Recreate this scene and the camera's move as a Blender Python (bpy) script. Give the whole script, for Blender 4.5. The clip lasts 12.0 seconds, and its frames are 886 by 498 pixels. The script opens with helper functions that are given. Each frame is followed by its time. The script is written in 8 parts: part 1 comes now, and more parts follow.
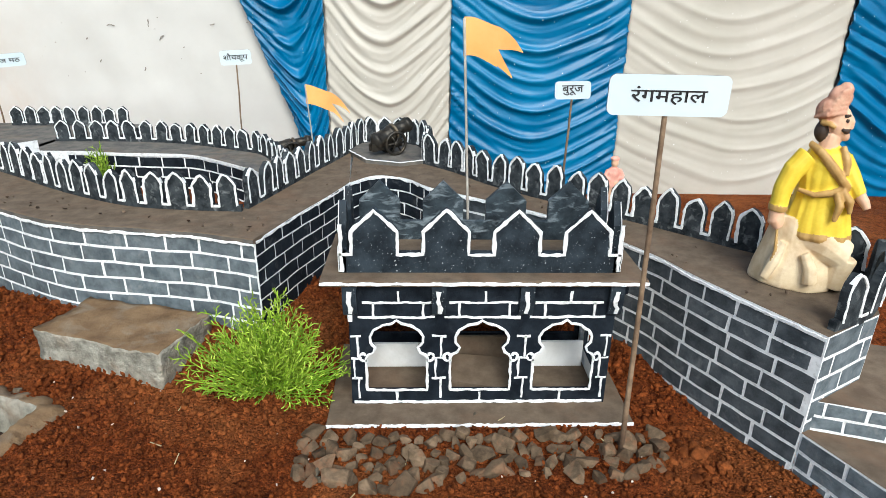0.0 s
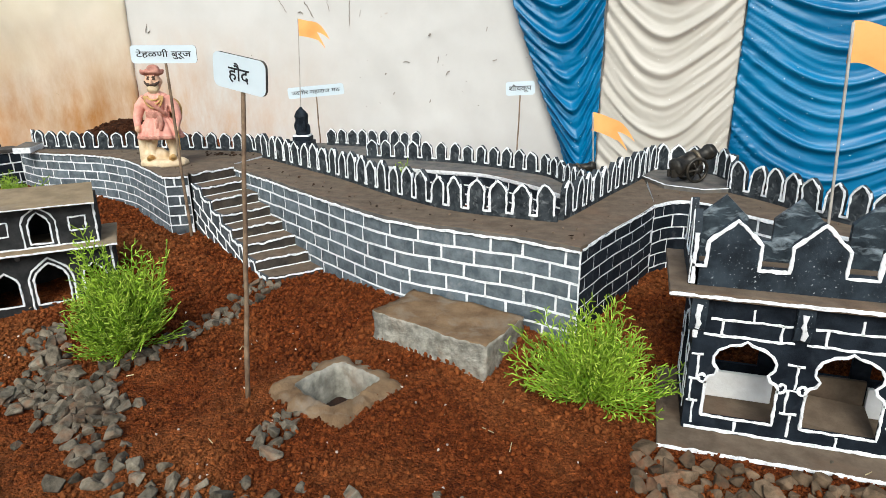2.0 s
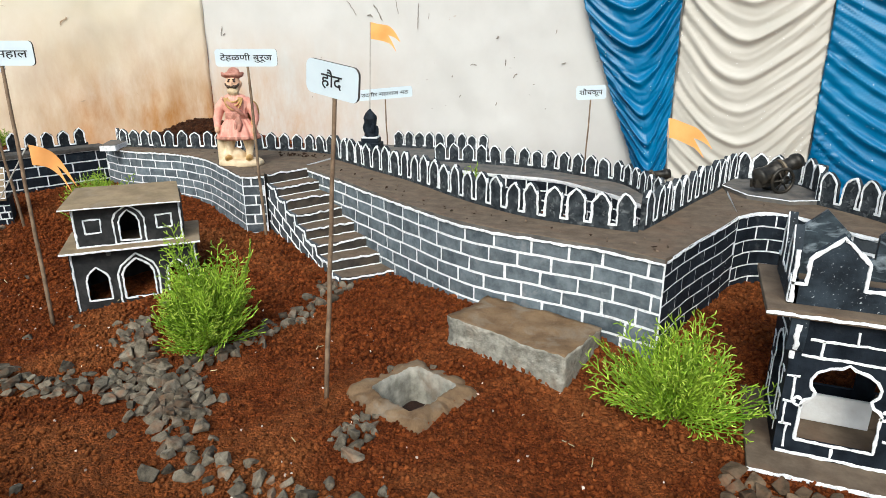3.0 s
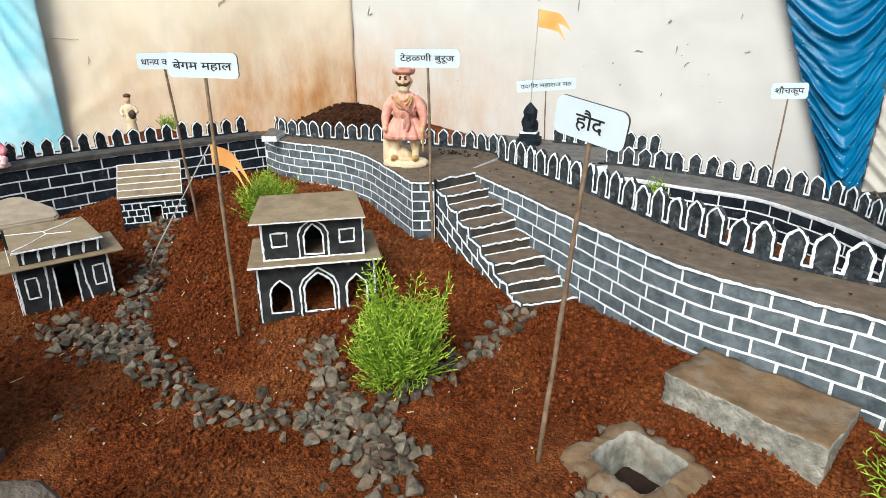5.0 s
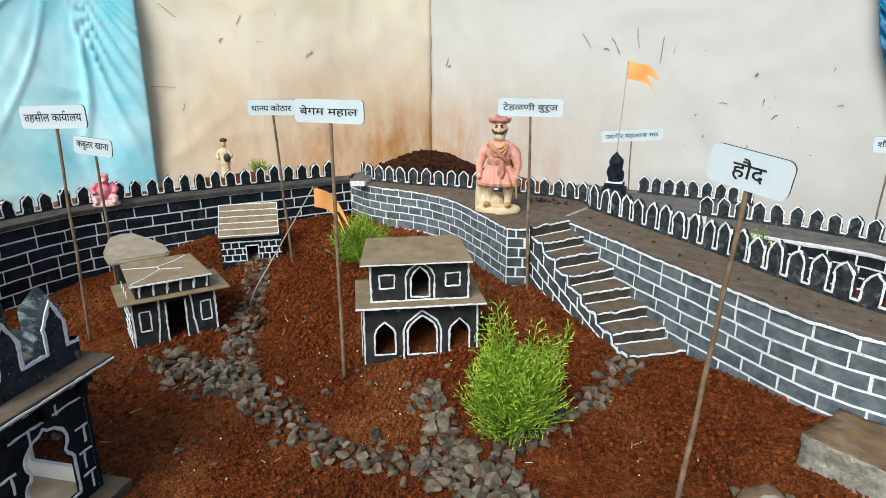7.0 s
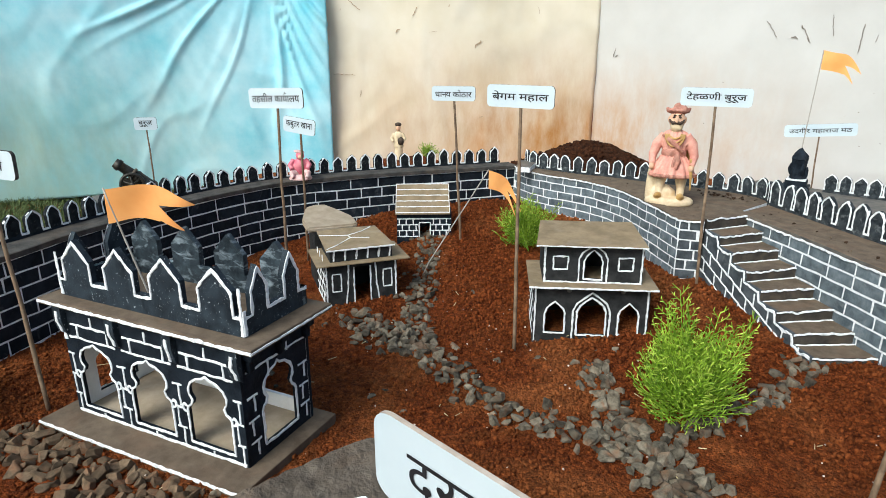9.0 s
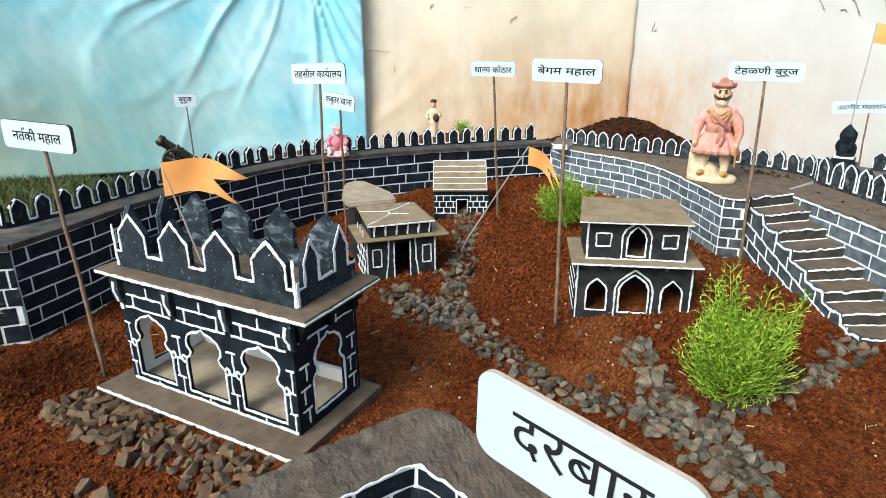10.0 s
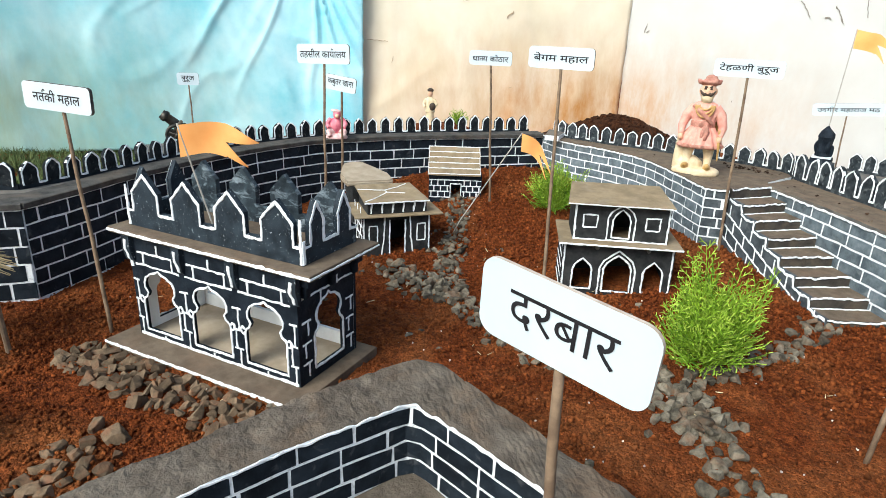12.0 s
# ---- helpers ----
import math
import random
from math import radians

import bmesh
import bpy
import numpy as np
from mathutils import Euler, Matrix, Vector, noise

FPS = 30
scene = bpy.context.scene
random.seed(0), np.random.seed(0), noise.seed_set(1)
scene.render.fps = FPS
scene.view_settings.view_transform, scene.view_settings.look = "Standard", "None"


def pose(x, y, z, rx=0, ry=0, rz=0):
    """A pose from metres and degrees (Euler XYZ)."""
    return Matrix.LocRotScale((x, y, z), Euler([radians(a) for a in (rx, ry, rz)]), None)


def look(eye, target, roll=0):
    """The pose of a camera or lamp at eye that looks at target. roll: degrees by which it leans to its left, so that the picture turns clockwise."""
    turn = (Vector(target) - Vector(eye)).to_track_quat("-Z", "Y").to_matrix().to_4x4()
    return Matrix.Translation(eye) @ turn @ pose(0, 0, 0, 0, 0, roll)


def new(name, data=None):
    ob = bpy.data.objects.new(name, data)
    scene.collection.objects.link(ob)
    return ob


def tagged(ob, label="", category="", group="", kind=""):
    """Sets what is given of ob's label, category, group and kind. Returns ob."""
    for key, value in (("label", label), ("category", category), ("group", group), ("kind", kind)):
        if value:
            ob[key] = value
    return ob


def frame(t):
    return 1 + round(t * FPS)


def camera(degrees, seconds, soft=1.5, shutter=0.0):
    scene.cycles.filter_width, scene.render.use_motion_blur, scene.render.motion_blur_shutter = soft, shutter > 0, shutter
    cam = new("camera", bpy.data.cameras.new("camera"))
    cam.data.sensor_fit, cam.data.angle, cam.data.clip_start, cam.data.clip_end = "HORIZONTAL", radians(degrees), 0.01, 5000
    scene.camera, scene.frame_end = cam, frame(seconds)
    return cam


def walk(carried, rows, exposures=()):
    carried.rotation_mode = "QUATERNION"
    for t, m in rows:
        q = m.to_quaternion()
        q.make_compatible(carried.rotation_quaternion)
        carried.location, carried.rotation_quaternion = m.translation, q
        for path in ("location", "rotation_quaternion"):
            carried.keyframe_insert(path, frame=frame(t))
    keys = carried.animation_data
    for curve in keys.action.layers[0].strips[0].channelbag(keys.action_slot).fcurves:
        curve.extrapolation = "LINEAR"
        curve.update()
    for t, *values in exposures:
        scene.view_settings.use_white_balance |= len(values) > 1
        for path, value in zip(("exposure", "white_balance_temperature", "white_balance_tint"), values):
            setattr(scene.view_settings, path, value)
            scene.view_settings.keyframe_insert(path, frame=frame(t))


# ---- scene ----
from mathutils.bvhtree import BVHTree

cam = camera(71.0, 12.0, soft=0.6)
PATH = [
    (0, (-0.057, 0.044, 0.703), (0.016, 1.893, -0.057), 1.0),
    (0.5, (-0.068, -0.012, 0.643), (-0.131, 1.884, 0.011), 0.2),
    (1, (-0.157, -0.014, 0.63), (-0.434, 1.865, 0.004), -1.0),
    (1.5, (-0.236, -0.007, 0.629), (-0.715, 1.824, -0.016), -0.4),
    (2, (-0.291, -0.007, 0.634), (-0.864, 1.804, 0.008), -0.3),
    (2.5, (-0.324, -0.011, 0.641), (-0.962, 1.781, 0.023), 0.2),
    (3, (-0.348, -0.019, 0.645), (-1.073, 1.737, 0.021), -0.2),
    (3.2, (-0.36, -0.023, 0.645), (-1.103, 1.71, -0.019), -0.1),
    (4.8, (-0.621, 0.032, 0.742), (-1.579, 1.621, -0.004), -0.4),
    (5, (-0.634, 0.029, 0.746), (-1.616, 1.611, 0.018), -0.3),
    (5.5, (-0.669, 0.02, 0.755), (-1.67, 1.614, 0.078), -0.0),
    (6, (-0.706, -0.008, 0.761), (-1.677, 1.625, 0.137), 0.7),
    (6.5, (-0.733, -0.039, 0.745), (-1.759, 1.573, 0.152), 0.3),
    (7, (-0.762, -0.057, 0.74), (-1.889, 1.489, 0.157), 0.0),
    (7.5, (-0.769, -0.071, 0.74), (-1.99, 1.404, 0.162), 0.0),
    (7.7, (-0.772, -0.088, 0.741), (-2.054, 1.332, 0.156), -0.4),
    (9.3, (-0.79, -0.2, 0.731), (-2.238, 1.034, 0.114), 0.2),
    (9.5, (-0.796, -0.206, 0.73), (-2.25, 1.015, 0.104), 0.2),
    (10, (-0.806, -0.226, 0.726), (-2.28, 0.948, 0.055), -0.3),
    (10.5, (-0.792, -0.247, 0.71), (-2.272, 0.891, -0.007), 0.6),
    (11, (-0.779, -0.255, 0.701), (-2.267, 0.873, -0.015), 0.6),
    (11.5, (-0.75, -0.272, 0.692), (-2.252, 0.814, -0.06), -0.1),
    (12, (-0.743, -0.298, 0.695), (-2.19, 0.905, 0.02), 2.1),
]
walk(cam, [(t, look(eye, target, roll)) for t, eye, target, roll in PATH], exposures=[(0, 0.56, 6120, 3), (2, 0.44, 6220, 4), (4.8, 0.6, 6220, 3), (5.5, 0.45, 6150, 3), (7, 0.31, 6110, 2), (7.5, 0.29, 6090, 1), (9.5, 0.58, 6060, 1), (11, 0.76, 6080, 1), (12, 0.78, 6080, 1)])

# ---- world and light ----
world = bpy.data.worlds.new("sky")
scene.world = world
world.use_nodes = True
wn = world.node_tree
sky = wn.nodes.new("ShaderNodeTexSky")
sky.sky_type = 'NISHITA'
sky.sun_disc = False
sky.sun_elevation = radians(43)
sky.sun_rotation = radians(172)
sky.air_density, sky.dust_density, sky.ozone_density = 1.0, 3.0, 1.0
wn.nodes["Background"].inputs["Strength"].default_value = 0.118
wn.links.new(sky.outputs[0], wn.nodes["Background"].inputs["Color"])

sun = new("sun", bpy.data.lights.new("sun", 'SUN'))
sun.data.energy = 2.3
sun.data.angle = radians(34)
sun.data.color = (1.0, 0.98, 0.95)
sun.matrix_world = look((0.45, -2.6, 2.45), (0, 0, 0))


# ---- materials ----
def node(nt, kind, **values):
    n = nt.nodes.new(kind)
    for key, value in values.items():
        n.inputs[key].default_value = value
    return n


def surf(name, c1, c2, scale=30.0, rough=0.85, bump=0.25, grain=400.0, c3=None, c3_scale=6.0, c3_amount=0.5,
         sharp=(0.35, 0.65), metal=0.0, spec=0.3, island=0.0, per_object=0.0, sheen=0.0, coat=0.0, depth=0.002, c3_sharp=(0.5, 0.72), granules=0.0, streak=None):
    """Two tones broken by grain, with an optional third tone in large stains."""
    m = bpy.data.materials.new(name)
    m.use_nodes = True
    nt = m.node_tree
    L = nt.links.new
    b = nt.nodes["Principled BSDF"]
    geo = nt.nodes.new("ShaderNodeNewGeometry")
    n1 = node(nt, "ShaderNodeTexNoise", Scale=scale, Detail=6.0, Roughness=0.62)
    L(geo.outputs["Position"], n1.inputs["Vector"])
    r1 = nt.nodes.new("ShaderNodeMapRange")
    r1.inputs["From Min"].default_value, r1.inputs["From Max"].default_value = sharp
    L(n1.outputs["Fac"], r1.inputs["Value"])
    mix = nt.nodes.new("ShaderNodeMixRGB")
    mix.inputs[1].default_value, mix.inputs[2].default_value = (*c1, 1), (*c2, 1)
    L(r1.outputs[0], mix.inputs[0])
    col = mix.outputs[0]
    if c3:
        n3 = node(nt, "ShaderNodeTexNoise", Scale=c3_scale, Detail=5.0, Roughness=0.6, Distortion=0.6)
        if streak:
            # brush strokes: the stains drawn out along one way
            sv = nt.nodes.new("ShaderNodeVectorMath")
            sv.operation = 'MULTIPLY'
            sv.inputs[1].default_value = streak
            L(geo.outputs["Position"], sv.inputs[0])
            L(sv.outputs[0], n3.inputs["Vector"])
        else:
            L(geo.outputs["Position"], n3.inputs["Vector"])
        r3 = nt.nodes.new("ShaderNodeMapRange")
        r3.inputs["From Min"].default_value, r3.inputs["From Max"].default_value = c3_sharp
        r3.inputs["To Max"].default_value = c3_amount
        L(n3.outputs["Fac"], r3.inputs["Value"])
        m3 = nt.nodes.new("ShaderNodeMixRGB")
        m3.inputs[2].default_value = (*c3, 1)
        L(col, m3.inputs[1])
        L(r3.outputs[0], m3.inputs[0])
        col = m3.outputs[0]
    if island or per_object:
        if island:
            src = geo.outputs["Random Per Island"]
        else:
            src = nt.nodes.new("ShaderNodeObjectInfo").outputs["Random"]
        rr = nt.nodes.new("ShaderNodeMapRange")
        a = island or per_object
        rr.inputs["To Min"].default_value, rr.inputs["To Max"].default_value = 1 - a, 1 + a
        L(src, rr.inputs["Value"])
        hv = nt.nodes.new("ShaderNodeHueSaturation")
        L(rr.outputs[0], hv.inputs["Value"])
        L(col, hv.inputs["Color"])
        col = hv.outputs[0]
    L(col, b.inputs["Base Color"])
    rg = nt.nodes.new("ShaderNodeMapRange")
    rg.inputs["To Min"].default_value, rg.inputs["To Max"].default_value = max(0.05, rough - 0.12), min(1.0, rough + 0.1)
    L(n1.outputs["Fac"], rg.inputs["Value"])
    L(rg.outputs[0], b.inputs["Roughness"])
    b.inputs["Metallic"].default_value = metal
    b.inputs["Sheen Weight"].default_value = sheen
    b.inputs["Coat Weight"].default_value = coat
    b.inputs["Specular IOR Level"].default_value = spec
    if bump:
        n2 = node(nt, "ShaderNodeTexNoise", Scale=grain, Detail=4.0, Roughness=0.65)
        L(geo.outputs["Position"], n2.inputs["Vector"])
        bp = node(nt, "ShaderNodeBump", Strength=bump, Distance=depth)
        if granules:
            # rounded grains at two sizes, each with a tone of its own
            height = n2.outputs["Fac"]
            for k, sc in enumerate((granules, granules * 2.3)):
                vo = node(nt, "ShaderNodeTexVoronoi", Scale=sc)
                warp = nt.nodes.new("ShaderNodeVectorMath")
                warp.operation = 'ADD'
                L(geo.outputs["Position"], warp.inputs[0])
                sw = nt.nodes.new("ShaderNodeVectorMath")
                sw.operation = 'SCALE'
                sw.inputs["Scale"].default_value = 0.006
                L(n1.outputs["Color"], sw.inputs[0])
                L(sw.outputs[0], warp.inputs[1])
                L(warp.outputs[0], vo.inputs["Vector"])
                mm = nt.nodes.new("ShaderNodeMath")
                mm.operation = 'MULTIPLY_ADD'
                mm.inputs[1].default_value = (-1.3, -0.6)[k]
                L(vo.outputs["Distance"], mm.inputs[0])
                L(height, mm.inputs[2])
                height = mm.outputs[0]
                sx = nt.nodes.new("ShaderNodeSeparateXYZ")
                L(vo.outputs["Color"], sx.inputs[0])
                tr = nt.nodes.new("ShaderNodeMapRange")
                tr.inputs["To Min"].default_value, tr.inputs["To Max"].default_value = 0.68, 1.32
                L(sx.outputs["X"], tr.inputs["Value"])
                hg = nt.nodes.new("ShaderNodeHueSaturation")
                L(tr.outputs[0], hg.inputs["Value"])
                L(col, hg.inputs["Color"])
                col = hg.outputs[0]
            L(col, b.inputs["Base Color"])
            L(height, bp.inputs["Height"])
        else:
            L(n2.outputs["Fac"], bp.inputs["Height"])
        L(bp.outputs[0], b.inputs["Normal"])
    return m


SOIL = surf("red_soil", (0.078, 0.0175, 0.0046), (0.235, 0.057, 0.0135), 60, 0.97, 1.0, 300, spec=0.08, c3=(0.37, 0.135, 0.042), c3_scale=2.6, c3_amount=0.45, c3_sharp=(0.46, 0.66), depth=0.0045, granules=190.0)
CLOD = surf("soil_clod", (0.085, 0.02, 0.0055), (0.25, 0.065, 0.016), 70, 0.97, 1.0, 500, spec=0.08, c3=(0.38, 0.142, 0.045), c3_scale=2.6, c3_amount=0.45, c3_sharp=(0.46, 0.66), island=0.42, depth=0.004)
STONE = surf("basalt_gravel", (0.056, 0.046, 0.032), (0.195, 0.165, 0.12), 60, 0.92, 0.8, 260, spec=0.15, c3=(0.19, 0.085, 0.04), c3_scale=30, c3_amount=0.6, island=0.5)
COBBLE = surf("brown_cobble", (0.07, 0.048, 0.029), (0.165, 0.113, 0.07), 60, 0.92, 0.8, 260, spec=0.15, c3=(0.23, 0.1, 0.05), c3_scale=34, c3_amount=0.6, island=0.4)
DUST = surf("dusty_cement", (0.092, 0.066, 0.044), (0.16, 0.119, 0.082), 28, 0.95, 0.4, 350, c3=(0.17, 0.1, 0.06), c3_scale=9, c3_amount=0.5)
CEMENT = surf("bare_cement", (0.19, 0.18, 0.145), (0.42, 0.395, 0.33), 48, 0.95, 1.0, 130, c3=(0.3, 0.2, 0.13), c3_scale=14, c3_amount=0.5, depth=0.007)
MUDCEMENT = surf("muddy_cement", (0.125, 0.073, 0.035), (0.225, 0.145, 0.078), 20, 0.96, 0.8, 200, c3=(0.25, 0.225, 0.18), c3_scale=16, c3_amount=0.6, depth=0.003)
HALLCEMENT = surf("crumbling_cement", (0.066, 0.05, 0.036), (0.15, 0.12, 0.09), 24, 0.97, 1.0, 130, c3=(0.2, 0.12, 0.065), c3_scale=10, c3_amount=0.45, depth=0.005)
GREYTOP = surf("slate_ledge", (0.075, 0.073, 0.07), (0.17, 0.155, 0.135), 22, 0.9, 0.4, 300, c3=(0.2, 0.14, 0.09), c3_scale=8, c3_amount=0.5)
TAN = surf("tan_card", (0.19, 0.137, 0.078), (0.30, 0.223, 0.133), 24, 0.9, 0.5, 260, c3=(0.3, 0.25, 0.19), c3_scale=13, c3_amount=0.45)
MORTAR = surf("white_line_paint", (0.75, 0.76, 0.76), (0.88, 0.89, 0.89), 60, 0.8, 0.3, 300, c3=(0.3, 0.29, 0.28), c3_scale=95, c3_amount=0.5, c3_sharp=(0.53, 0.68))
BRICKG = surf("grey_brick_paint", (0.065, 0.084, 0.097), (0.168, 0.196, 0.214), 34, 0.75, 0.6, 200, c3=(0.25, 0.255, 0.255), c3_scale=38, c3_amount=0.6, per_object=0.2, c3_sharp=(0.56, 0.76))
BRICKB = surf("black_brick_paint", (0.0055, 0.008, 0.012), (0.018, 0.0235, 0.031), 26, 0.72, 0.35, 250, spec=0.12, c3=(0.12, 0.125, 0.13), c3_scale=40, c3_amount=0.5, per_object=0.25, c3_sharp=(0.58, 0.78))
BLACK = surf("black_paint", (0.005, 0.0075, 0.0115), (0.0165, 0.0225, 0.031), 30, 0.62, 0.45, 300, spec=0.1, c3=(0.05, 0.056, 0.064), c3_scale=42, c3_amount=0.35, c3_sharp=(0.55, 0.75))
PALECARD = surf("pale_card", (0.3, 0.235, 0.16), (0.42, 0.34, 0.25), 18, 0.9, 0.4, 240, c3=(0.2, 0.14, 0.09), c3_scale=12, c3_amount=0.5)
CHARCOAL = surf("charcoal_paint", (0.016, 0.0165, 0.017), (0.042, 0.042, 0.042), 30, 0.8, 0.5, 300, spec=0.1, c3=(0.08, 0.075, 0.068), c3_scale=30, c3_amount=0.4, c3_sharp=(0.55, 0.75))
SPATTER = surf("black_paint_spattered", (0.007, 0.011, 0.016), (0.03, 0.042, 0.054), 30, 0.62, 0.45, 300, spec=0.2, c3=(0.55, 0.57, 0.58), c3_scale=240, c3_amount=0.9, c3_sharp=(0.64, 0.70))
SMEAR = surf("black_paint_smeared_white", (0.008, 0.013, 0.018), (0.04, 0.056, 0.068), 40, 0.65, 0.5, 250, c3=(0.42, 0.49, 0.53), c3_scale=34, c3_amount=0.7, c3_sharp=(0.5, 0.74), streak=(0.8, 0.8, 1.9))
RISER = surf("shaded_riser", (0.03, 0.026, 0.022), (0.075, 0.062, 0.05), 30, 0.9, 0.5, 250, c3=(0.12, 0.085, 0.055), c3_scale=18, c3_amount=0.5)
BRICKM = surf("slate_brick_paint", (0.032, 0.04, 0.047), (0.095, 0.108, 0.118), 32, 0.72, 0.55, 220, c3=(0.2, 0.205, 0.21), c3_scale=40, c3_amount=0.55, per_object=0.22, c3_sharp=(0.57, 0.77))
BLACKWORN = surf("dusty_black_paint", (0.0055, 0.007, 0.009), (0.022, 0.025, 0.028), 45, 0.85, 0.6, 250, spec=0.1, c3=(0.2, 0.19, 0.17), c3_scale=70, c3_amount=0.5, c3_sharp=(0.58, 0.74))
COPING = surf("dark_coping", (0.04, 0.038, 0.036), (0.1, 0.092, 0.082), 24, 0.92, 0.5, 300, spec=0.12, c3=(0.15, 0.11, 0.075), c3_scale=9, c3_amount=0.5)
MERLONP = surf("worn_black_paint", (0.010, 0.013, 0.016), (0.050, 0.058, 0.064), 45, 0.8, 0.6, 250, spec=0.15, c3=(0.25, 0.26, 0.26), c3_scale=60, c3_amount=0.6, c3_sharp=(0.54, 0.72))
WHITEWALL = surf("whitewash", (0.72, 0.72, 0.71), (0.85, 0.85, 0.84), 20, 0.85, 0.3, 200, c3=(0.5, 0.42, 0.36), c3_scale=12, c3_amount=0.3)
BOARD = surf("laminated_card", (0.56, 0.64, 0.68), (0.62, 0.70, 0.735), 8, 0.32, 0.06, 60)
PALESTICK = surf("pale_stick", (0.3, 0.27, 0.23), (0.46, 0.43, 0.38), 40, 0.7, 0.3, 200)
CARDRAW = surf("raw_card_edge", (0.36, 0.28, 0.21), (0.55, 0.47, 0.39), 60, 0.8, 0.2, 300)
BOARDEDGE = surf("card_edge", (0.03, 0.03, 0.03), (0.12, 0.1, 0.08), 60, 0.8, 0.2, 300)
INK = surf("printed_ink", (0.012, 0.012, 0.014), (0.022, 0.022, 0.025), 50, 0.5, 0.05, 100)
BAMBOO = surf("cane_stick", (0.13, 0.082, 0.05), (0.27, 0.185, 0.115), 40, 0.75, 0.4, 200, c3=(0.07, 0.042, 0.028), c3_scale=18, c3_amount=0.6)
ORANGE = surf("orange_paper", (0.86, 0.36, 0.10), (0.92, 0.43, 0.14), 12, 0.6, 0.1, 120)
LEAF = surf("thuja_leaf", (0.105, 0.21, 0.010), (0.25, 0.375, 0.03), 16, 0.55, 0.1, 300, spec=0.2, island=0.35)
LEAFDRY = surf("thuja_tip", (0.26, 0.41, 0.03), (0.43, 0.53, 0.08), 25, 0.55, 0.1, 300, island=0.3)
TWIG = surf("plant_stem", (0.1, 0.075, 0.03), (0.18, 0.12, 0.05), 60, 0.8, 0.3, 300)
GRASS = surf("dull_grass", (0.045, 0.07, 0.018), (0.13, 0.16, 0.05), 20, 0.7, 0.1, 300, island=0.4)
STRAW = surf("dry_straw", (0.42, 0.33, 0.17), (0.66, 0.55, 0.32), 40, 0.7, 0.2, 300, island=0.3)
IRON = surf("cannon_metal", (0.018, 0.017, 0.015), (0.06, 0.054, 0.045), 40, 0.42, 0.3, 300, metal=0.55, c3=(0.12, 0.085, 0.05), c3_scale=30, c3_amount=0.4)
SKIN = surf("painted_clay_skin", (0.62, 0.36, 0.23), (0.74, 0.47, 0.31), 40, 0.55, 0.15, 250)
PINK = surf("coral_clay", (0.62, 0.25, 0.19), (0.77, 0.4, 0.31), 35, 0.6, 0.25, 250)
CREAMCLAY = surf("cream_clay", (0.60, 0.45, 0.27), (0.76, 0.63, 0.43), 25, 0.6, 0.3, 200, c3=(0.42, 0.25, 0.13), c3_scale=22, c3_amount=0.5)
YELLOW = surf("yellow_clay", (0.66, 0.45, 0.03), (0.8, 0.6, 0.06), 25, 0.5, 0.25, 180, c3=(0.6, 0.36, 0.03), c3_scale=20, c3_amount=0.35)
GOLD = surf("ochre_clay", (0.36, 0.2, 0.06), (0.52, 0.33, 0.12), 40, 0.5, 0.2, 250)
HAIR = surf("dark_clay", (0.03, 0.02, 0.015), (0.07, 0.045, 0.03), 50, 0.6, 0.2, 250)
MAGENTA = surf("pink_clay", (0.58, 0.1, 0.16), (0.75, 0.27, 0.3), 40, 0.55, 0.2, 250)
SEQUIN = surf("sequin", (0.82, 0.85, 0.88), (0.92, 0.93, 0.95), 50, 0.25, 0)


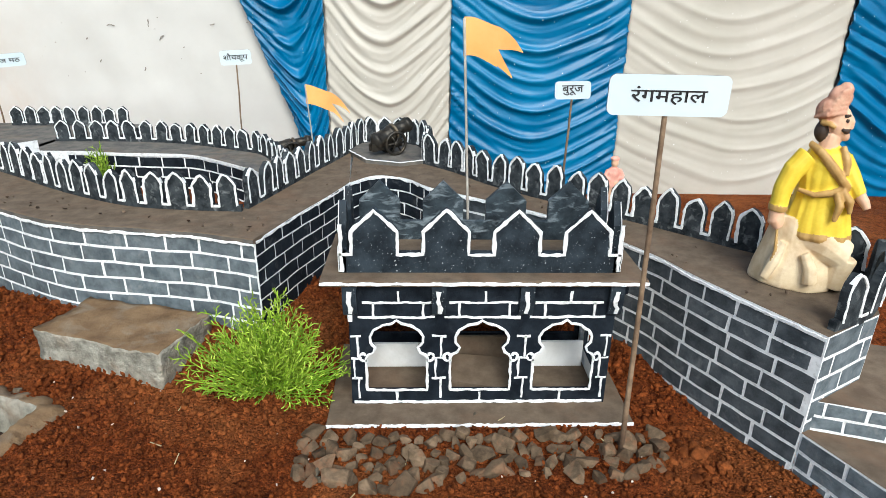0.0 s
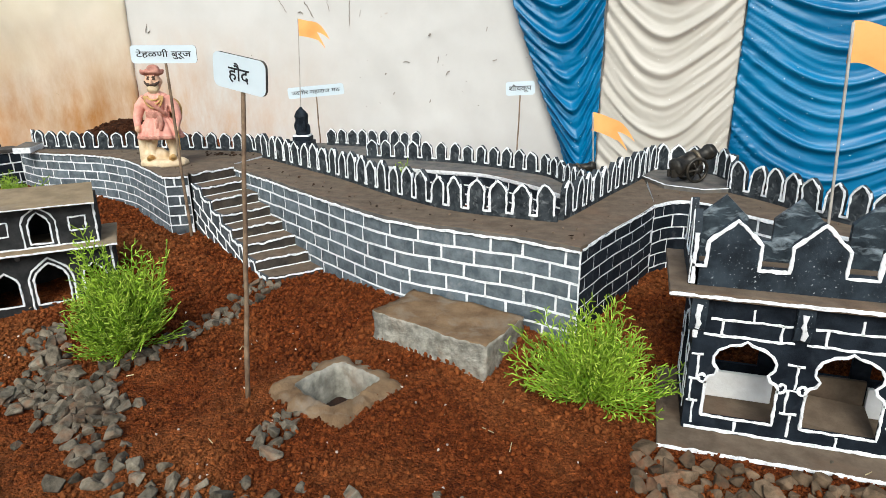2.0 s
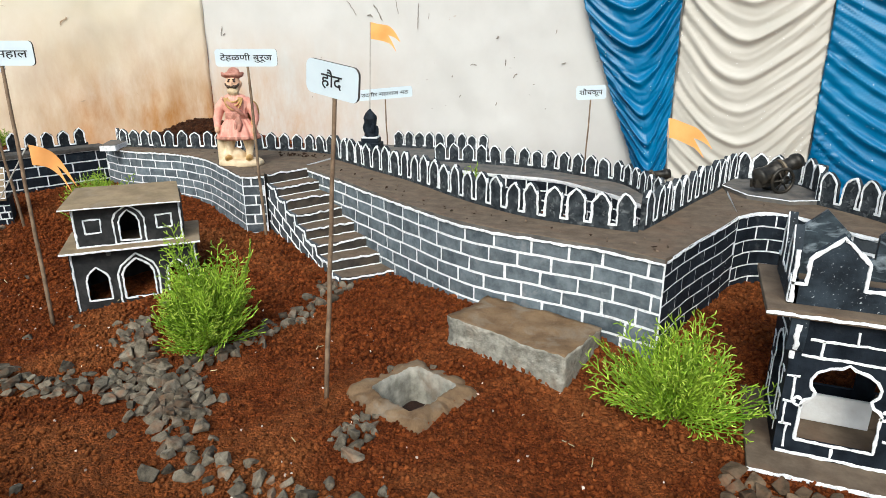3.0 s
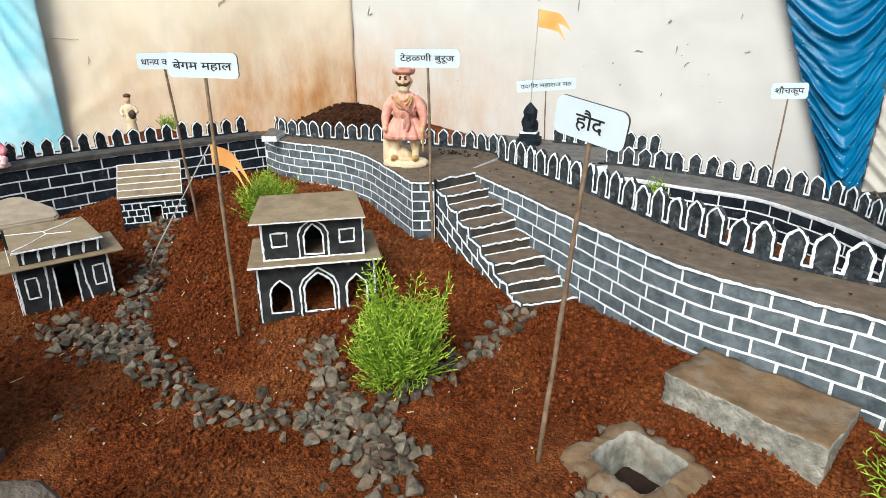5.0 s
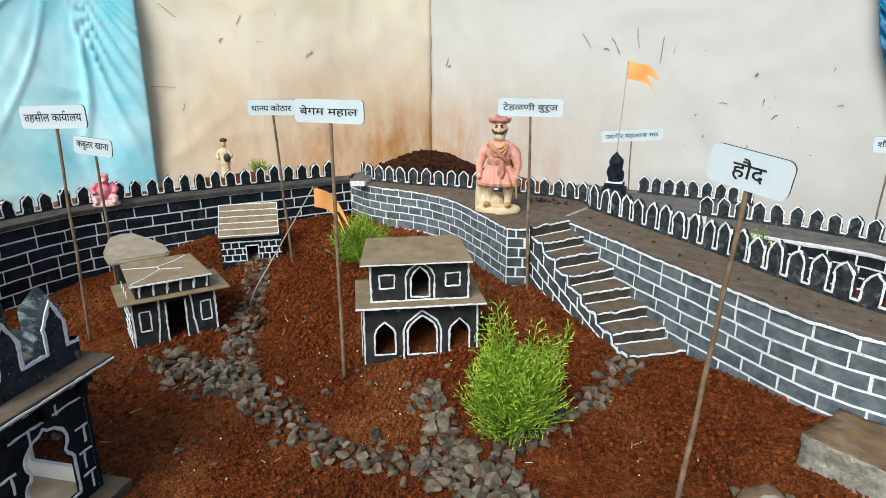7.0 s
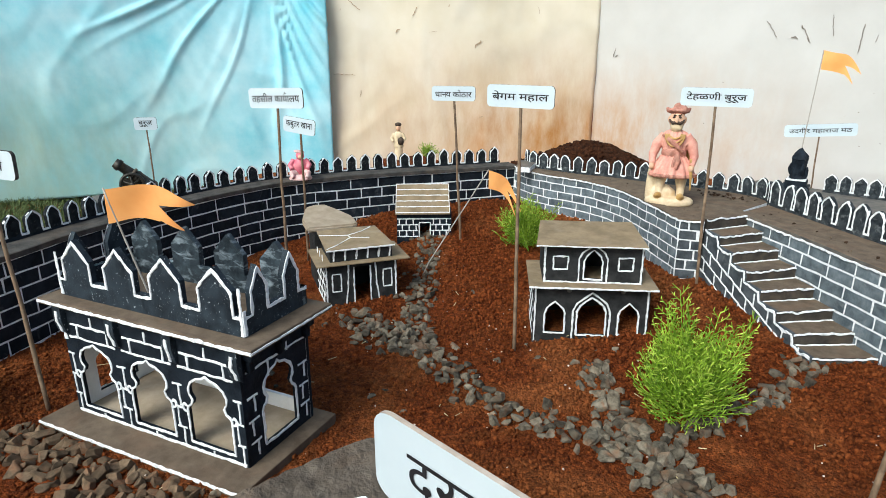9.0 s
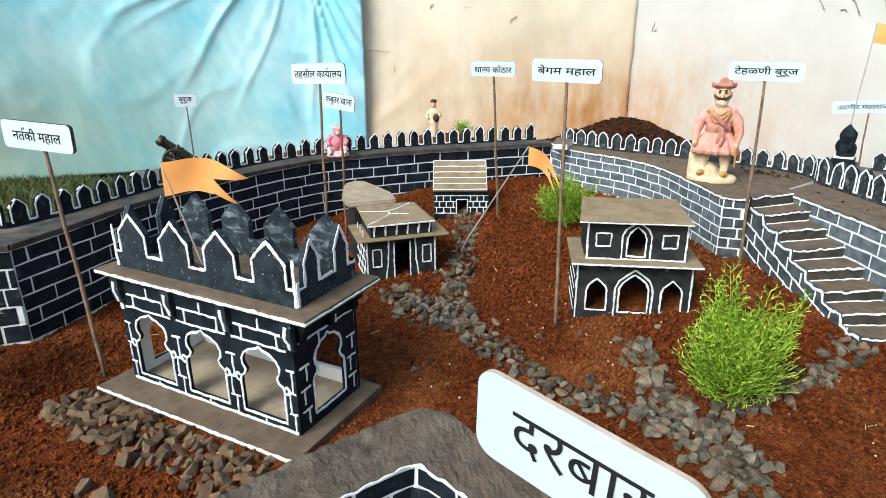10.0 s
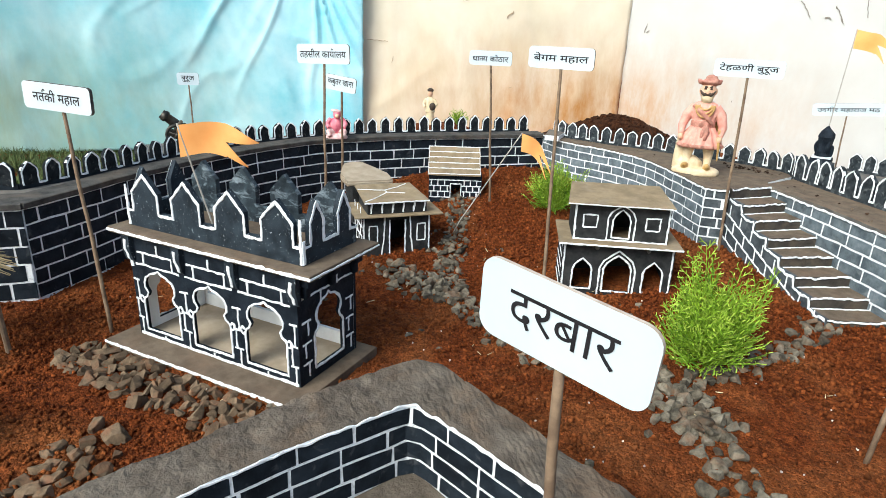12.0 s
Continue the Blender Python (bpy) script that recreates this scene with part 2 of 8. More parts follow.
def cloth(name, c1, c2, stain=None, sheen=0.3, rough=0.7, dirt=None):
    """Woven cloth; stain: colour, lower and upper height and the stretch of x where it shows."""
    m = surf(name, c1, c2, 3.0, rough, 0.12, 900, sheen=sheen, depth=0.001, c3=dirt, c3_scale=11, c3_amount=0.75, c3_sharp=(0.715, 0.745))
    nt = m.node_tree
    L = nt.links.new
    b = nt.nodes["Principled BSDF"]
    if stain:
        geo = nt.nodes.new("ShaderNodeNewGeometry")
        sep = nt.nodes.new("ShaderNodeSeparateXYZ")
        L(geo.outputs["Position"], sep.inputs[0])
        rz = nt.nodes.new("ShaderNodeMapRange")
        rz.inputs["From Min"].default_value, rz.inputs["From Max"].default_value = stain[2], stain[1]
        L(sep.outputs["Z"], rz.inputs["Value"])
        rx = nt.nodes.new("ShaderNodeMapRange")
        rx.inputs["From Min"].default_value, rx.inputs["From Max"].default_value = stain[4], stain[3]
        L(sep.outputs["X"], rx.inputs["Value"])
        nz = node(nt, "ShaderNodeTexNoise", Scale=2.6, Detail=9.0, Roughness=0.7, Distortion=0.15)
        runs = nt.nodes.new("ShaderNodeVectorMath")
        runs.operation = 'MULTIPLY'
        runs.inputs[1].default_value = (2.2, 2.2, 0.8)
        L(geo.outputs["Position"], runs.inputs[0])
        L(runs.outputs[0], nz.inputs["Vector"])
        nr = nt.nodes.new("ShaderNodeMapRange")
        nr.inputs["From Min"].default_value, nr.inputs["From Max"].default_value = 0.34, 0.66
        nr.inputs["To Min"].default_value = stain[5] if len(stain) > 5 else 0.0
        L(nz.outputs["Fac"], nr.inputs["Value"])
        m1 = nt.nodes.new("ShaderNodeMath")
        m1.operation = 'MULTIPLY'
        L(rz.outputs[0], m1.inputs[0])
        L(rx.outputs[0], m1.inputs[1])
        m2 = nt.nodes.new("ShaderNodeMath")
        m2.operation = 'MULTIPLY'
        L(m1.outputs[0], m2.inputs[0])
        L(nr.outputs[0], m2.inputs[1])
        old = b.inputs["Base Color"].links[0].from_socket
        mx = nt.nodes.new("ShaderNodeMixRGB")
        mx.inputs[2].default_value = (*stain[0], 1)
        L(m2.outputs[0], mx.inputs[0])
        L(old, mx.inputs[1])
        L(mx.outputs[0], b.inputs["Base Color"])
    return m


SHEET = cloth("cream_sheet", (0.53, 0.515, 0.485), (0.58, 0.565, 0.535), stain=((0.47, 0.26, 0.12), 0.22, 0.78, -2.6, -1.7), sheen=0.1, dirt=(0.45, 0.38, 0.31))
SHEETL = cloth("stained_sheet", (0.72, 0.635, 0.475), (0.78, 0.71, 0.58), stain=((0.46, 0.21, 0.06), 0.30, 0.86, -3.3, -4.25, 0.34), sheen=0.1, dirt=(0.5, 0.36, 0.2))
# teal: grey-green over the lower cloth, fading out upwards and to the right
TEAL = cloth("teal_sheet", (0.25, 0.69, 0.80), (0.58, 0.88, 0.94), stain=((0.34, 0.42, 0.30), 0.25, 1.0, -4.55, -4.05, 0.6), sheen=0.1)
BLUE = cloth("blue_satin", (0.001, 0.1, 0.235), (0.004, 0.155, 0.325), sheen=0.0, rough=0.33)
CREAM = cloth("cream_satin", (0.44, 0.41, 0.35), (0.5, 0.465, 0.405), sheen=0.15, rough=0.45)


# ---- mesh helpers ----
def part(name, bm, material, parent=None, label="", smooth=False):
    """Link a bmesh as one mesh object, under a thing or part where one is given."""
    me = bpy.data.meshes.new(name)
    bm.to_mesh(me)
    bm.free()
    for m in (material if isinstance(material, (list, tuple)) else [material]):
        me.materials.append(m)
    if smooth:
        me.shade_smooth()
    ob = new(name, me)
    if parent is not None:
        ob.parent = parent
    if label:
        tagged(ob, label)
    return ob


def thing(name, label, category, m=None, group="", kind=""):
    ob = new(name)
    ob.empty_display_size = 0.02
    if m is not None:
        ob.matrix_world = m
    return tagged(ob, label, category, group, kind)


def box(bm, x0, x1, y0, y1, z0, z1, mi=0, bevel=0.0, top=None):
    vs = [bm.verts.new((x, y, z)) for z in (z0, z1) for y in (y0, y1) for x in (x0, x1)]
    fs = []
    for k, idx in enumerate(((0, 2, 3, 1), (4, 5, 7, 6), (0, 1, 5, 4), (2, 6, 7, 3), (0, 4, 6, 2), (1, 3, 7, 5))):
        f = bm.faces.new([vs[i] for i in idx])
        f.material_index = top if (k == 1 and top is not None) else mi
        fs.append(f)
    if bevel:
        es = {e for f in fs for e in f.edges}
        bmesh.ops.bevel(bm, geom=list(es), offset=bevel, segments=2, affect='EDGES', profile=0.6)
    return vs


def prism(bm, poly, z0, z1, side=0, top=0):
    """Upright prism over a plan polygon; the top may be given per corner."""
    n = len(poly)
    zt = z1 if isinstance(z1, (list, tuple)) else [z1] * n
    a = sum(poly[i][0] * poly[(i + 1) % n][1] - poly[(i + 1) % n][0] * poly[i][1] for i in range(n))
    if a < 0:
        poly, zt = poly[::-1], zt[::-1]
    lo = [bm.verts.new((p[0], p[1], z0)) for p in poly]
    hi = [bm.verts.new((p[0], p[1], z)) for p, z in zip(poly, zt)]
    for i in range(n):
        j = (i + 1) % n
        bm.faces.new((lo[i], lo[j], hi[j], hi[i])).material_index = side
    f = bm.faces.new(hi)
    f.material_index = top
    bm.faces.new(lo[::-1]).material_index = side


def tube(bm, pts, radii, sides=8, mi=0, cap=True):
    """Round tube along points with a radius at each."""
    pts = [Vector(p) for p in pts]
    if not isinstance(radii, (list, tuple)):
        radii = [radii] * len(pts)
    rings = []
    ref = None
    for i, p in enumerate(pts):
        d = (pts[min(i + 1, len(pts) - 1)] - pts[max(i - 1, 0)]).normalized()
        if ref is None:
            ref = d.orthogonal().normalized()
        ref = (ref - d * ref.dot(d)).normalized()
        q = d.cross(ref)
        rings.append([bm.verts.new(p + radii[i] * (math.cos(a) * ref + math.sin(a) * q)) for a in (2 * math.pi * k / sides for k in range(sides))])
    for r, s in zip(rings, rings[1:]):
        for k in range(sides):
            bm.faces.new((r[k], r[(k + 1) % sides], s[(k + 1) % sides], s[k])).material_index = mi
    if cap:
        bm.faces.new(rings[0][::-1]).material_index = mi
        bm.faces.new(rings[-1]).material_index = mi


def blob(bm, c, r, mi=0, turn=None, segs=14, lumps=0.0):
    """Ellipsoid with half axes r."""
    q = turn.to_matrix().to_4x4() if turn is not None else Matrix.Identity(4)
    m = Matrix.Translation(c) @ q @ Matrix.Diagonal((*r, 1))
    made = bmesh.ops.create_uvsphere(bm, u_segments=segs, v_segments=max(6, segs * 2 // 3), radius=1, matrix=m)
    for v in made["verts"]:
        if lumps:
            v.co += lumps * noise.noise_vector(v.co * 40)
        for f in v.link_faces:
            f.material_index = mi


def lathe(bm, profile, sides=28, mi=0, pleat=0.0, pleats=9, centre=(0, 0), squash=1.0, bands=()):
    """Turned body: profile of (radius, height); pleat waves the radius; bands: (height, material) from the bottom up."""
    rings = []
    for r, z in profile:
        ring = []
        for k in range(sides):
            a = 2 * math.pi * k / sides
            rr = r * (1 + pleat * math.sin(pleats * a + 2 * math.sin(3 * a)))
            ring.append(bm.verts.new((centre[0] + rr * math.cos(a), centre[1] + rr * squash * math.sin(a), z)))
        rings.append(ring)
    for (r, z), a, b in zip(profile, rings, rings[1:]):
        for k in range(sides):
            bm.faces.new((a[k], a[(k + 1) % sides], b[(k + 1) % sides], b[k])).material_index = mi
    bm.faces.new(rings[0][::-1]).material_index = mi
    bm.faces.new(rings[-1]).material_index = mi


def smooth_line(pts, step=0.02):
    """Round curve through plan points, cut into equal short steps."""
    P = [Vector(p) for p in pts]
    out = []
    for i in range(len(P) - 1):
        a, b, c, d = P[max(i - 1, 0)], P[i], P[i + 1], P[min(i + 2, len(P) - 1)]
        n = max(2, int((c - b).length / step))
        for k in range(n):
            t = k / n
            out.append(0.5 * ((2 * b) + (c - a) * t + (2 * a - 5 * b + 4 * c - d) * t * t + (3 * b - a - 3 * c + d) * t ** 3))
    out.append(P[-1])
    return out


class Line:
    """A plan line by its arc length: place and left-hand normal."""

    def __init__(self, pts):
        self.p = [Vector((p[0], p[1])) for p in pts]
        self.s = [0.0]
        for a, b in zip(self.p, self.p[1:]):
            self.s.append(self.s[-1] + (b - a).length)
        self.length = self.s[-1]

    def at(self, s):
        s = min(max(s, 0.0), self.length)
        i = 0
        while i < len(self.s) - 2 and self.s[i + 1] < s:
            i += 1
        a, b = self.p[i], self.p[i + 1]
        t = (s - self.s[i]) / max(1e-9, self.s[i + 1] - self.s[i])
        d = (b - a).normalized()
        return a.lerp(b, t), Vector((d.y, -d.x))


def stroke(bm, pts, to_world, width=0.006, lift=0.0012, mi=0, wobble=0.0012, seed=0.0):
    """A hand-painted line on a surface: points (u, v), laid out by to_world(u, v, w)."""
    P = [Vector(p) for p in pts]
    Q = []
    for a, b in zip(P, P[1:]):
        n = max(1, int((b - a).length / 0.006))
        Q += [a.lerp(b, k / n) for k in range(n)]
    Q.append(P[-1])
    rows = []
    for i, p in enumerate(Q):
        d = (Q[min(i + 1, len(Q) - 1)] - Q[max(i - 1, 0)])
        d = d.normalized() if d.length > 1e-9 else Vector((1, 0))
        nrm = Vector((-d.y, d.x))
        k = noise.noise(Vector((p.x * 55 + seed, p.y * 55, seed * 3.1)))
        k2 = noise.noise(Vector((p.x * 90, p.y * 90 + seed, 7.7 + seed)))
        c = p + nrm * wobble * 1.5 * k
        k3 = noise.noise(Vector((p.x * 210 + seed, p.y * 210, 2.3 + seed)))
        k4 = noise.noise(Vector((p.x * 210, p.y * 210 + seed, 11.3 + seed)))
        h = width * 0.5 * (1 + 0.5 * k2)
        rows.append([bm.verts.new(to_world(*(c + nrm * (o * h + e * width * 0.24)), w)) for o, w, e in ((-1, 0, k3), (-0.75, lift, k3), (0.75, lift, k4), (1, 0, k4))])
    for a, b in zip(rows, rows[1:]):
        for k in range(3):
            bm.faces.new((a[k], a[k + 1], b[k + 1], b[k])).material_index = mi
    for r in (rows[0], rows[-1]):
        bm.faces.new(r).material_index = mi


def bricks(parent, pts, z0, z1, length, course, material, gap=0.0064, seed=1, name="brick", lift=0.0008, follow=None):
    """Painted bricks, each a thin raised panel, along the plan line pts (outside on its right-hand side)."""
    line = pts if isinstance(pts, Line) else Line(pts)
    rnd = random.Random(seed)
    rows = max(1, round((z1 - z0) / course))
    h = (z1 - z0) / rows
    for r in range(rows):
        s = -length * (0.5 if r % 2 else 0.0) - rnd.uniform(0, 0.15) * length
        while s < line.length:
            w = length * rnd.uniform(0.82, 1.18)
            a, b = max(s, 0.0) + gap * 0.4, min(s + w, line.length) - gap * 0.4
            s += w
            if b - a < 0.012:
                continue
            za, zb = z0 + r * h, z0 + (r + 1) * h
            j = lambda: rnd.uniform(-0.0011, 0.0011)
            n = 3 if b - a > 0.03 else 2
            lo, hi = [], []
            for k in range(n + 1):
                sk = a + (b - a) * k / n
                wob = 0.0026 * noise.noise(Vector((sk * 16, r * 9.1, seed)))
                wob2 = 0.0026 * noise.noise(Vector((sk * 16, (r + 1) * 9.1, seed)))
                p, nr = line.at(sk + (j() if k in (0, n) else 0))
                q, nq = line.at(sk + (j() if k in (0, n) else 0))
                lo.append((p, nr, za + gap * 0.42 + wob + j() * 0.5))
                hi.append((q, nq, zb - gap * 0.42 + wob2 + j() * 0.5))
            verts, faces = [], []
            ring = lo + hi[::-1]
            for p, nr, z in ring:
                verts.append((p.x + nr.x * lift, p.y + nr.y * lift, z))
            for p, nr, z in ring:
                verts.append((p.x - nr.x * 0.001, p.y - nr.y * 0.001, z))
            m = len(ring)
            for k in range(n):
                faces.append((k, k + 1, m - 2 - k, m - 1 - k))
            for k in range(m):
                faces.append((k, m + k, m + (k + 1) % m, (k + 1) % m))
            me = bpy.data.meshes.new(name)
            me.from_pydata(verts, [], faces)
            me.materials.append(material)
            ob = new(name, me)
            ob.parent = parent


def merlon_mesh(w, h, t, line=0.0065, point=0.34, dark=None, seed=1):
    """One parapet tooth: a pointed plate, a little crooked, with a white painted outline on its face."""
    rnd = random.Random(seed)
    bm = bmesh.new()
    hw = w / 2
    j = lambda a: rnd.uniform(-a, a)
    lean = j(0.06)
    peak = j(0.14) * hw
    prof = [(-hw, 0), (-hw * (1 + j(0.04)), h * (1 - point)), (-hw * 0.8, h * (1 - point * (0.62 + j(0.08)))), (-hw * 0.36 + peak * 0.5, h * (1 - point * (0.2 + j(0.06)))), (peak, h),
            (hw * 0.36 + peak * 0.5, h * (1 - point * (0.2 + j(0.06)))), (hw * 0.8, h * (1 - point * (0.62 + j(0.08)))), (hw * (1 + j(0.04)), h * (1 - point)), (hw, 0)]
    prof = [(x + lean * z, z) for x, z in prof]
    f = [bm.verts.new((x, -t / 2, z)) for x, z in prof]
    k = [bm.verts.new((x * 0.97, t / 2, z * 0.985)) for x, z in prof]
    bm.faces.new(f)
    bm.faces.new(k[::-1])
    n = len(prof)
    for i in range(n):
        bm.faces.new((f[i], k[i], k[(i + 1) % n], f[(i + 1) % n]))
    at = lambda u, v, e: (u, -t / 2 - e - 0.0002, v)
    inset = line * 0.42
    mid = [(x * (1 - inset / hw), z - (inset if 0 < i < n - 1 else 0)) for i, (x, z) in enumerate(prof)]
    stroke(bm, mid, at, line, 0.0014, 1, 0.0016, seed * 2.3)
    # paint that ran over the edge
    for i in range(1, n - 2):
        if rnd.random() < 0.45:
            (x0, z0), (x1, z1) = prof[i], prof[i + 1]
            e = t * rnd.uniform(0.25, 0.6)
            vs = [bm.verts.new((x * 1.012, y, z + 0.0008)) for x, y, z in ((x0, -t / 2 - 0.001, z0), (x1, -t / 2 - 0.001, z1), (x1, -t / 2 + e * rnd.uniform(0.5, 1), z1), (x0, -t / 2 + e, z0))]
            bm.faces.new(vs).material_index = 1
    bmesh.ops.recalc_face_normals(bm, faces=bm.faces[:])
    me = bpy.data.meshes.new("merlon")
    bm.to_mesh(me)
    bm.free()
    me.materials.append(dark or MERLONP)
    me.materials.append(MORTAR)
    return me


def parapet(name, label, pts, z, pitch, meshes, flip=1, foot=0.014, thick=0.012, seed=3, dark=MERLONP, scale=1.0):
    """A low foot strip with teeth along the plan line; the painted side is on its right hand."""
    line = Line(smooth_line(pts, 0.015))
    rnd = random.Random(seed)
    bm = bmesh.new()
    n = max(2, int(line.length / 0.03))
    rows = []
    for k in range(n + 1):
        p, nr = line.at(line.length * k / n)
        nr = nr * flip
        rows.append([bm.verts.new((p.x + nr.x * o, p.y + nr.y * o, zz)) for o, zz in ((thick / 2, z - 0.01), (thick / 2, z + foot), (-thick / 2, z + foot), (-thick / 2, z - 0.01))])
    for a, b in zip(rows, rows[1:]):
        for k in range(4):
            bm.faces.new((a[k], a[(k + 1) % 4], b[(k + 1) % 4], b[k]))
    bm.faces.new(rows[0])
    bm.faces.new(rows[-1][::-1])
    # white dashes that join the outlines at the foot of the gaps
    count = max(1, round(line.length / pitch))
    step = line.length / count
    for k in range(count + 1):
        s = k * step
        if k in (0, count):
            continue
        h = 0.17 * pitch
        for w0, w1 in ((foot - 0.005, foot + 0.001),):
            vs = []
            for ss, zz in ((s - h, w0), (s + h, w0), (s + h, w1), (s - h, w1)):
                p, nr = line.at(ss)
                nr = nr * flip
                vs.append(bm.verts.new((p.x + nr.x * (thick / 2 + 0.0012), p.y + nr.y * (thick / 2 + 0.0012), z + zz)))
            bm.faces.new(vs).material_index = 1
    bmesh.ops.recalc_face_normals(bm, faces=bm.faces[:])
    base = part(name, bm, [dark, MORTAR])
    tagged(base, label, "parapet", kind="structure")
    for k in range(count):
        p, nr = line.at((k + 0.5) * step)
        nr = nr * flip
        ob = new("merlon", meshes[rnd.randrange(len(meshes))])
        ob.parent = base
        ob.matrix_world = Matrix.Translation((p.x, p.y, z + foot - 0.003)) @ Matrix.Rotation(math.atan2(nr.x, -nr.y) + rnd.uniform(-0.13, 0.13), 4, 'Z') @ \
            Matrix.Rotation(rnd.uniform(-0.05, 0.05), 4, 'Y') @ Matrix.Diagonal((scale * rnd.uniform(0.93, 1.06), 1, scale * rnd.uniform(0.93, 1.07), 1))
    return base


# ---- ground ----
def ease(a, b, x):
    t = min(1.0, max(0.0, (x - a) / (b - a)))
    return t * t * (3 - 2 * t)


TANK = (-0.806, 0.938, radians(-21))


def ground_z(x, y):
    z = 0.062 * ease(0.95, 1.4, y)
    z += 0.035 * ease(-1.9, -2.5, x) * ease(0.6, 1.1, y)
    z -= 0.028 * ease(0.9, 1.2, y) * math.exp(-((x + 1.15) / 0.25) ** 2)
    z += -0.25 * ease(1.9, 2.6, y) * ease(-1.6, -0.8, x)
    z += 0.18 * math.exp(-((x + 2.72) / 0.33) ** 2 - ((y - 2.5) / 0.3) ** 2)
    z -= 0.03 * ease(-3.0, -3.6, x)
    z += 0.045 * ease(-3.4, -4.3, x) * ease(0.6, -0.35, y) * ease(-4.0, -1.5, y)
    z += 0.022 * math.exp(-((x + 0.25) / 0.3) ** 2 - ((y - 0.62) / 0.1) ** 2)
    n = noise.noise(Vector((x * 2.2, y * 2.2, 0.3))) * 0.014
    level = ease(-0.27, -0.23, x) * ease(0.37, 0.33, x) * ease(0.90, 0.93, y) * ease(1.26, 1.22, y)
    z, n = z * (1 - level), n * (1 - level)
    n += noise.noise(Vector((x * 9, y * 9, 4.1))) * 0.006 * (1 - level)
    n += noise.noise(Vector((x * 34, y * 34, 8.1))) * 0.0045
    n += abs(noise.noise(Vector((x * 85, y * 85, 2.7)))) * 0.006 * ease(3.2, 2.4, abs(x + 1))
    return z + n * ease(8, 3, abs(x + 1)) * ease(8, 3, abs(y))


def in_tank(x, y, half=0.062):
    c, s = math.cos(-TANK[2]), math.sin(-TANK[2])
    u, v = (x - TANK[0]) * c - (y - TANK[1]) * s, (x - TANK[0]) * s + (y - TANK[1]) * c
    return abs(u) < half and abs(v) < half


def axis(lo, hi, step, far):
    a = [lo + step * k for k in range(int((hi - lo) / step) + 1)]
    d, x = step, hi
    up = []
    while x < far:
        d *= 1.35
        x += d
        up.append(x)
    d, x = step, lo
    dn = []
    while x > -far:
        d *= 1.35
        x -= d
        dn.append(x)
    return dn[::-1] + a + up


gx, gy = axis(-3.05, 0.85, 0.0075, 80), axis(-0.5, 1.7, 0.0075, 80)
verts = [(x, y, -0.12 if in_tank(x, y, 0.082) else ground_z(x, y)) for y in gy for x in gx]
nx = len(gx)
faces = [(j * nx + i, j * nx + i + 1, (j + 1) * nx + i + 1, (j + 1) * nx + i) for j in range(len(gy) - 1) for i in range(nx - 1)]
me = bpy.data.meshes.new("ground")
me.from_pydata(verts, [], faces)
me.materials.append(SOIL)
me.shade_smooth()
ground = tagged(new("ground", me), "loose reddish brown soil, crumbly and uneven", "ground", kind="structure")


# ---- fort walls ----
TOP = 0.25
F_MID = smooth_line([(-1.600, 1.755), (-1.346, 1.603), (-1.089, 1.440), (-0.836, 1.296), (-0.640, 1.252), (-0.499, 1.226), (-0.381, 1.185)])
F_SIDE = smooth_line([(-0.381, 1.185), (-0.335, 1.33), (-0.277, 1.485), (-0.240, 1.600)])
F_CURVE = smooth_line([(-0.240, 1.600), (-0.178, 1.670), (-0.092, 1.641), (-0.034, 1.564), (0.10, 1.46), (0.25, 1.33), (0.381, 1.140), (0.439, 1.010), (0.540, 0.815)])
L_MID = [(-1.582, 1.930), (-1.323, 1.775), (-1.152, 1.675), (-0.945, 1.529), (-0.821, 1.454), (-0.701, 1.398), (-0.573, 1.375), (-0.452, 1.366)]
L_SIDE = [(-0.448, 1.385), (-0.417, 1.481), (-0.353, 1.694), (-0.305, 1.835), (-0.275, 1.935)]
L_BAST = [(-0.275, 1.935), (-0.24, 2.03), (-0.15, 2.06), (-0.06, 2.0), (-0.03, 1.90), (-0.046, 1.803)]
L_BACK = [(-0.046, 1.803), (0.038, 1.712), (0.117, 1.600), (0.199, 1.511), (0.33, 1.39), (0.46, 1.268), (0.56, 1.165)]
E_RIM = [(-1.18, 2.025), (-0.983, 2.003), (-0.777, 1.984), (-0.637, 1.892), (-0.516, 1.785), (-0.44, 1.69)]
L_RIM = [(-1.285, 2.168), (-1.005, 2.171), (-0.822, 2.135), (-0.636, 2.05), (-0.558, 2.0), (-0.49, 1.89), (-0.425, 1.76)]
L_FAR = [(-1.59, 2.435), (-1.40, 2.445), (-1.16, 2.45)]
COURT = 0.222
F_TOWER = smooth_line([(-2.63, 1.835), (-2.50, 1.79), (-2.378, 1.785), (-2.215, 1.797), (-2.035, 1.755), (-1.848, 1.645), (-1.680, 1.535)])
F_TOWER2 = [(-1.680, 1.535), (-1.622, 1.572)]
L_TOWER = [(-2.62, 1.90), (-2.549, 1.866), (-2.341, 1.891), (-2.208, 1.935), (-2.089, 1.957), (-1.869, 2.007), (-1.756, 2.022), (-1.640, 2.005), (-1.588, 1.945)]
F_LEFT = smooth_line([(-2.60, -0.62), (-2.555, -0.294), (-2.515, -0.165)])
F_LEFT2 = smooth_line([(-2.515, -0.165), (-2.605, -0.02), (-2.70, 0.12), (-2.81, 0.34), (-2.895, 0.56), (-2.95, 0.80), (-2.935, 1.0), (-2.845, 1.31), (-2.745, 1.55), (-2.63, 1.835)])
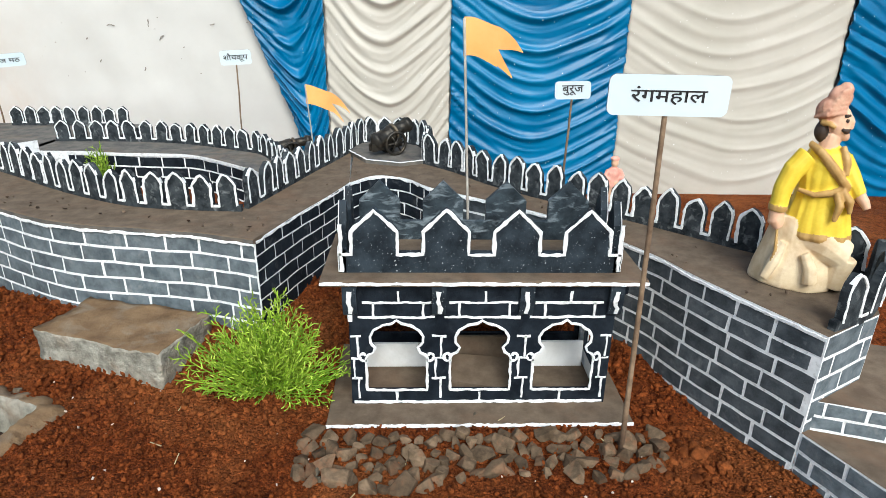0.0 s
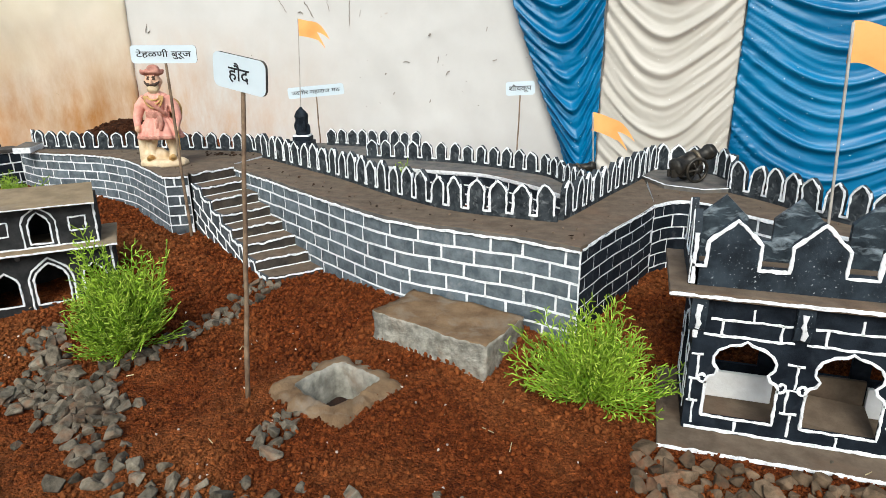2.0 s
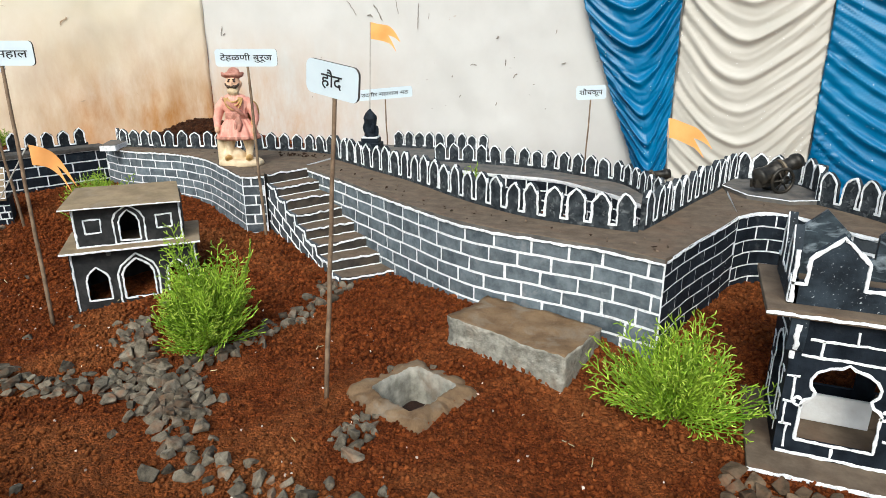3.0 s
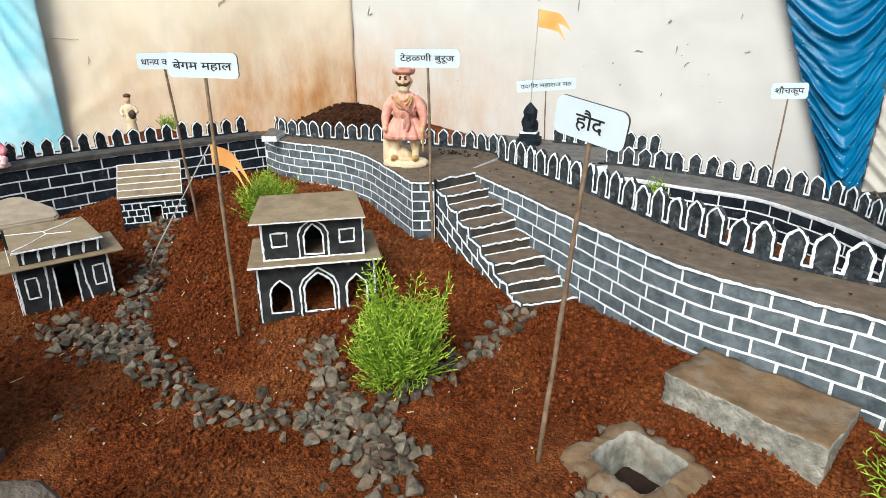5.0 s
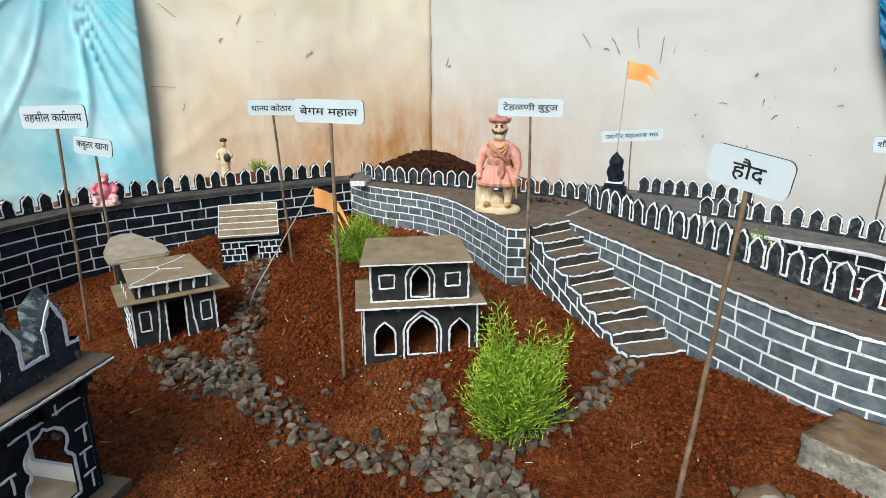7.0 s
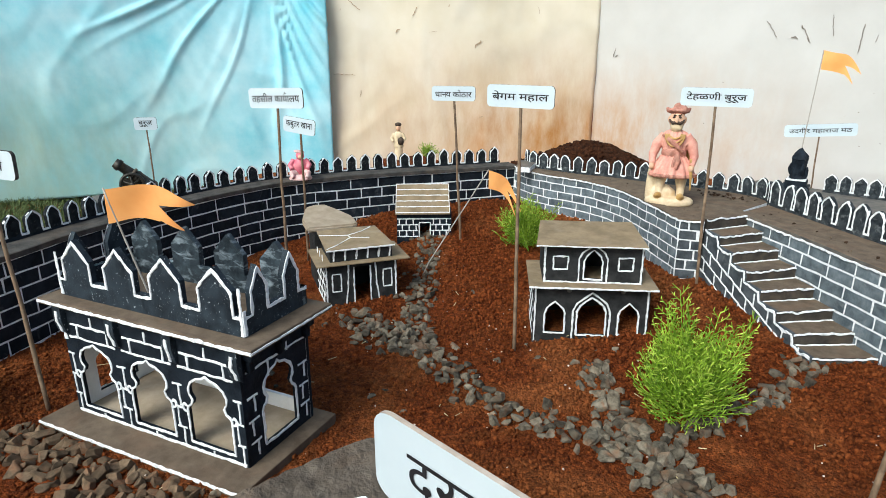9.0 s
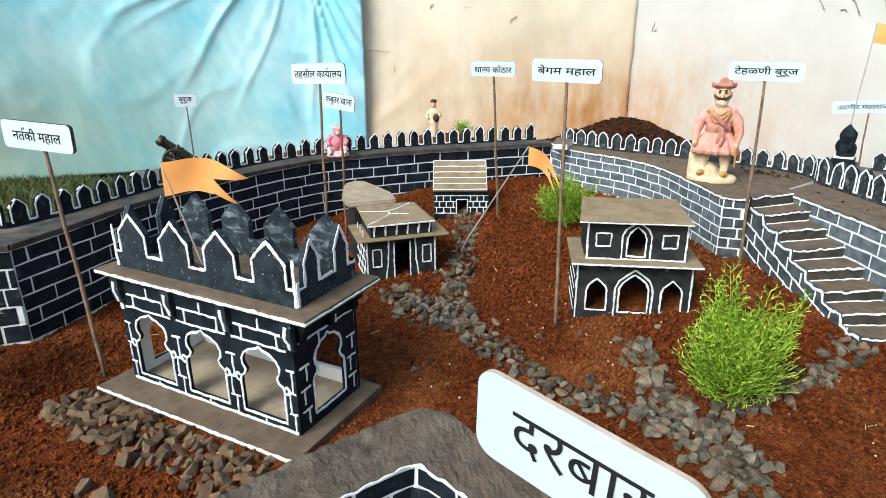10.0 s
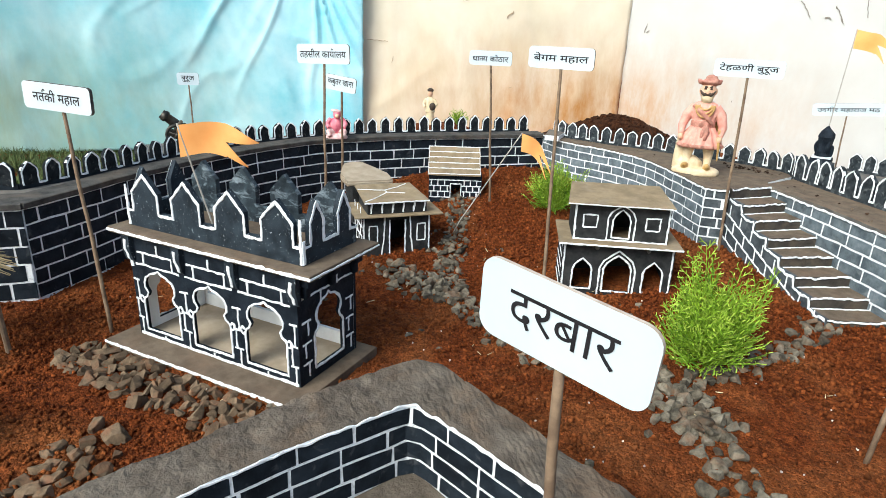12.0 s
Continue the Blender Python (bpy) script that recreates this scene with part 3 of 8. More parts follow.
L_LEFT = [(-2.72, -0.62), (-2.72, -0.27), (-2.68, -0.15), (-2.76, 0.05), (-2.85, 0.22), (-2.95, 0.42), (-3.01, 0.60), (-3.03, 0.80), (-3.015, 1.02), (-2.935, 1.31), (-2.84, 1.56), (-2.72, 1.83)]


def wall(name, label, poly, z0=-0.05, z1=TOP, top=None, side=None):
    bm = bmesh.new()
    prism(bm, [tuple(p) for p in poly], z0, z1, 0, 1)
    bmesh.ops.triangulate(bm, faces=[f for f in bm.faces if len(f.verts) > 4])
    return tagged(part(name, bm, [side or MORTAR, top or DUST]), label, "wall", kind="structure")


def off(pts, d):
    ln = Line(pts)
    out = []
    for k in range(len(ln.p)):
        p, n = ln.at(ln.s[k])
        out.append((p.x - n.x * d, p.y - n.y * d))
    return out


MERLON = [merlon_mesh(0.0435 + 0.001 * (k % 3), 0.073 + 0.0015 * (k % 4), 0.013, 0.0047 + 0.0006 * (k % 3), seed=k + 1) for k in range(9)]
MERLON_FAR = [merlon_mesh(0.0415, 0.060 + 0.001 * (k % 3), 0.012, 0.0040 + 0.0005 * (k % 3), seed=k + 31) for k in range(8)]

MERLON_LEFT = [merlon_mesh(0.0415, 0.060 + 0.001 * (k % 3), 0.014, 0.0040 + 0.0005 * (k % 3), dark=BLACKWORN, seed=k + 51) for k in range(8)]

wall_middle = wall("wall_middle", "grey painted brick-lined rampart with a dusty brown walkway", F_MID + [(p[0], p[1] + 0.012) for p in L_MID[::-1]])
wall_side = wall("wall_side", "dark brick-lined rampart return with dusty brown walkway", F_SIDE + [(-0.27, 1.93)] + [(p[0] - 0.012, p[1]) for p in L_SIDE[-2::-1]] + [(-0.452, 1.378)], z1=TOP - 0.001)
wall_back = wall("wall_back", "curved dark brick-lined rampart with dusty brown walkway", F_CURVE + [(0.665, 0.885), (0.74, 1.02), (0.57, 1.175)] + L_BACK[-2::-1] + L_BAST[-2::-1] + [(-0.262, 1.93)], z1=TOP - 0.002)
E_RIM = smooth_line(E_RIM)
wall_court = wall("wall_court", "inner courtyard wall with brick lines and white rim", E_RIM + [(p[0], p[1] + 0.012) for p in L_RIM[::-1]] + [(-1.30, 2.03)], z1=COURT, top=GREYTOP)
wall_tower = wall("wall_tower", "rounded brick-lined bastion with dusty cement top", F_TOWER + [(-1.622, 1.572), (-1.648, 1.60), (-1.605, 1.75), (-1.600, 1.955), (-1.64, 2.02), (-1.869, 2.03), (-2.2, 1.96), (-2.62, 1.915)], z1=TOP + 0.001)


def strip_wall(name, label, front, back, z0, z1, side, top, n=120):
    """A rampart between two plan lines, built in short lengths."""
    a, b = Line(front), Line(back)
    bm = bmesh.new()
    rows = []
    for k in range(n + 1):
        p = a.at(a.length * k / n)[0]
        q = min((b.at(b.length * j / 400)[0] for j in range(max(0, int(400 * k / n) - 30), min(400, int(400 * k / n) + 30) + 1)), key=lambda c: (c - p).length)
        rows.append([bm.verts.new(v) for v in ((p.x, p.y, z0), (p.x, p.y, z1), (q.x, q.y, z1), (q.x, q.y, z0))])
    for r, s in zip(rows, rows[1:]):
        for k in range(3):
            bm.faces.new((r[k], r[k + 1], s[k + 1], s[k])).material_index = 1 if k == 1 else 0
    bm.faces.new(rows[0])
    bm.faces.new(rows[-1][::-1])
    bmesh.ops.recalc_face_normals(bm, faces=bm.faces[:])
    return tagged(part(name, bm, [side, top]), label, "wall", kind="structure")


wall_left = strip_wall("wall_left", "long curved black rampart with white brick lines", F_LEFT + F_LEFT2[1:], smooth_line([(p[0] - 0.012, p[1]) for p in L_LEFT]), -0.05, TOP, MORTAR, GREYTOP)
wall_far = wall("wall_far", "low outer rampart behind the courtyard", [(-1.62, 1.99), (-1.34, 2.03), (-1.31, 2.19), (-1.12, 2.20), (-1.12, 2.475), (-1.85, 2.475), (-1.95, 2.14), (-1.9, 2.04)], z1=COURT - 0.002, top=GREYTOP, side=BLACK)
wall_low = wall("wall_low", "low brick-lined platform beside the corner bastion", [(0.545, 0.83), (0.70, 0.778), (1.05, 0.66), (1.05, 0.90), (0.74, 1.0), (0.66, 0.888)], z1=0.128)
wall_ledge = wall("wall_ledge", "low brick-lined ledge with a dusty brown top", [(0.5405, 0.8135), (0.592, 0.69), (0.66, 0.5), (1.05, 0.5), (1.05, 0.655), (0.70, 0.775), (0.547, 0.826)], z1=0.076)
bm = bmesh.new()
prism(bm, [(-1.55, 1.93), (-1.14, 1.66), (-0.80, 1.44), (-0.46, 1.36), (-0.40, 1.66), (-0.58, 1.86), (-0.76, 1.99), (-0.9, 2.07), (-1.35, 2.09), (-1.57, 1.97)], -0.02, 0.11, 0, 0)
tagged(part("courtyard_floor", bm, SOIL), "sunken courtyard floor of bare soil", "floor", kind="structure")

# proud slab edges along the walkways
def ledge(name, label, pts, z, width, thick, over, material, edge=None):
    ln = Line(pts)
    bm = bmesh.new()
    rows = []
    for k, s in enumerate(ln.s):
        p, n = ln.at(s)
        w = over + 0.002 * noise.noise(Vector((s * 12, z * 50, 1.0)))
        dz = 0.0018 * noise.noise(Vector((s * 9, 3.3, z)))
        rows.append([bm.verts.new((p.x + n.x * o, p.y + n.y * o, zz + dz)) for o, zz in ((w, z - thick), (w + 0.001, z - 0.002), (w - 0.003, z), (-width, z), (-width, z - thick))])
    for a, b in zip(rows, rows[1:]):
        for k in range(5):
            f = bm.faces.new((a[k], a[(k + 1) % 5], b[(k + 1) % 5], b[k]))
            f.material_index = 1 if k == 0 and edge else 0
    bm.faces.new(rows[0])
    bm.faces.new(rows[-1][::-1])
    bmesh.ops.recalc_face_normals(bm, faces=bm.faces[:])
    return tagged(part(name, bm, [material, edge or material]), label, "ledge", kind="structure")


ledge("trim_left", "grey cement coping along the black rampart", F_LEFT2, TOP + 0.006, 0.07, 0.016, 0.008, COPING)
ledge("trim_left_end", "grey cement coping at the end bastion", F_LEFT, TOP + 0.005, 0.10, 0.016, 0.008, COPING)
ledge("trim_court", "white painted rim round the courtyard", E_RIM, COURT + 0.004, 0.05, 0.012, 0.003, GREYTOP, MORTAR)
ledge("trim_middle", "thin brown cement edge of the walkway", F_MID, TOP + 0.004, 0.03, 0.011, 0.003, DUST, GREYTOP)
ledge("trim_tower", "thin brown cement edge of the bastion", F_TOWER + [Vector(F_TOWER2[1])], TOP + 0.005, 0.03, 0.006, 0.003, DUST)

parapet("parapet_middle", "row of dark pointed merlons with white outlines", L_MID, TOP, 0.0565, MERLON)
parapet("parapet_side", "row of dark pointed merlons with white outlines", L_SIDE, TOP, 0.056, MERLON, flip=1)
parapet("parapet_bastion", "row of dark pointed merlons round the cannon", L_BAST, TOP, 0.05, MERLON)
parapet("parapet_back", "row of dark pointed merlons with white outlines", L_BACK, TOP, 0.056, MERLON)
parapet("parapet_court", "row of dark pointed merlons with white outlines", L_RIM, COURT, 0.056, MERLON_FAR)
parapet("parapet_far", "row of small dark merlons with white outlines", L_FAR, COURT - 0.002, 0.05, MERLON_FAR)
parapet("parapet_tower", "row of dark pointed merlons with white outlines", L_TOWER, TOP, 0.054, MERLON_FAR)
parapet("parapet_left", "long row of black merlons with white outlines", L_LEFT[:3], TOP, 0.052, MERLON_LEFT, dark=BRICKB)
parapet("parapet_left_long", "long row of black merlons with white outlines", L_LEFT[2:], TOP, 0.058, MERLON_LEFT, dark=BRICKB)
parapet("parapet_corner", "dark merlons on the corner bastion", [(0.555, 0.835), (0.66, 0.895), (0.735, 1.02)], TOP, 0.062, MERLON)
parapet("parapet_corner_back", "dark merlons beside the corner bastion", [(0.735, 1.02), (0.56, 1.165)], TOP, 0.055, MERLON, flip=-1)

def edge_line(owner, pts, z, proud, width, seed):
    """A hand-painted white line along the top of a wall face."""
    ln = Line(pts)
    bm = bmesh.new()

    def at(u, v, w):
        p, n = ln.at(u)
        return (p.x + n.x * (w + proud), p.y + n.y * (w + proud), v)
    n = max(3, int(ln.length / 0.07))
    stroke(bm, [(ln.length * k / n, z + 0.0016 * noise.noise(Vector((k * 0.9, seed, 1.0)))) for k in range(n + 1)], at, width, 0.0014, 0, 0.002, seed)
    part("painted_line", bm, MORTAR, owner, "white line along the top edge")


edge_line(wall_tower, F_TOWER + [Vector(F_TOWER2[1])], TOP - 0.0035, 0.0042, 0.0058, 1.0)
edge_line(wall_middle, F_MID, TOP - 0.0095, 0.0034, 0.0062, 2.0)
edge_line(wall_side, F_SIDE, TOP - 0.004, 0.0022, 0.005, 3.0)
edge_line(wall_back, F_CURVE, TOP - 0.007, 0.0022, 0.0058, 4.0)

# ---- staircase ----
stair = thing("staircase", "painted flight of small brown steps with white edges", "stairs", kind="structure")
A0, A1 = Vector((-1.622, 1.588)), Vector((-1.208, 1.335))
B0, B1 = Vector((-1.560, 1.752)), Vector((-1.095, 1.462))
N = 7
RISE = 0.0296
step_z = [TOP - (k + 1) * RISE for k in range(N)]
for k in range(-1, N):
    # a tread with a riser below its lip, its shade put into a darker colour; white lines on the lip and along the foot
    # of the riser behind
    z = TOP + 0.0015 if k < 0 else step_z[k]
    a, b, c, d = A0.lerp(A1, k / N), A0.lerp(A1, (k + 1) / N), B0.lerp(B1, (k + 1) / N), B0.lerp(B1, k / N)
    if k < 0:
        a, d = A0.lerp(A1, -0.09), B0.lerp(B1, -0.10)
    bm = bmesh.new()
    prism(bm, [tuple(a), tuple(b), tuple(c), tuple(d)], -0.02, z, 0, 1)
    e = (c - b)
    nrm = Vector((e.y, -e.x)).normalized()
    sag = 0.0025 * (-1) ** k
    def on_riser(u, v, w, b=b, e=e.normalized(), nrm=nrm):
        p = b + e * u + nrm * (w + 0.0004)
        return (p.x, p.y, v)
    stroke(bm, [(0.0, z - 0.003), (e.length * 0.3, z - 0.0035 - sag), (e.length * 0.7, z - 0.003), (e.length, z - 0.0025)], on_riser, 0.0052, 0.0022, 2, 0.003, k + 2.5)
    if k >= 0:
        def on_tread(u, v, w, a=a, e=(d - a).normalized(), nrm=nrm, z=z):
            p = a + e * u + nrm * v
            return (p.x, p.y, z + w)
        stroke(bm, [(0.003, 0.004), ((d - a).length * 0.5, 0.0035 + sag), ((d - a).length - 0.006, 0.004)], on_tread, 0.0056, 0.0016, 2, 0.003, k + 19)
    part("step", bm, [RISER, DUST, MORTAR], stair)
# left cheek of the stair: stepped outline and sloping courses drawn in white
bm = bmesh.new()
dirn = (A1 - A0).normalized()
outn = Vector((dirn.y, -dirn.x))
LEN = (A1 - A0).length
cheek_at = lambda u, v, w: (A0.x + dirn.x * u + outn.x * (0.004 + w), A0.y + dirn.y * u + outn.y * (0.004 + w), v)
for k in range(N):
    u0, u1 = LEN * k / N, LEN * (k + 1) / N
    vs = [[bm.verts.new((A0.x + dirn.x * u + outn.x * o, A0.y + dirn.y * u + outn.y * o, z)) for o in (0.004, -0.004)] for u, z in ((u0, -0.04), (u1, -0.04), (u1, step_z[k] + 0.002), (u0, step_z[k] + 0.002))]
    bm.faces.new([v[0] for v in vs])
    bm.faces.new([v[1] for v in vs][::-1])
    for i in range(4):
        bm.faces.new((vs[i][0], vs[i][1], vs[(i + 1) % 4][1], vs[(i + 1) % 4][0]))
bmesh.ops.recalc_face_normals(bm, faces=bm.faces[:])
cheek = part("cheek", bm, BRICKM, stair, "slate painted side of the stairs")
bm = bmesh.new()
edge = []
for k in range(N):
    edge += [(LEN * (k + 0.06) / N, step_z[k] + 0.001), (LEN * (k + 0.5) / N, step_z[k] - 0.006), (LEN * (k + 0.96) / N, step_z[k] - 0.003)]
stroke(bm, edge, cheek_at, 0.007, 0.0018, 0, 0.003, 3)
fall = (step_z[0] - step_z[-1]) / LEN
for r, drop in enumerate((0.045, 0.083, 0.121)):
    u0 = 0.0
    u1 = min(LEN, LEN - 0.02)
    stroke(bm, [(u, step_z[0] - drop - fall * u) for u in (u0, u1 * 0.5, u1)], cheek_at, 0.0055, 0.0014, 0, 0.002, r)
    for q in range(8):
        u = (q + 0.3 + 0.5 * (r % 2)) * LEN / 8
        if u < LEN - 0.01:
            stroke(bm, [(u, step_z[0] - drop - fall * u), (u, step_z[0] - drop - fall * u + 0.036)], cheek_at, 0.0048, 0.0014, 0, 0.001, r + q)
part("painted_line", bm, MORTAR, cheek, "white brick lines")


# ---- darbar enclosure ----
dw_out = [(-1.46, -0.75), (-1.500, -0.25), (-1.512, -0.10), (-1.522, 0.03), (-1.526, 0.15), (-1.524, 0.250), (-1.508, 0.290), (-1.470, 0.316), (-1.40, 0.315), (-1.277, 0.308), (-1.15, 0.304), (-0.60, 0.30)]
dw_in = [(-1.385, -0.75), (-1.405, -0.15), (-1.408, 0.0), (-1.398, 0.185), (-1.386, 0.198), (-1.28, 0.207), (-1.15, 0.213), (-0.60, 0.215)]
bm = bmesh.new()
n = 260
lo, li = Line(dw_out), Line(dw_in)
rows = []
corner_o, corner_i = lo.s[6], (li.s[3] + li.s[4]) / 2
for k in range(n + 1):
    def place(line, corner, k):
        s = corner * k / (n * 0.6) if k < n * 0.6 else corner + (line.length - corner) * (k - n * 0.6) / (n * 0.4)
        return line.at(s)[0]
    a, b = place(lo, corner_o, k), place(li, corner_i, k)
    w = 0.010 * noise.noise(Vector((k * 0.1, 1.2, 0.4))) + 0.0025 * noise.noise(Vector((k * 0.35, 1.2, 0.4)))
    h = 0.005 * noise.noise(Vector((k * 0.09, 5.2, 0.4)))
    d = (a - b).normalized()
    a = a + d * w
    row = [(a.x + d.x * 0.012, a.y + d.y * 0.012, -0.05), (a.x + d.x * 0.006, a.y + d.y * 0.006, 0.08), (a.x, a.y, 0.135 + h)]
    for q in range(1, 12):
        c = a.lerp(b, q / 12)
        g = 0.15 + h - 0.006 * math.exp(-q * 0.9) + 0.0035 * noise.noise(Vector((c.x * 45, c.y * 45, 1.0))) + 0.002 * noise.noise(Vector((c.x * 120, c.y * 120, 2.0)))
        row.append((c.x, c.y, g))
    row += [(b.x, b.y, 0.149 + h), (b.x, b.y, -0.05)]
    rows.append([bm.verts.new(v) for v in row])
for r, s in zip(rows, rows[1:]):
    for k in range(len(r) - 1):
        f = bm.faces.new((r[k], r[k + 1], s[k + 1], s[k]))
        f.material_index = 1 if k == len(r) - 2 else 0
bm.faces.new(rows[0])
bm.faces.new(rows[-1][::-1])
bmesh.ops.recalc_face_normals(bm, faces=bm.faces[:])
wall_hall = tagged(part("wall_hall", bm, [HALLCEMENT, MORTAR]), "thick rough cement wall round the hall, brick-lined inside", "wall", kind="structure")
bm = bmesh.new()
stroke(bm, [(0.0, 0.1475), (li.length, 0.1475)], lambda u, v, w: (li.at(u)[0].x + li.at(u)[1].x * (w + 0.0006), li.at(u)[0].y + li.at(u)[1].y * (w + 0.0006), v), 0.0042, 0.0016, 0, 0.004, 4.0)
part("painted_line", bm, MORTAR, wall_hall, "white line along the inner edge")
bm = bmesh.new()
prism(bm, [(-1.39, -0.75), (-1.40, 0.2), (-0.6, 0.215), (-0.6, -0.75)], -0.02, 0.022, 0, 0)
tagged(part("floor_hall", bm, HALLCEMENT), "dusty cement floor inside the hall wall", "floor", kind="structure")


# ---- palaces ----
def arch_outline(cx, z0, w, h, cusp=True):
    """Half-open outline of a cusped doorway, from the lower left to the lower right."""
    hw = w / 2
    if not cusp:
        left = [(-hw, 0), (-hw, h * 0.62), (-hw * 0.8, h * 0.78), (-hw * 0.4, h * 0.9), (0, h)]
    else:
        left = [(-hw, 0), (-hw, h * 0.47), (-hw * 0.93, h * 0.52), (-hw * 0.78, h * 0.55), (-hw * 0.70, h * 0.62), (-hw * 0.84, h * 0.69), (-hw * 0.86, h * 0.77), (-hw * 0.74, h * 0.86),
                (-hw * 0.45, h * 0.93), (-hw * 0.16, h * 0.955), (0, h)]
    pts = [(cx + x, z0 + z) for x, z in left]
    return pts + [(2 * cx - x, z) for x, z in pts[-2::-1]]


def pierced(bm, width, z0, z1, openings, thick, to_world, front=0, back=1, reveal=1):
    """A wall from u=0 to width pierced by the outlines of openings, in two skins with reveals."""
    for side, mi, w in ((0, front, 0.0), (1, back, -thick)):
        cuts = sorted(openings, key=lambda o: o[0][0])
        edges = [0.0]
        for o in cuts:
            edges += [min(p[0] for p in o), max(p[0] for p in o)]
        edges.append(width)
        P = lambda u, v: bm.verts.new(to_world(u, v, w))
        for a, b in zip(edges[0::2], edges[1::2]):
            bm.faces.new((P(a, z0), P(b, z0), P(b, z1), P(a, z1))).material_index = mi
        for o in cuts:
            a, b = min(p[0] for p in o), max(p[0] for p in o)
            zb = min(p[1] for p in o)
            if zb > z0 + 1e-4:
                bm.faces.new((P(a, z0), P(b, z0), P(b, zb), P(a, zb))).material_index = mi
            mid = len(o) // 2
            left, right = o[:mid + 1], o[mid:]
            for (u0, v0), (u1, v1) in zip(left, left[1:]):
                if abs(u1 - a) < 1e-6 and abs(u0 - a) < 1e-6:
                    continue
                bm.faces.new((P(u0, v0), P(u1, v1), P(a, v1), P(a, v0))).material_index = mi if abs(v1 - v0) > 1e-6 else mi
            for (u0, v0), (u1, v1) in zip(right, right[1:]):
                if abs(u1 - b) < 1e-6 and abs(u0 - b) < 1e-6:
                    continue
                bm.faces.new((P(u0, v0), P(b, v0), P(b, v1), P(u1, v1))).material_index = mi
            top = o[mid][1]
            bm.faces.new((P(a, top), P(b, top), P(b, z1), P(a, z1))).material_index = mi
    for o in openings:
        loop = o + [o[0]]
        for (u0, v0), (u1, v1) in zip(loop, loop[1:]):
            vs = [bm.verts.new(to_world(u, v, w)) for u, v, w in ((u0, v0, 0), (u1, v1, 0), (u1, v1, -thick), (u0, v0, -thick))]
            bm.faces.new(vs).material_index = reveal
    for u in (0, width):
        bm.faces.new([bm.verts.new(to_world(u, v, w)) for v, w in ((z0, 0), (z1, 0), (z1, -thick), (z0, -thick))]).material_index = front
    bmesh.ops.remove_doubles(bm, verts=bm.verts[:], dist=1e-5)
    bmesh.ops.recalc_face_normals(bm, faces=bm.faces[:])


def zigzag(x0, x1, z0, foot, count, tip, gap):
    """Outline of a toothed parapet between x0 and x1: level foot, pointed teeth."""
    pitch = (x1 - x0) / count
    tw = pitch - gap
    pts = []
    for k in range(count):
        a = x0 + k * pitch + gap / 2
        b = a + tw
        m = (a + b) / 2
        pts += [(a, foot), (a, foot + tip * 0.52), (m, foot + tip), (b, foot + tip * 0.52), (b, foot)]
    return [(x0, foot)] + pts + [(x1, foot)]


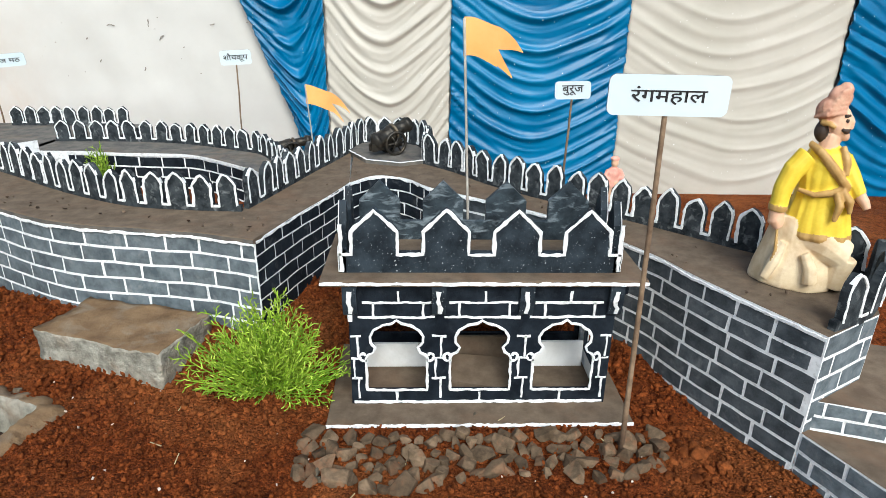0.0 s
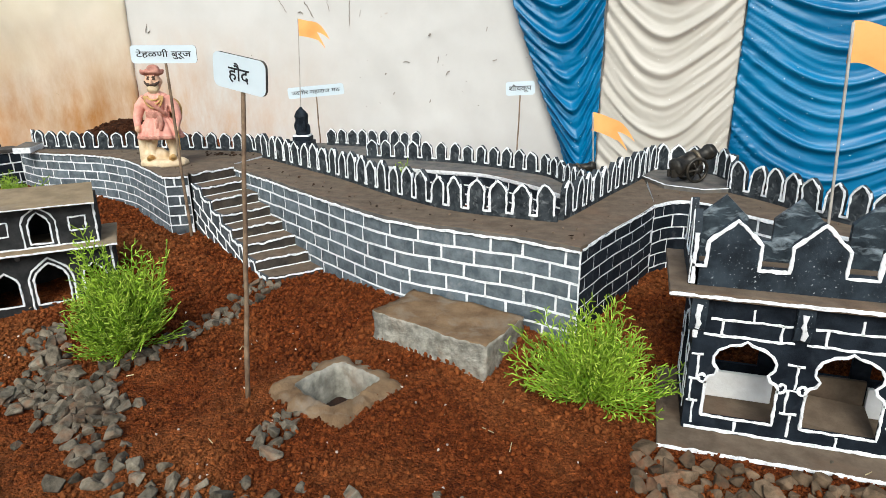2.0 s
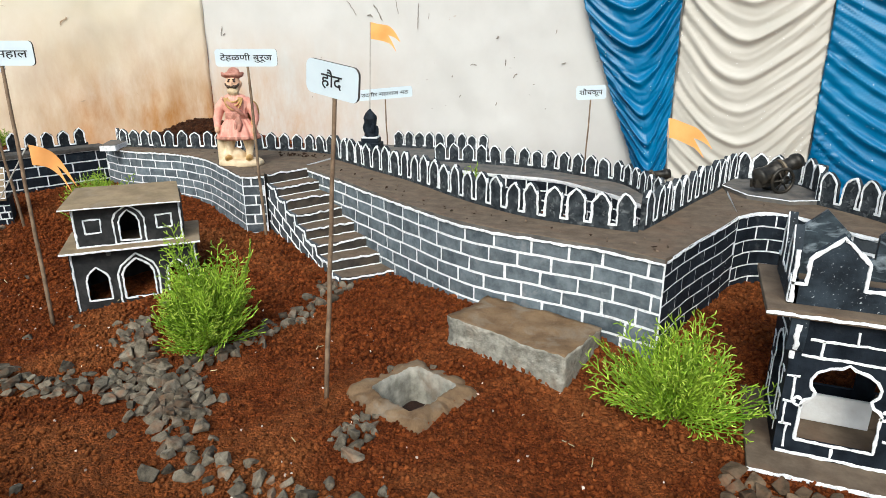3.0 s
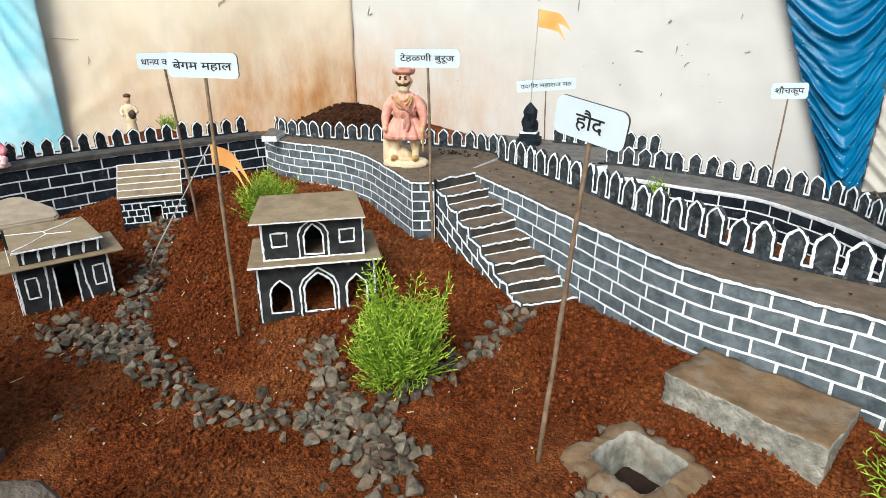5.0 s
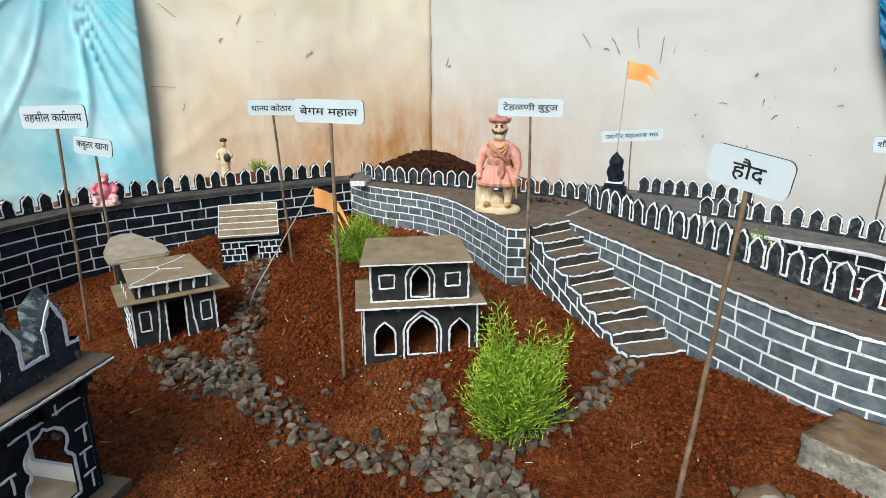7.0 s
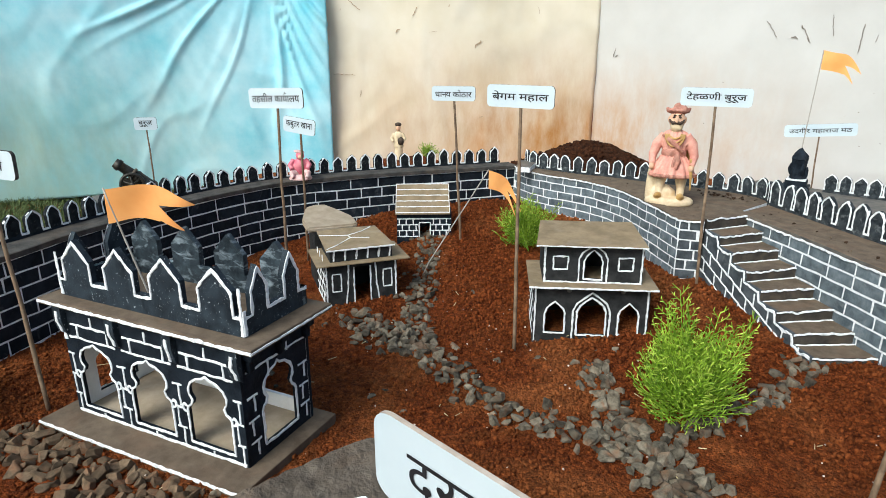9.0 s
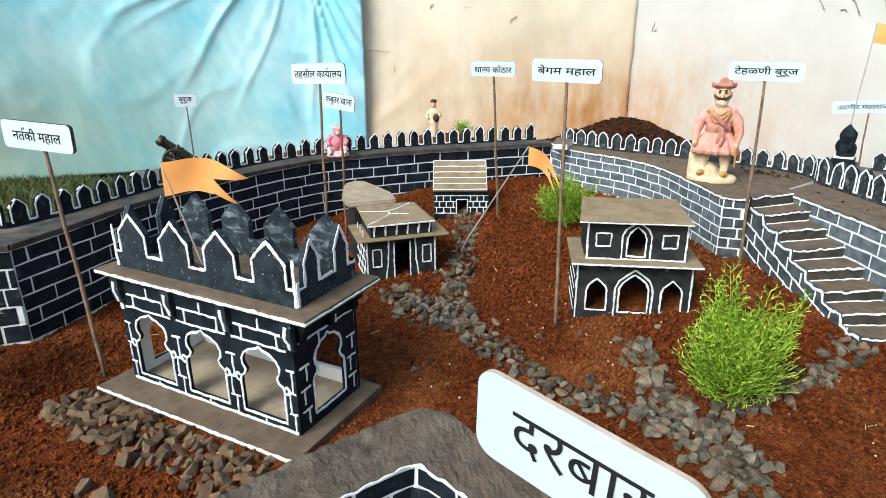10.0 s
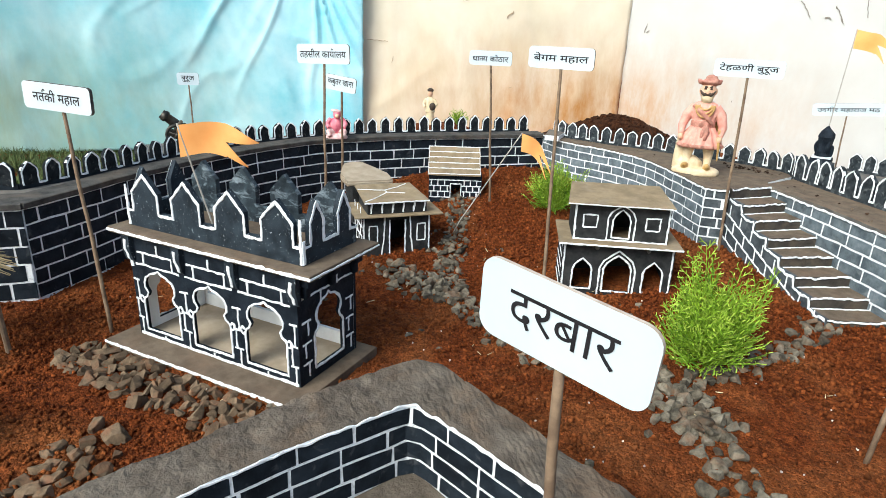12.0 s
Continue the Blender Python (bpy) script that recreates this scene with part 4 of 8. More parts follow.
def palace(name, label, m, seed=1, inner=False, z_p=0.014):
    """Painted card palace: plinth slab, arcaded walls, eave slab on brackets and a toothed parapet. Front faces -y; base corner at the origin."""
    root = thing(name, label, "palace", m)
    W, D = 0.54, 0.27
    z_b, z_e = 0.024, 0.256
    bm = bmesh.new()
    box(bm, 0, W, 0, D, -0.02, z_p, 0, 0.002)
    plinth = part("plinth", bm, [DUST], root, "brown dusty slab with a white painted edge")
    bm = bmesh.new()
    stroke(bm, [(0.0, z_p - 0.004), (W, z_p - 0.004)], lambda u, v, w: (u, -w - 0.0003, v), 0.007, 0.0015, 0, 0.001, seed)
    part("painted_line", bm, MORTAR, plinth)
    # arcaded walls
    fx0, fx1, fy0, fy1 = 0.040, 0.502, 0.060, 0.245
    fw = fx1 - fx0
    centres = [0.082, 0.231, 0.379]
    ops = [arch_outline(c, z_b + 0.019, 0.108, 0.143) for c in centres]
    front_at = lambda u, v, w: (fx0 + u, fy0 - w, v)
    bm = bmesh.new()
    pierced(bm, fw, z_p, z_e, ops, 0.008, front_at, reveal=0)
    front = part("front_wall", bm, [BLACK, WHITEWALL], root, "black arcaded front with white brick lines")
    side_at = lambda u, v, w: (fx1 + w, fy0 + 0.0085 + u, v)
    sw = fy1 - fy0 - 0.017
    bm = bmesh.new()
    pierced(bm, sw, z_p, z_e, [arch_outline(sw / 2, z_b + 0.022, 0.092, 0.147)], 0.008, side_at, reveal=0)
    side = part("side_wall", bm, [BLACK, WHITEWALL], root)
    left_at = lambda u, v, w: (fx0 - w, fy0 + 0.0085 + u, v)
    bm = bmesh.new()
    pierced(bm, sw, z_p, z_e, [arch_outline(sw / 2, z_b + 0.022, 0.092, 0.147)], 0.008, left_at, reveal=0)
    lside = part("side_wall", bm, [BLACK, WHITEWALL], root)
    back_at = lambda u, v, w: (fx0 + u, fy1 + w, v)
    bm = bmesh.new()
    pierced(bm, fw, z_p, z_e, [arch_outline(c, z_b + 0.034, 0.122, 0.165, False) for c in (0.078, 0.231, 0.384)], 0.008, back_at)
    part("back_wall", bm, [BLACK, BLACK if inner else WHITEWALL], root, "plain back wall with three openings")
    if inner:
        # low screens across the three bays
        for k, (a, b) in enumerate(((0.012, 0.158), (0.158, 0.303), (0.303, fw - 0.012))):
            bm = bmesh.new()
            box(bm, fx0 + a + 0.001, fx0 + b - 0.001, fy0 + 0.119 + 0.006 * (k == 1), fy0 + 0.127 + 0.006 * (k == 1), z_p + 0.0005, z_b + (0.043, 0.056, 0.047)[k], 0, 0.0015)
            part("screen", bm, (WHITEWALL, DUST, WHITEWALL)[k], root, ("low whitewashed screen", "low brown card screen", "low whitewashed screen")[k])
        bm = bmesh.new()
        prism(bm, [(fx0 + 0.175, fy0 + 0.04), (fx0 + 0.295, fy0 + 0.02), (fx0 + 0.298, fy0 + 0.105), (fx0 + 0.18, fy0 + 0.11)], z_p + 0.0005, [z_b + 0.012, z_b + 0.004, z_b + 0.02, z_b + 0.028])
        part("loose_card", bm, DUST, root, "warped brown card lying inside")
    else:
        # slab added in a paler tone, standing in for light on the floor
        bm = bmesh.new()
        box(bm, fx0 + 0.009, fx1 - 0.009, fy0 + 0.009, fy1 - 0.009, z_p + 0.0005, z_b + 0.005)
        part("paled_floor", bm, PALECARD, root, "card floor inside, paled to stand for light")
    # white drawing on the front
    bm = bmesh.new()
    s = seed * 3.0
    lw = 0.0045
    for i, (c, o) in enumerate(zip(centres, ops)):
        stroke(bm, o + [o[0]], front_at, 0.0049, 0.0016, 0, 0.001, s + i)
        for sg in (-1, 1):
            curl = [(c + sg * (0.059 + (0.009 - 0.0011 * t) * math.cos(t - 2.4)), z_b + 0.019 + 0.071 + (0.010 - 0.0012 * t) * math.sin(t - 2.4)) for t in (0.25 * k for k in range(0, 22))]
            stroke(bm, curl, front_at, 0.0048, 0.0016, 0, 0.0005, s + i + sg)
        zc = z_b + 0.168
        u0, u1 = max(0.012, c - 0.066), min(fw - 0.012, c + 0.066)
        stroke(bm, [(u0, zc), (u1, zc)], front_at, lw, 0.0014, 0, 0.0012, s + i * 2)
        stroke(bm, [(u0 + 0.008, zc + 0.028), (u1 - 0.006, zc + 0.028)], front_at, lw, 0.0014, 0, 0.0012, s + i * 3)
        stroke(bm, [(u0 + 0.026, zc), (u0 + 0.026, zc + 0.028)], front_at, lw, 0.0014, 0, 0.001, s + i * 4)
        stroke(bm, [(u1 - 0.02, zc), (u1 - 0.02, zc + 0.028)], front_at, lw, 0.0014, 0, 0.001, s + i * 5)
        stroke(bm, [(c + 0.004, zc + 0.028), (c + 0.004, z_e - 0.014)], front_at, lw, 0.0014, 0, 0.001, s + i * 6)
        stroke(bm, [(c, z_p + 0.002), (c, z_b + 0.014)], front_at, lw, 0.0014, 0, 0.001, s + i * 7)
    piers = [(0.0, centres[0] - 0.06), (centres[0] + 0.06, centres[1] - 0.06), (centres[1] + 0.06, centres[2] - 0.06), (centres[2] + 0.06, fw)]
    for i, (a, b) in enumerate(piers):
        for j, zz in enumerate((0.044, 0.086, 0.131)):
            stroke(bm, [(a + 0.002, z_b + zz), (b - 0.002, z_b + zz)], front_at, lw * 0.9, 0.0014, 0, 0.001, s + i + j * 5)
            q = a + (b - a) * (0.3 if j % 2 else 0.62)
            stroke(bm, [(q, z_b + zz), (q, z_b + zz - 0.042)], front_at, lw * 0.9, 0.0014, 0, 0.001, s + i + j * 6)
    stroke(bm, [(0.004, z_p + 0.003), (fw - 0.004, z_p + 0.003)], front_at, 0.006, 0.0016, 0, 0.001, s)
    stroke(bm, [(0.003, z_b + 0.16), (0.003, z_e - 0.005)], front_at, 0.008, 0.0016, 0, 0.001, s + 2)
    part("painted_line", bm, MORTAR, front, "white brick and arch outlines")
    # white drawing on the sides
    for owner, at in ((side, side_at), (lside, left_at)):
        bm = bmesh.new()
        o = arch_outline(sw / 2, z_b + 0.022, 0.092, 0.147)
        stroke(bm, o + [o[0]], at, 0.0055, 0.0016, 0, 0.001, s + 4)
        for j, zz in enumerate((0.044, 0.086, 0.131, 0.18, 0.206)):
            for a, b in ((0.002, sw / 2 - 0.056), (sw / 2 + 0.056, sw - 0.002)) if zz < 0.14 else ((0.004, sw - 0.004),):
                stroke(bm, [(a, z_b + zz), (b, z_b + zz)], at, 0.0042, 0.0014, 0, 0.001, s + j)
                q = a + (b - a) * (0.35 if j % 2 else 0.68)
                stroke(bm, [(q, z_b + zz), (q, z_b + zz - 0.03)], at, 0.0042, 0.0014, 0, 0.001, s + j + 2)
        part("painted_line", bm, MORTAR, owner)
    # eave slab and brackets
    bm = bmesh.new()
    box(bm, -0.004, W + 0.008, 0.046, D - 0.004, z_e, z_e + 0.012, 0, 0.002)
    eave = part("eave", bm, DUST, root, "brown cement eave slab")
    bm = bmesh.new()
    stroke(bm, [(-0.004, z_e + 0.0055), (W + 0.008, z_e + 0.0055)], lambda u, v, w: (u, 0.046 - w - 0.0003, v), 0.0064, 0.0016, 0, 0.0008, s)
    stroke(bm, [(0.046, z_e + 0.0055), (D - 0.004, z_e + 0.0055)], lambda u, v, w: (W + 0.008 + w + 0.0003, u, v), 0.004, 0.0014, 0, 0.0008, s + 1)
    part("painted_line", bm, MORTAR, eave)
    for u in (0.004, 0.155, 0.305, fw - 0.004):
        bm = bmesh.new()
        prof = [(0.0, z_e), (-0.0105, z_e), (-0.0115, z_e - 0.028), (-0.009, z_e - 0.040), (-0.005, z_e - 0.055), (0.0, z_e - 0.06)]
        f = [bm.verts.new((fx0 + u - 0.012, fy0 + y, z)) for y, z in prof]
        g = [bm.verts.new((fx0 + u + 0.012, fy0 + y, z)) for y, z in prof]
        bm.faces.new(f)
        bm.faces.new(g[::-1])
        for i in range(len(prof)):
            j = (i + 1) % len(prof)
            fc = bm.faces.new((f[i], g[i], g[j], f[j]))
        lip = lambda z: np.interp(z, [z_e - 0.055, z_e - 0.040, z_e - 0.028, z_e], [-0.005, -0.009, -0.0115, -0.0105])
        stroke(bm, [(0.0, z_e - 0.054), (0.002, z_e - 0.043), (-0.001, z_e - 0.03), (0.001, z_e - 0.01)], lambda a, b, w: (fx0 + u + a, fy0 + float(lip(b)) - 0.0005 - w, b), 0.0075, 0.0014, 1, 0.003, u * 9)
        bmesh.ops.recalc_face_normals(bm, faces=bm.faces[:])
        part("bracket", bm, [SPATTER, MORTAR], root, "carved black bracket with white paint")
    for k, y in enumerate((0.012, 0.09, 0.165)):
        bm = bmesh.new()
        box(bm, fx1 + 0.0005, fx1 + 0.022, fy0 + y - 0.004, fy0 + y + 0.018, z_e - 0.026, z_e, 0, 0.004)
        box(bm, fx1 + 0.0006, fx1 + 0.013, fy0 + y, fy0 + y + 0.014, z_e - 0.05, z_e - 0.0262, 0, 0.004)
        part("bracket", bm, BLACK, root)
    # parapet box
    px0, px1, py0, py1 = 0.026, 0.506, 0.078, 0.245
    pz, foot, tip, th = z_e + 0.012, 0.037, 0.079, 0.012

    def toothed(bm, x0, x1, count, at, dark_mi=0, edge=True):
        gap = 0.043 if count > 2 else 0.045
        line = zigzag(0, x1 - x0, 0, pz + foot, count, tip, gap)
        for side_w, flipf in ((0.0, 1), (-th, -1)):
            top = [bm.verts.new(at(u, v, side_w)) for u, v in line]
            bot = [bm.verts.new(at(u, pz, side_w)) for u, v in line]
            for i in range(len(line) - 1):
                if abs(line[i][0] - line[i + 1][0]) < 1e-6:
                    continue
                bm.faces.new((bot[i], bot[i + 1], top[i + 1], top[i])).material_index = dark_mi
        for (u0, v0), (u1, v1) in zip(line, line[1:]):
            vs = [bm.verts.new(at(u, v, w)) for u, v, w in ((u0, v0, 0), (u1, v1, 0), (u1, v1, -th), (u0, v0, -th))]
            bm.faces.new(vs).material_index = dark_mi
        for u in (0, x1 - x0):
            bm.faces.new([bm.verts.new(at(u, v, w)) for v, w in ((pz, 0), (pz + foot, 0), (pz + foot, -th), (pz, -th))])
        bmesh.ops.remove_doubles(bm, verts=bm.verts[:], dist=1e-5)
        bmesh.ops.recalc_face_normals(bm, faces=bm.faces[:])
        return line

    f_at = lambda u, v, w: (px0 + u, py0 - w, v)
    bm = bmesh.new()
    line = toothed(bm, px0, px1, 4, f_at)
    ob = part("front_parapet", bm, SPATTER, root, "black toothed parapet speckled with white paint")
    bm = bmesh.new()
    stroke(bm, [(u, v - 0.004) for u, v in line], f_at, 0.0062, 0.0016, 0, 0.0008, s)
    for u in (0.004, px1 - px0 - 0.004):
        stroke(bm, [(u, pz + 0.002), (u, pz + foot + 0.05)], f_at, 0.007, 0.0016, 0, 0.001, s + u)
    part("painted_line", bm, MORTAR, ob)
    b_at = lambda u, v, w: (px0 + u, py1 + w, v)
    bm = bmesh.new()
    toothed(bm, px0, px1, 4, b_at)
    part("back_parapet", bm, SMEAR, root, "black toothed parapet smeared with white paint")
    for x, sg in ((px1, 1), (px0, -1)):
        at = lambda u, v, w: (x + sg * w, py0 + u, v)
        bm = bmesh.new()
        line = toothed(bm, py0, py1, 2, at)
        ob = part("side_parapet", bm, SPATTER, root)
        bm = bmesh.new()
        stroke(bm, [(u, v - 0.004) for u, v in line], at, 0.0065, 0.0016, 0, 0.001, s)
        stroke(bm, [(0.004, pz + 0.002), (0.004, pz + foot + 0.01)], at, 0.008, 0.0016, 0, 0.0015, s + 3)
        part("painted_line", bm, MORTAR, ob)
    return root


palace("palace", "black card palace with three white-lined arches and toothed parapet, on gravel", pose(-0.220, 0.930, -0.005), seed=1, inner=True)
nm = palace("palace", "black card palace with arches and brackets, turned beside the hall wall", pose(-2.162, -0.087, -0.014, 0, 0, 23.8), seed=2, z_p=0.026)
nm.scale = (0.995, 1.03, 1.04)


# ---- small houses ----
def drawn(bm, pts, at, width=0.004, seed=0.0, mi=0):
    stroke(bm, pts, at, width, 0.0014, mi, 0.0008, seed)


def begum(m):
    root = thing("pavilion", "two-storey black card pavilion with a brown sloping roof, by the bush", "pavilion", m)
    W, D, H = 0.295, 0.17, 0.157
    at = lambda u, v, w: (u, -w, v)
    ops = [arch_outline(0.056, 0.024, 0.052, 0.088, False), arch_outline(0.15, 0.02, 0.074, 0.106, False), arch_outline(0.244, 0.024, 0.052, 0.088, False)]
    bm = bmesh.new()
    pierced(bm, W, -0.01, H, ops, 0.012, at, 0, 0, 0)
    box(bm, 0.0, 0.012, 0.012, D, -0.01, H)
    box(bm, W - 0.012, W, 0.012, D, -0.01, H)
    box(bm, 0.012, W - 0.012, D - 0.012, D, -0.01, H)
    lower = part("lower_storey", bm, CHARCOAL, root)
    for i, o in enumerate(ops + [arch_outline(0.15, 0.006, 0.094, 0.132, False)]):
        bm = bmesh.new()
        drawn(bm, o + [o[0]] if i < 3 else o, at, 0.005, i)
        part("arch_outline", bm, MORTAR, lower)
    for u in (0.005, W - 0.005):
        bm = bmesh.new()
        drawn(bm, [(u, 0.0), (u, H - 0.004)], at, 0.005, u)
        part("painted_line", bm, MORTAR, lower)
    left = lambda u, v, w: (-w, u, v)
    for k in range(5):
        bm = bmesh.new()
        drawn(bm, [(0.01, 0.02 + 0.03 * k), (D - 0.01, 0.02 + 0.03 * k)], left, 0.005, k)
        part("painted_line", bm, MORTAR, lower)
    for u in (0.09, 0.225):
        bm = bmesh.new()
        blob(bm, (u, -0.003, H - 0.012), (0.006, 0.004, 0.006), 0)
        part("rosette", bm, GREYTOP, root)
    bm = bmesh.new()
    box(bm, -0.014, W + 0.012, -0.03, D + 0.01, H, H + 0.007, 0, 0.002)
    slab = part("terrace", bm, TAN, root, "brown terrace slab")
    bm = bmesh.new()
    drawn(bm, [(-0.014, H + 0.0035), (W + 0.012, H + 0.0035)], lambda u, v, w: (u, -0.03 - w, v), 0.0045, 2)
    part("painted_line", bm, MORTAR, slab)
    U0, U1, z0, z1 = 0.022, 0.27, H + 0.007, H + 0.109
    upat = lambda u, v, w: (U0 + u, 0.004 - w, v)
    uo = [arch_outline((U1 - U0) / 2, z0 + 0.010, 0.046, 0.078, False)]
    bm = bmesh.new()
    pierced(bm, U1 - U0, z0, z1, uo, 0.01, upat, 0, 0, 0)
    box(bm, U0, U0 + 0.01, 0.0141, D - 0.02, z0, z1)
    box(bm, U1 - 0.01, U1, 0.0141, D - 0.02, z0, z1)
    box(bm, U0 + 0.01, U1 - 0.01, D - 0.03, D - 0.02, z0, z1 + 0.012)
    upper = part("upper_storey", bm, CHARCOAL, root)
    bm = bmesh.new()
    ab = bmesh.new()
    drawn(ab, uo[0] + [uo[0][0]], upat, 0.0042, 1)
    part("arch_outline", ab, MORTAR, upper)
    drawn(bm, arch_outline((U1 - U0) / 2, z0 + 0.004, 0.071, 0.097, False), upat, 0.0042, 2)
    for c in (0.042, 0.205):
        q = [(c - 0.017, z0 + 0.035), (c + 0.018, z0 + 0.036), (c + 0.019, z0 + 0.07), (c - 0.018, z0 + 0.069), (c - 0.017, z0 + 0.035)]
        wb = bmesh.new()
        drawn(wb, q, upat, 0.0045, c)
        part("window_outline", wb, MORTAR, upper)
    drawn(bm, [(0.003, z0 + 0.002), (U1 - U0 - 0.003, z0 + 0.002)], upat, 0.0045, 5)
    for u in (0.003, U1 - U0 - 0.003):
        drawn(bm, [(u, z0), (u, z1)], upat, 0.005, u)
    part("painted_line", bm, MORTAR, upper, "white window and arch outlines")
    bm = bmesh.new()
    vs = box(bm, 0.0, 0.273, -0.022, D - 0.015, z1, z1 + 0.0045)
    for v in bm.verts:
        v.co.z += 0.016 * (v.co.y + 0.022) / D
        v.co.x += (0.004 - 0.10 * (v.co.x - 0.146)) * (v.co.y > 0.05)
    roof = part("roof", bm, TAN, root, "brown sloping card roof with pale edge")
    bm = bmesh.new()
    drawn(bm, [(0.0, z1 + 0.0022), (0.273, z1 + 0.0022)], lambda u, v, w: (u, -0.022 - w, v), 0.003, 6)
    part("painted_line", bm, WHITEWALL, roof)


begum(pose(-1.757, 0.968, 0.004, 0, 0, 44))


def office(m):
    root = thing("office_house", "small black card house with a cracked brown slab roof", "house", m)
    W, D, H = 0.218, 0.15, 0.137
    at = lambda u, v, w: (u, -w, v)
    door = [(0.086, 0.0), (0.086, 0.122), (0.111, 0.1221), (0.136, 0.122), (0.136, 0.0)]
    bm = bmesh.new()
    pierced(bm, W, -0.01, H, [door], 0.01, at, 0, 0, 0)
    box(bm, 0, 0.01, 0.0102, D, -0.01, H)
    box(bm, W - 0.01, W, 0.0102, D, -0.01, H)
    box(bm, 0.01, W - 0.01, D - 0.01, D, -0.01, H)
    body = part("body", bm, CHARCOAL, root)
    bm = bmesh.new()
    drawn(bm, door[:2], at, 0.0045, 1)
    drawn(bm, door[3:], at, 0.0045, 2)
    for u, k in ((0.070, 0.012), (0.152, -0.012)):
        drawn(bm, [(u - k, 0.0), (u - k * 0.2, 0.06), (u, 0.133)], at, 0.005, u)
    for c in (0.034, 0.188):
        q = [(c - 0.013, 0.05), (c + 0.013, 0.05), (c + 0.013, 0.105), (c - 0.013, 0.105), (c - 0.013, 0.05)]
        drawn(bm, q, at, 0.004, c)
    for u in (0.004, W - 0.004):
        drawn(bm, [(u, 0), (u, H)], at, 0.005, u)
    left = lambda u, v, w: (-w, D - u, v)
    for k in range(5):
        drawn(bm, [(0.004, 0.012 + 0.03 * k), (D - 0.004, 0.012 + 0.03 * k)], left, 0.006, k)
        for q in range(3):
            drawn(bm, [(0.03 + 0.045 * q + 0.02 * (k % 2), 0.012 + 0.03 * k), (0.03 + 0.045 * q + 0.02 * (k % 2), 0.04 + 0.03 * k)], left, 0.006, k + q)
    part("painted_line", bm, MORTAR, body, "white door, window and brick outlines")
    bm = bmesh.new()
    box(bm, -0.026, W + 0.036, -0.022, 0.16, H, H + 0.004, 0, 0.0012)
    part("eave", bm, TAN, root, "thin brown eave slab")
    bm = bmesh.new()
    box(bm, 0.018, W - 0.012, 0.006, D, H + 0.0042, H + 0.04)
    for k in range(6):
        u = 0.028 + k * 0.034
        drawn(bm, [(u, H + 0.007), (u + 0.003, H + 0.038)], lambda a, b, w: (a, 0.006 - w, b), 0.006, k, 1)
    part("attic", bm, [CHARCOAL, MORTAR], root, "black band with white dashes")
    bm = bmesh.new()
    box(bm, 0.006, W - 0.006, -0.006, D + 0.012, H + 0.0402, H + 0.046, 0, 0.0016)
    for v in bm.verts:
        v.co.z += 0.016 * (v.co.y + 0.006) / 0.17
        v.co.x += -0.02 * (v.co.x > 0.1) * (v.co.y > 0.1)
    roof = part("roof", bm, TAN, root, "cracked brown slab roof")
    bm = bmesh.new()
    rt = lambda u, v, w: (u, v, H + 0.0465 + w + 0.016 * (v + 0.006) / 0.17)
    for q in ([(0.006, 0.115), (0.06, 0.10), (0.09, 0.095), (0.14, 0.12), (0.175, 0.15)], [(0.09, 0.095), (0.095, 0.075), (0.05, 0.03), (0.01, 0.0)], [(0.095, 0.075), (0.15, 0.06)]):
        drawn(bm, q, rt, 0.003, q[0][0])
    drawn(bm, [(0.006, H + 0.043), (W - 0.006, H + 0.043)], lambda u, v, w: (u, -0.0062 - w, v), 0.0045, 3)
    part("painted_line", bm, WHITEWALL, roof, "pale crack lines")
    bm = bmesh.new()
    edge = [(-0.02, 0.172), (-0.024, 0.26), (0.004, 0.372), (0.04, 0.392), (0.075, 0.385), (0.10, 0.315), (0.14, 0.25), (0.142, 0.185), (0.13, 0.172)]
    prism(bm, edge, 0.19, [0.206, 0.215, 0.226, 0.228, 0.227, 0.22, 0.214, 0.208, 0.206], 0, 0)
    bmesh.ops.bevel(bm, geom=bm.edges[:], offset=0.005, segments=2, affect='EDGES')
    part("rear_slab", bm, PALECARD, root, "rounded pale brown slab behind the roof")
    bm = bmesh.new()
    box(bm, 0.0, 0.12, 0.166, 0.30, 0.0, 0.1899)
    part("rear_room", bm, CHARCOAL, root)


office(pose(-2.3006, 0.672, 0.0, 0, 0, 69))


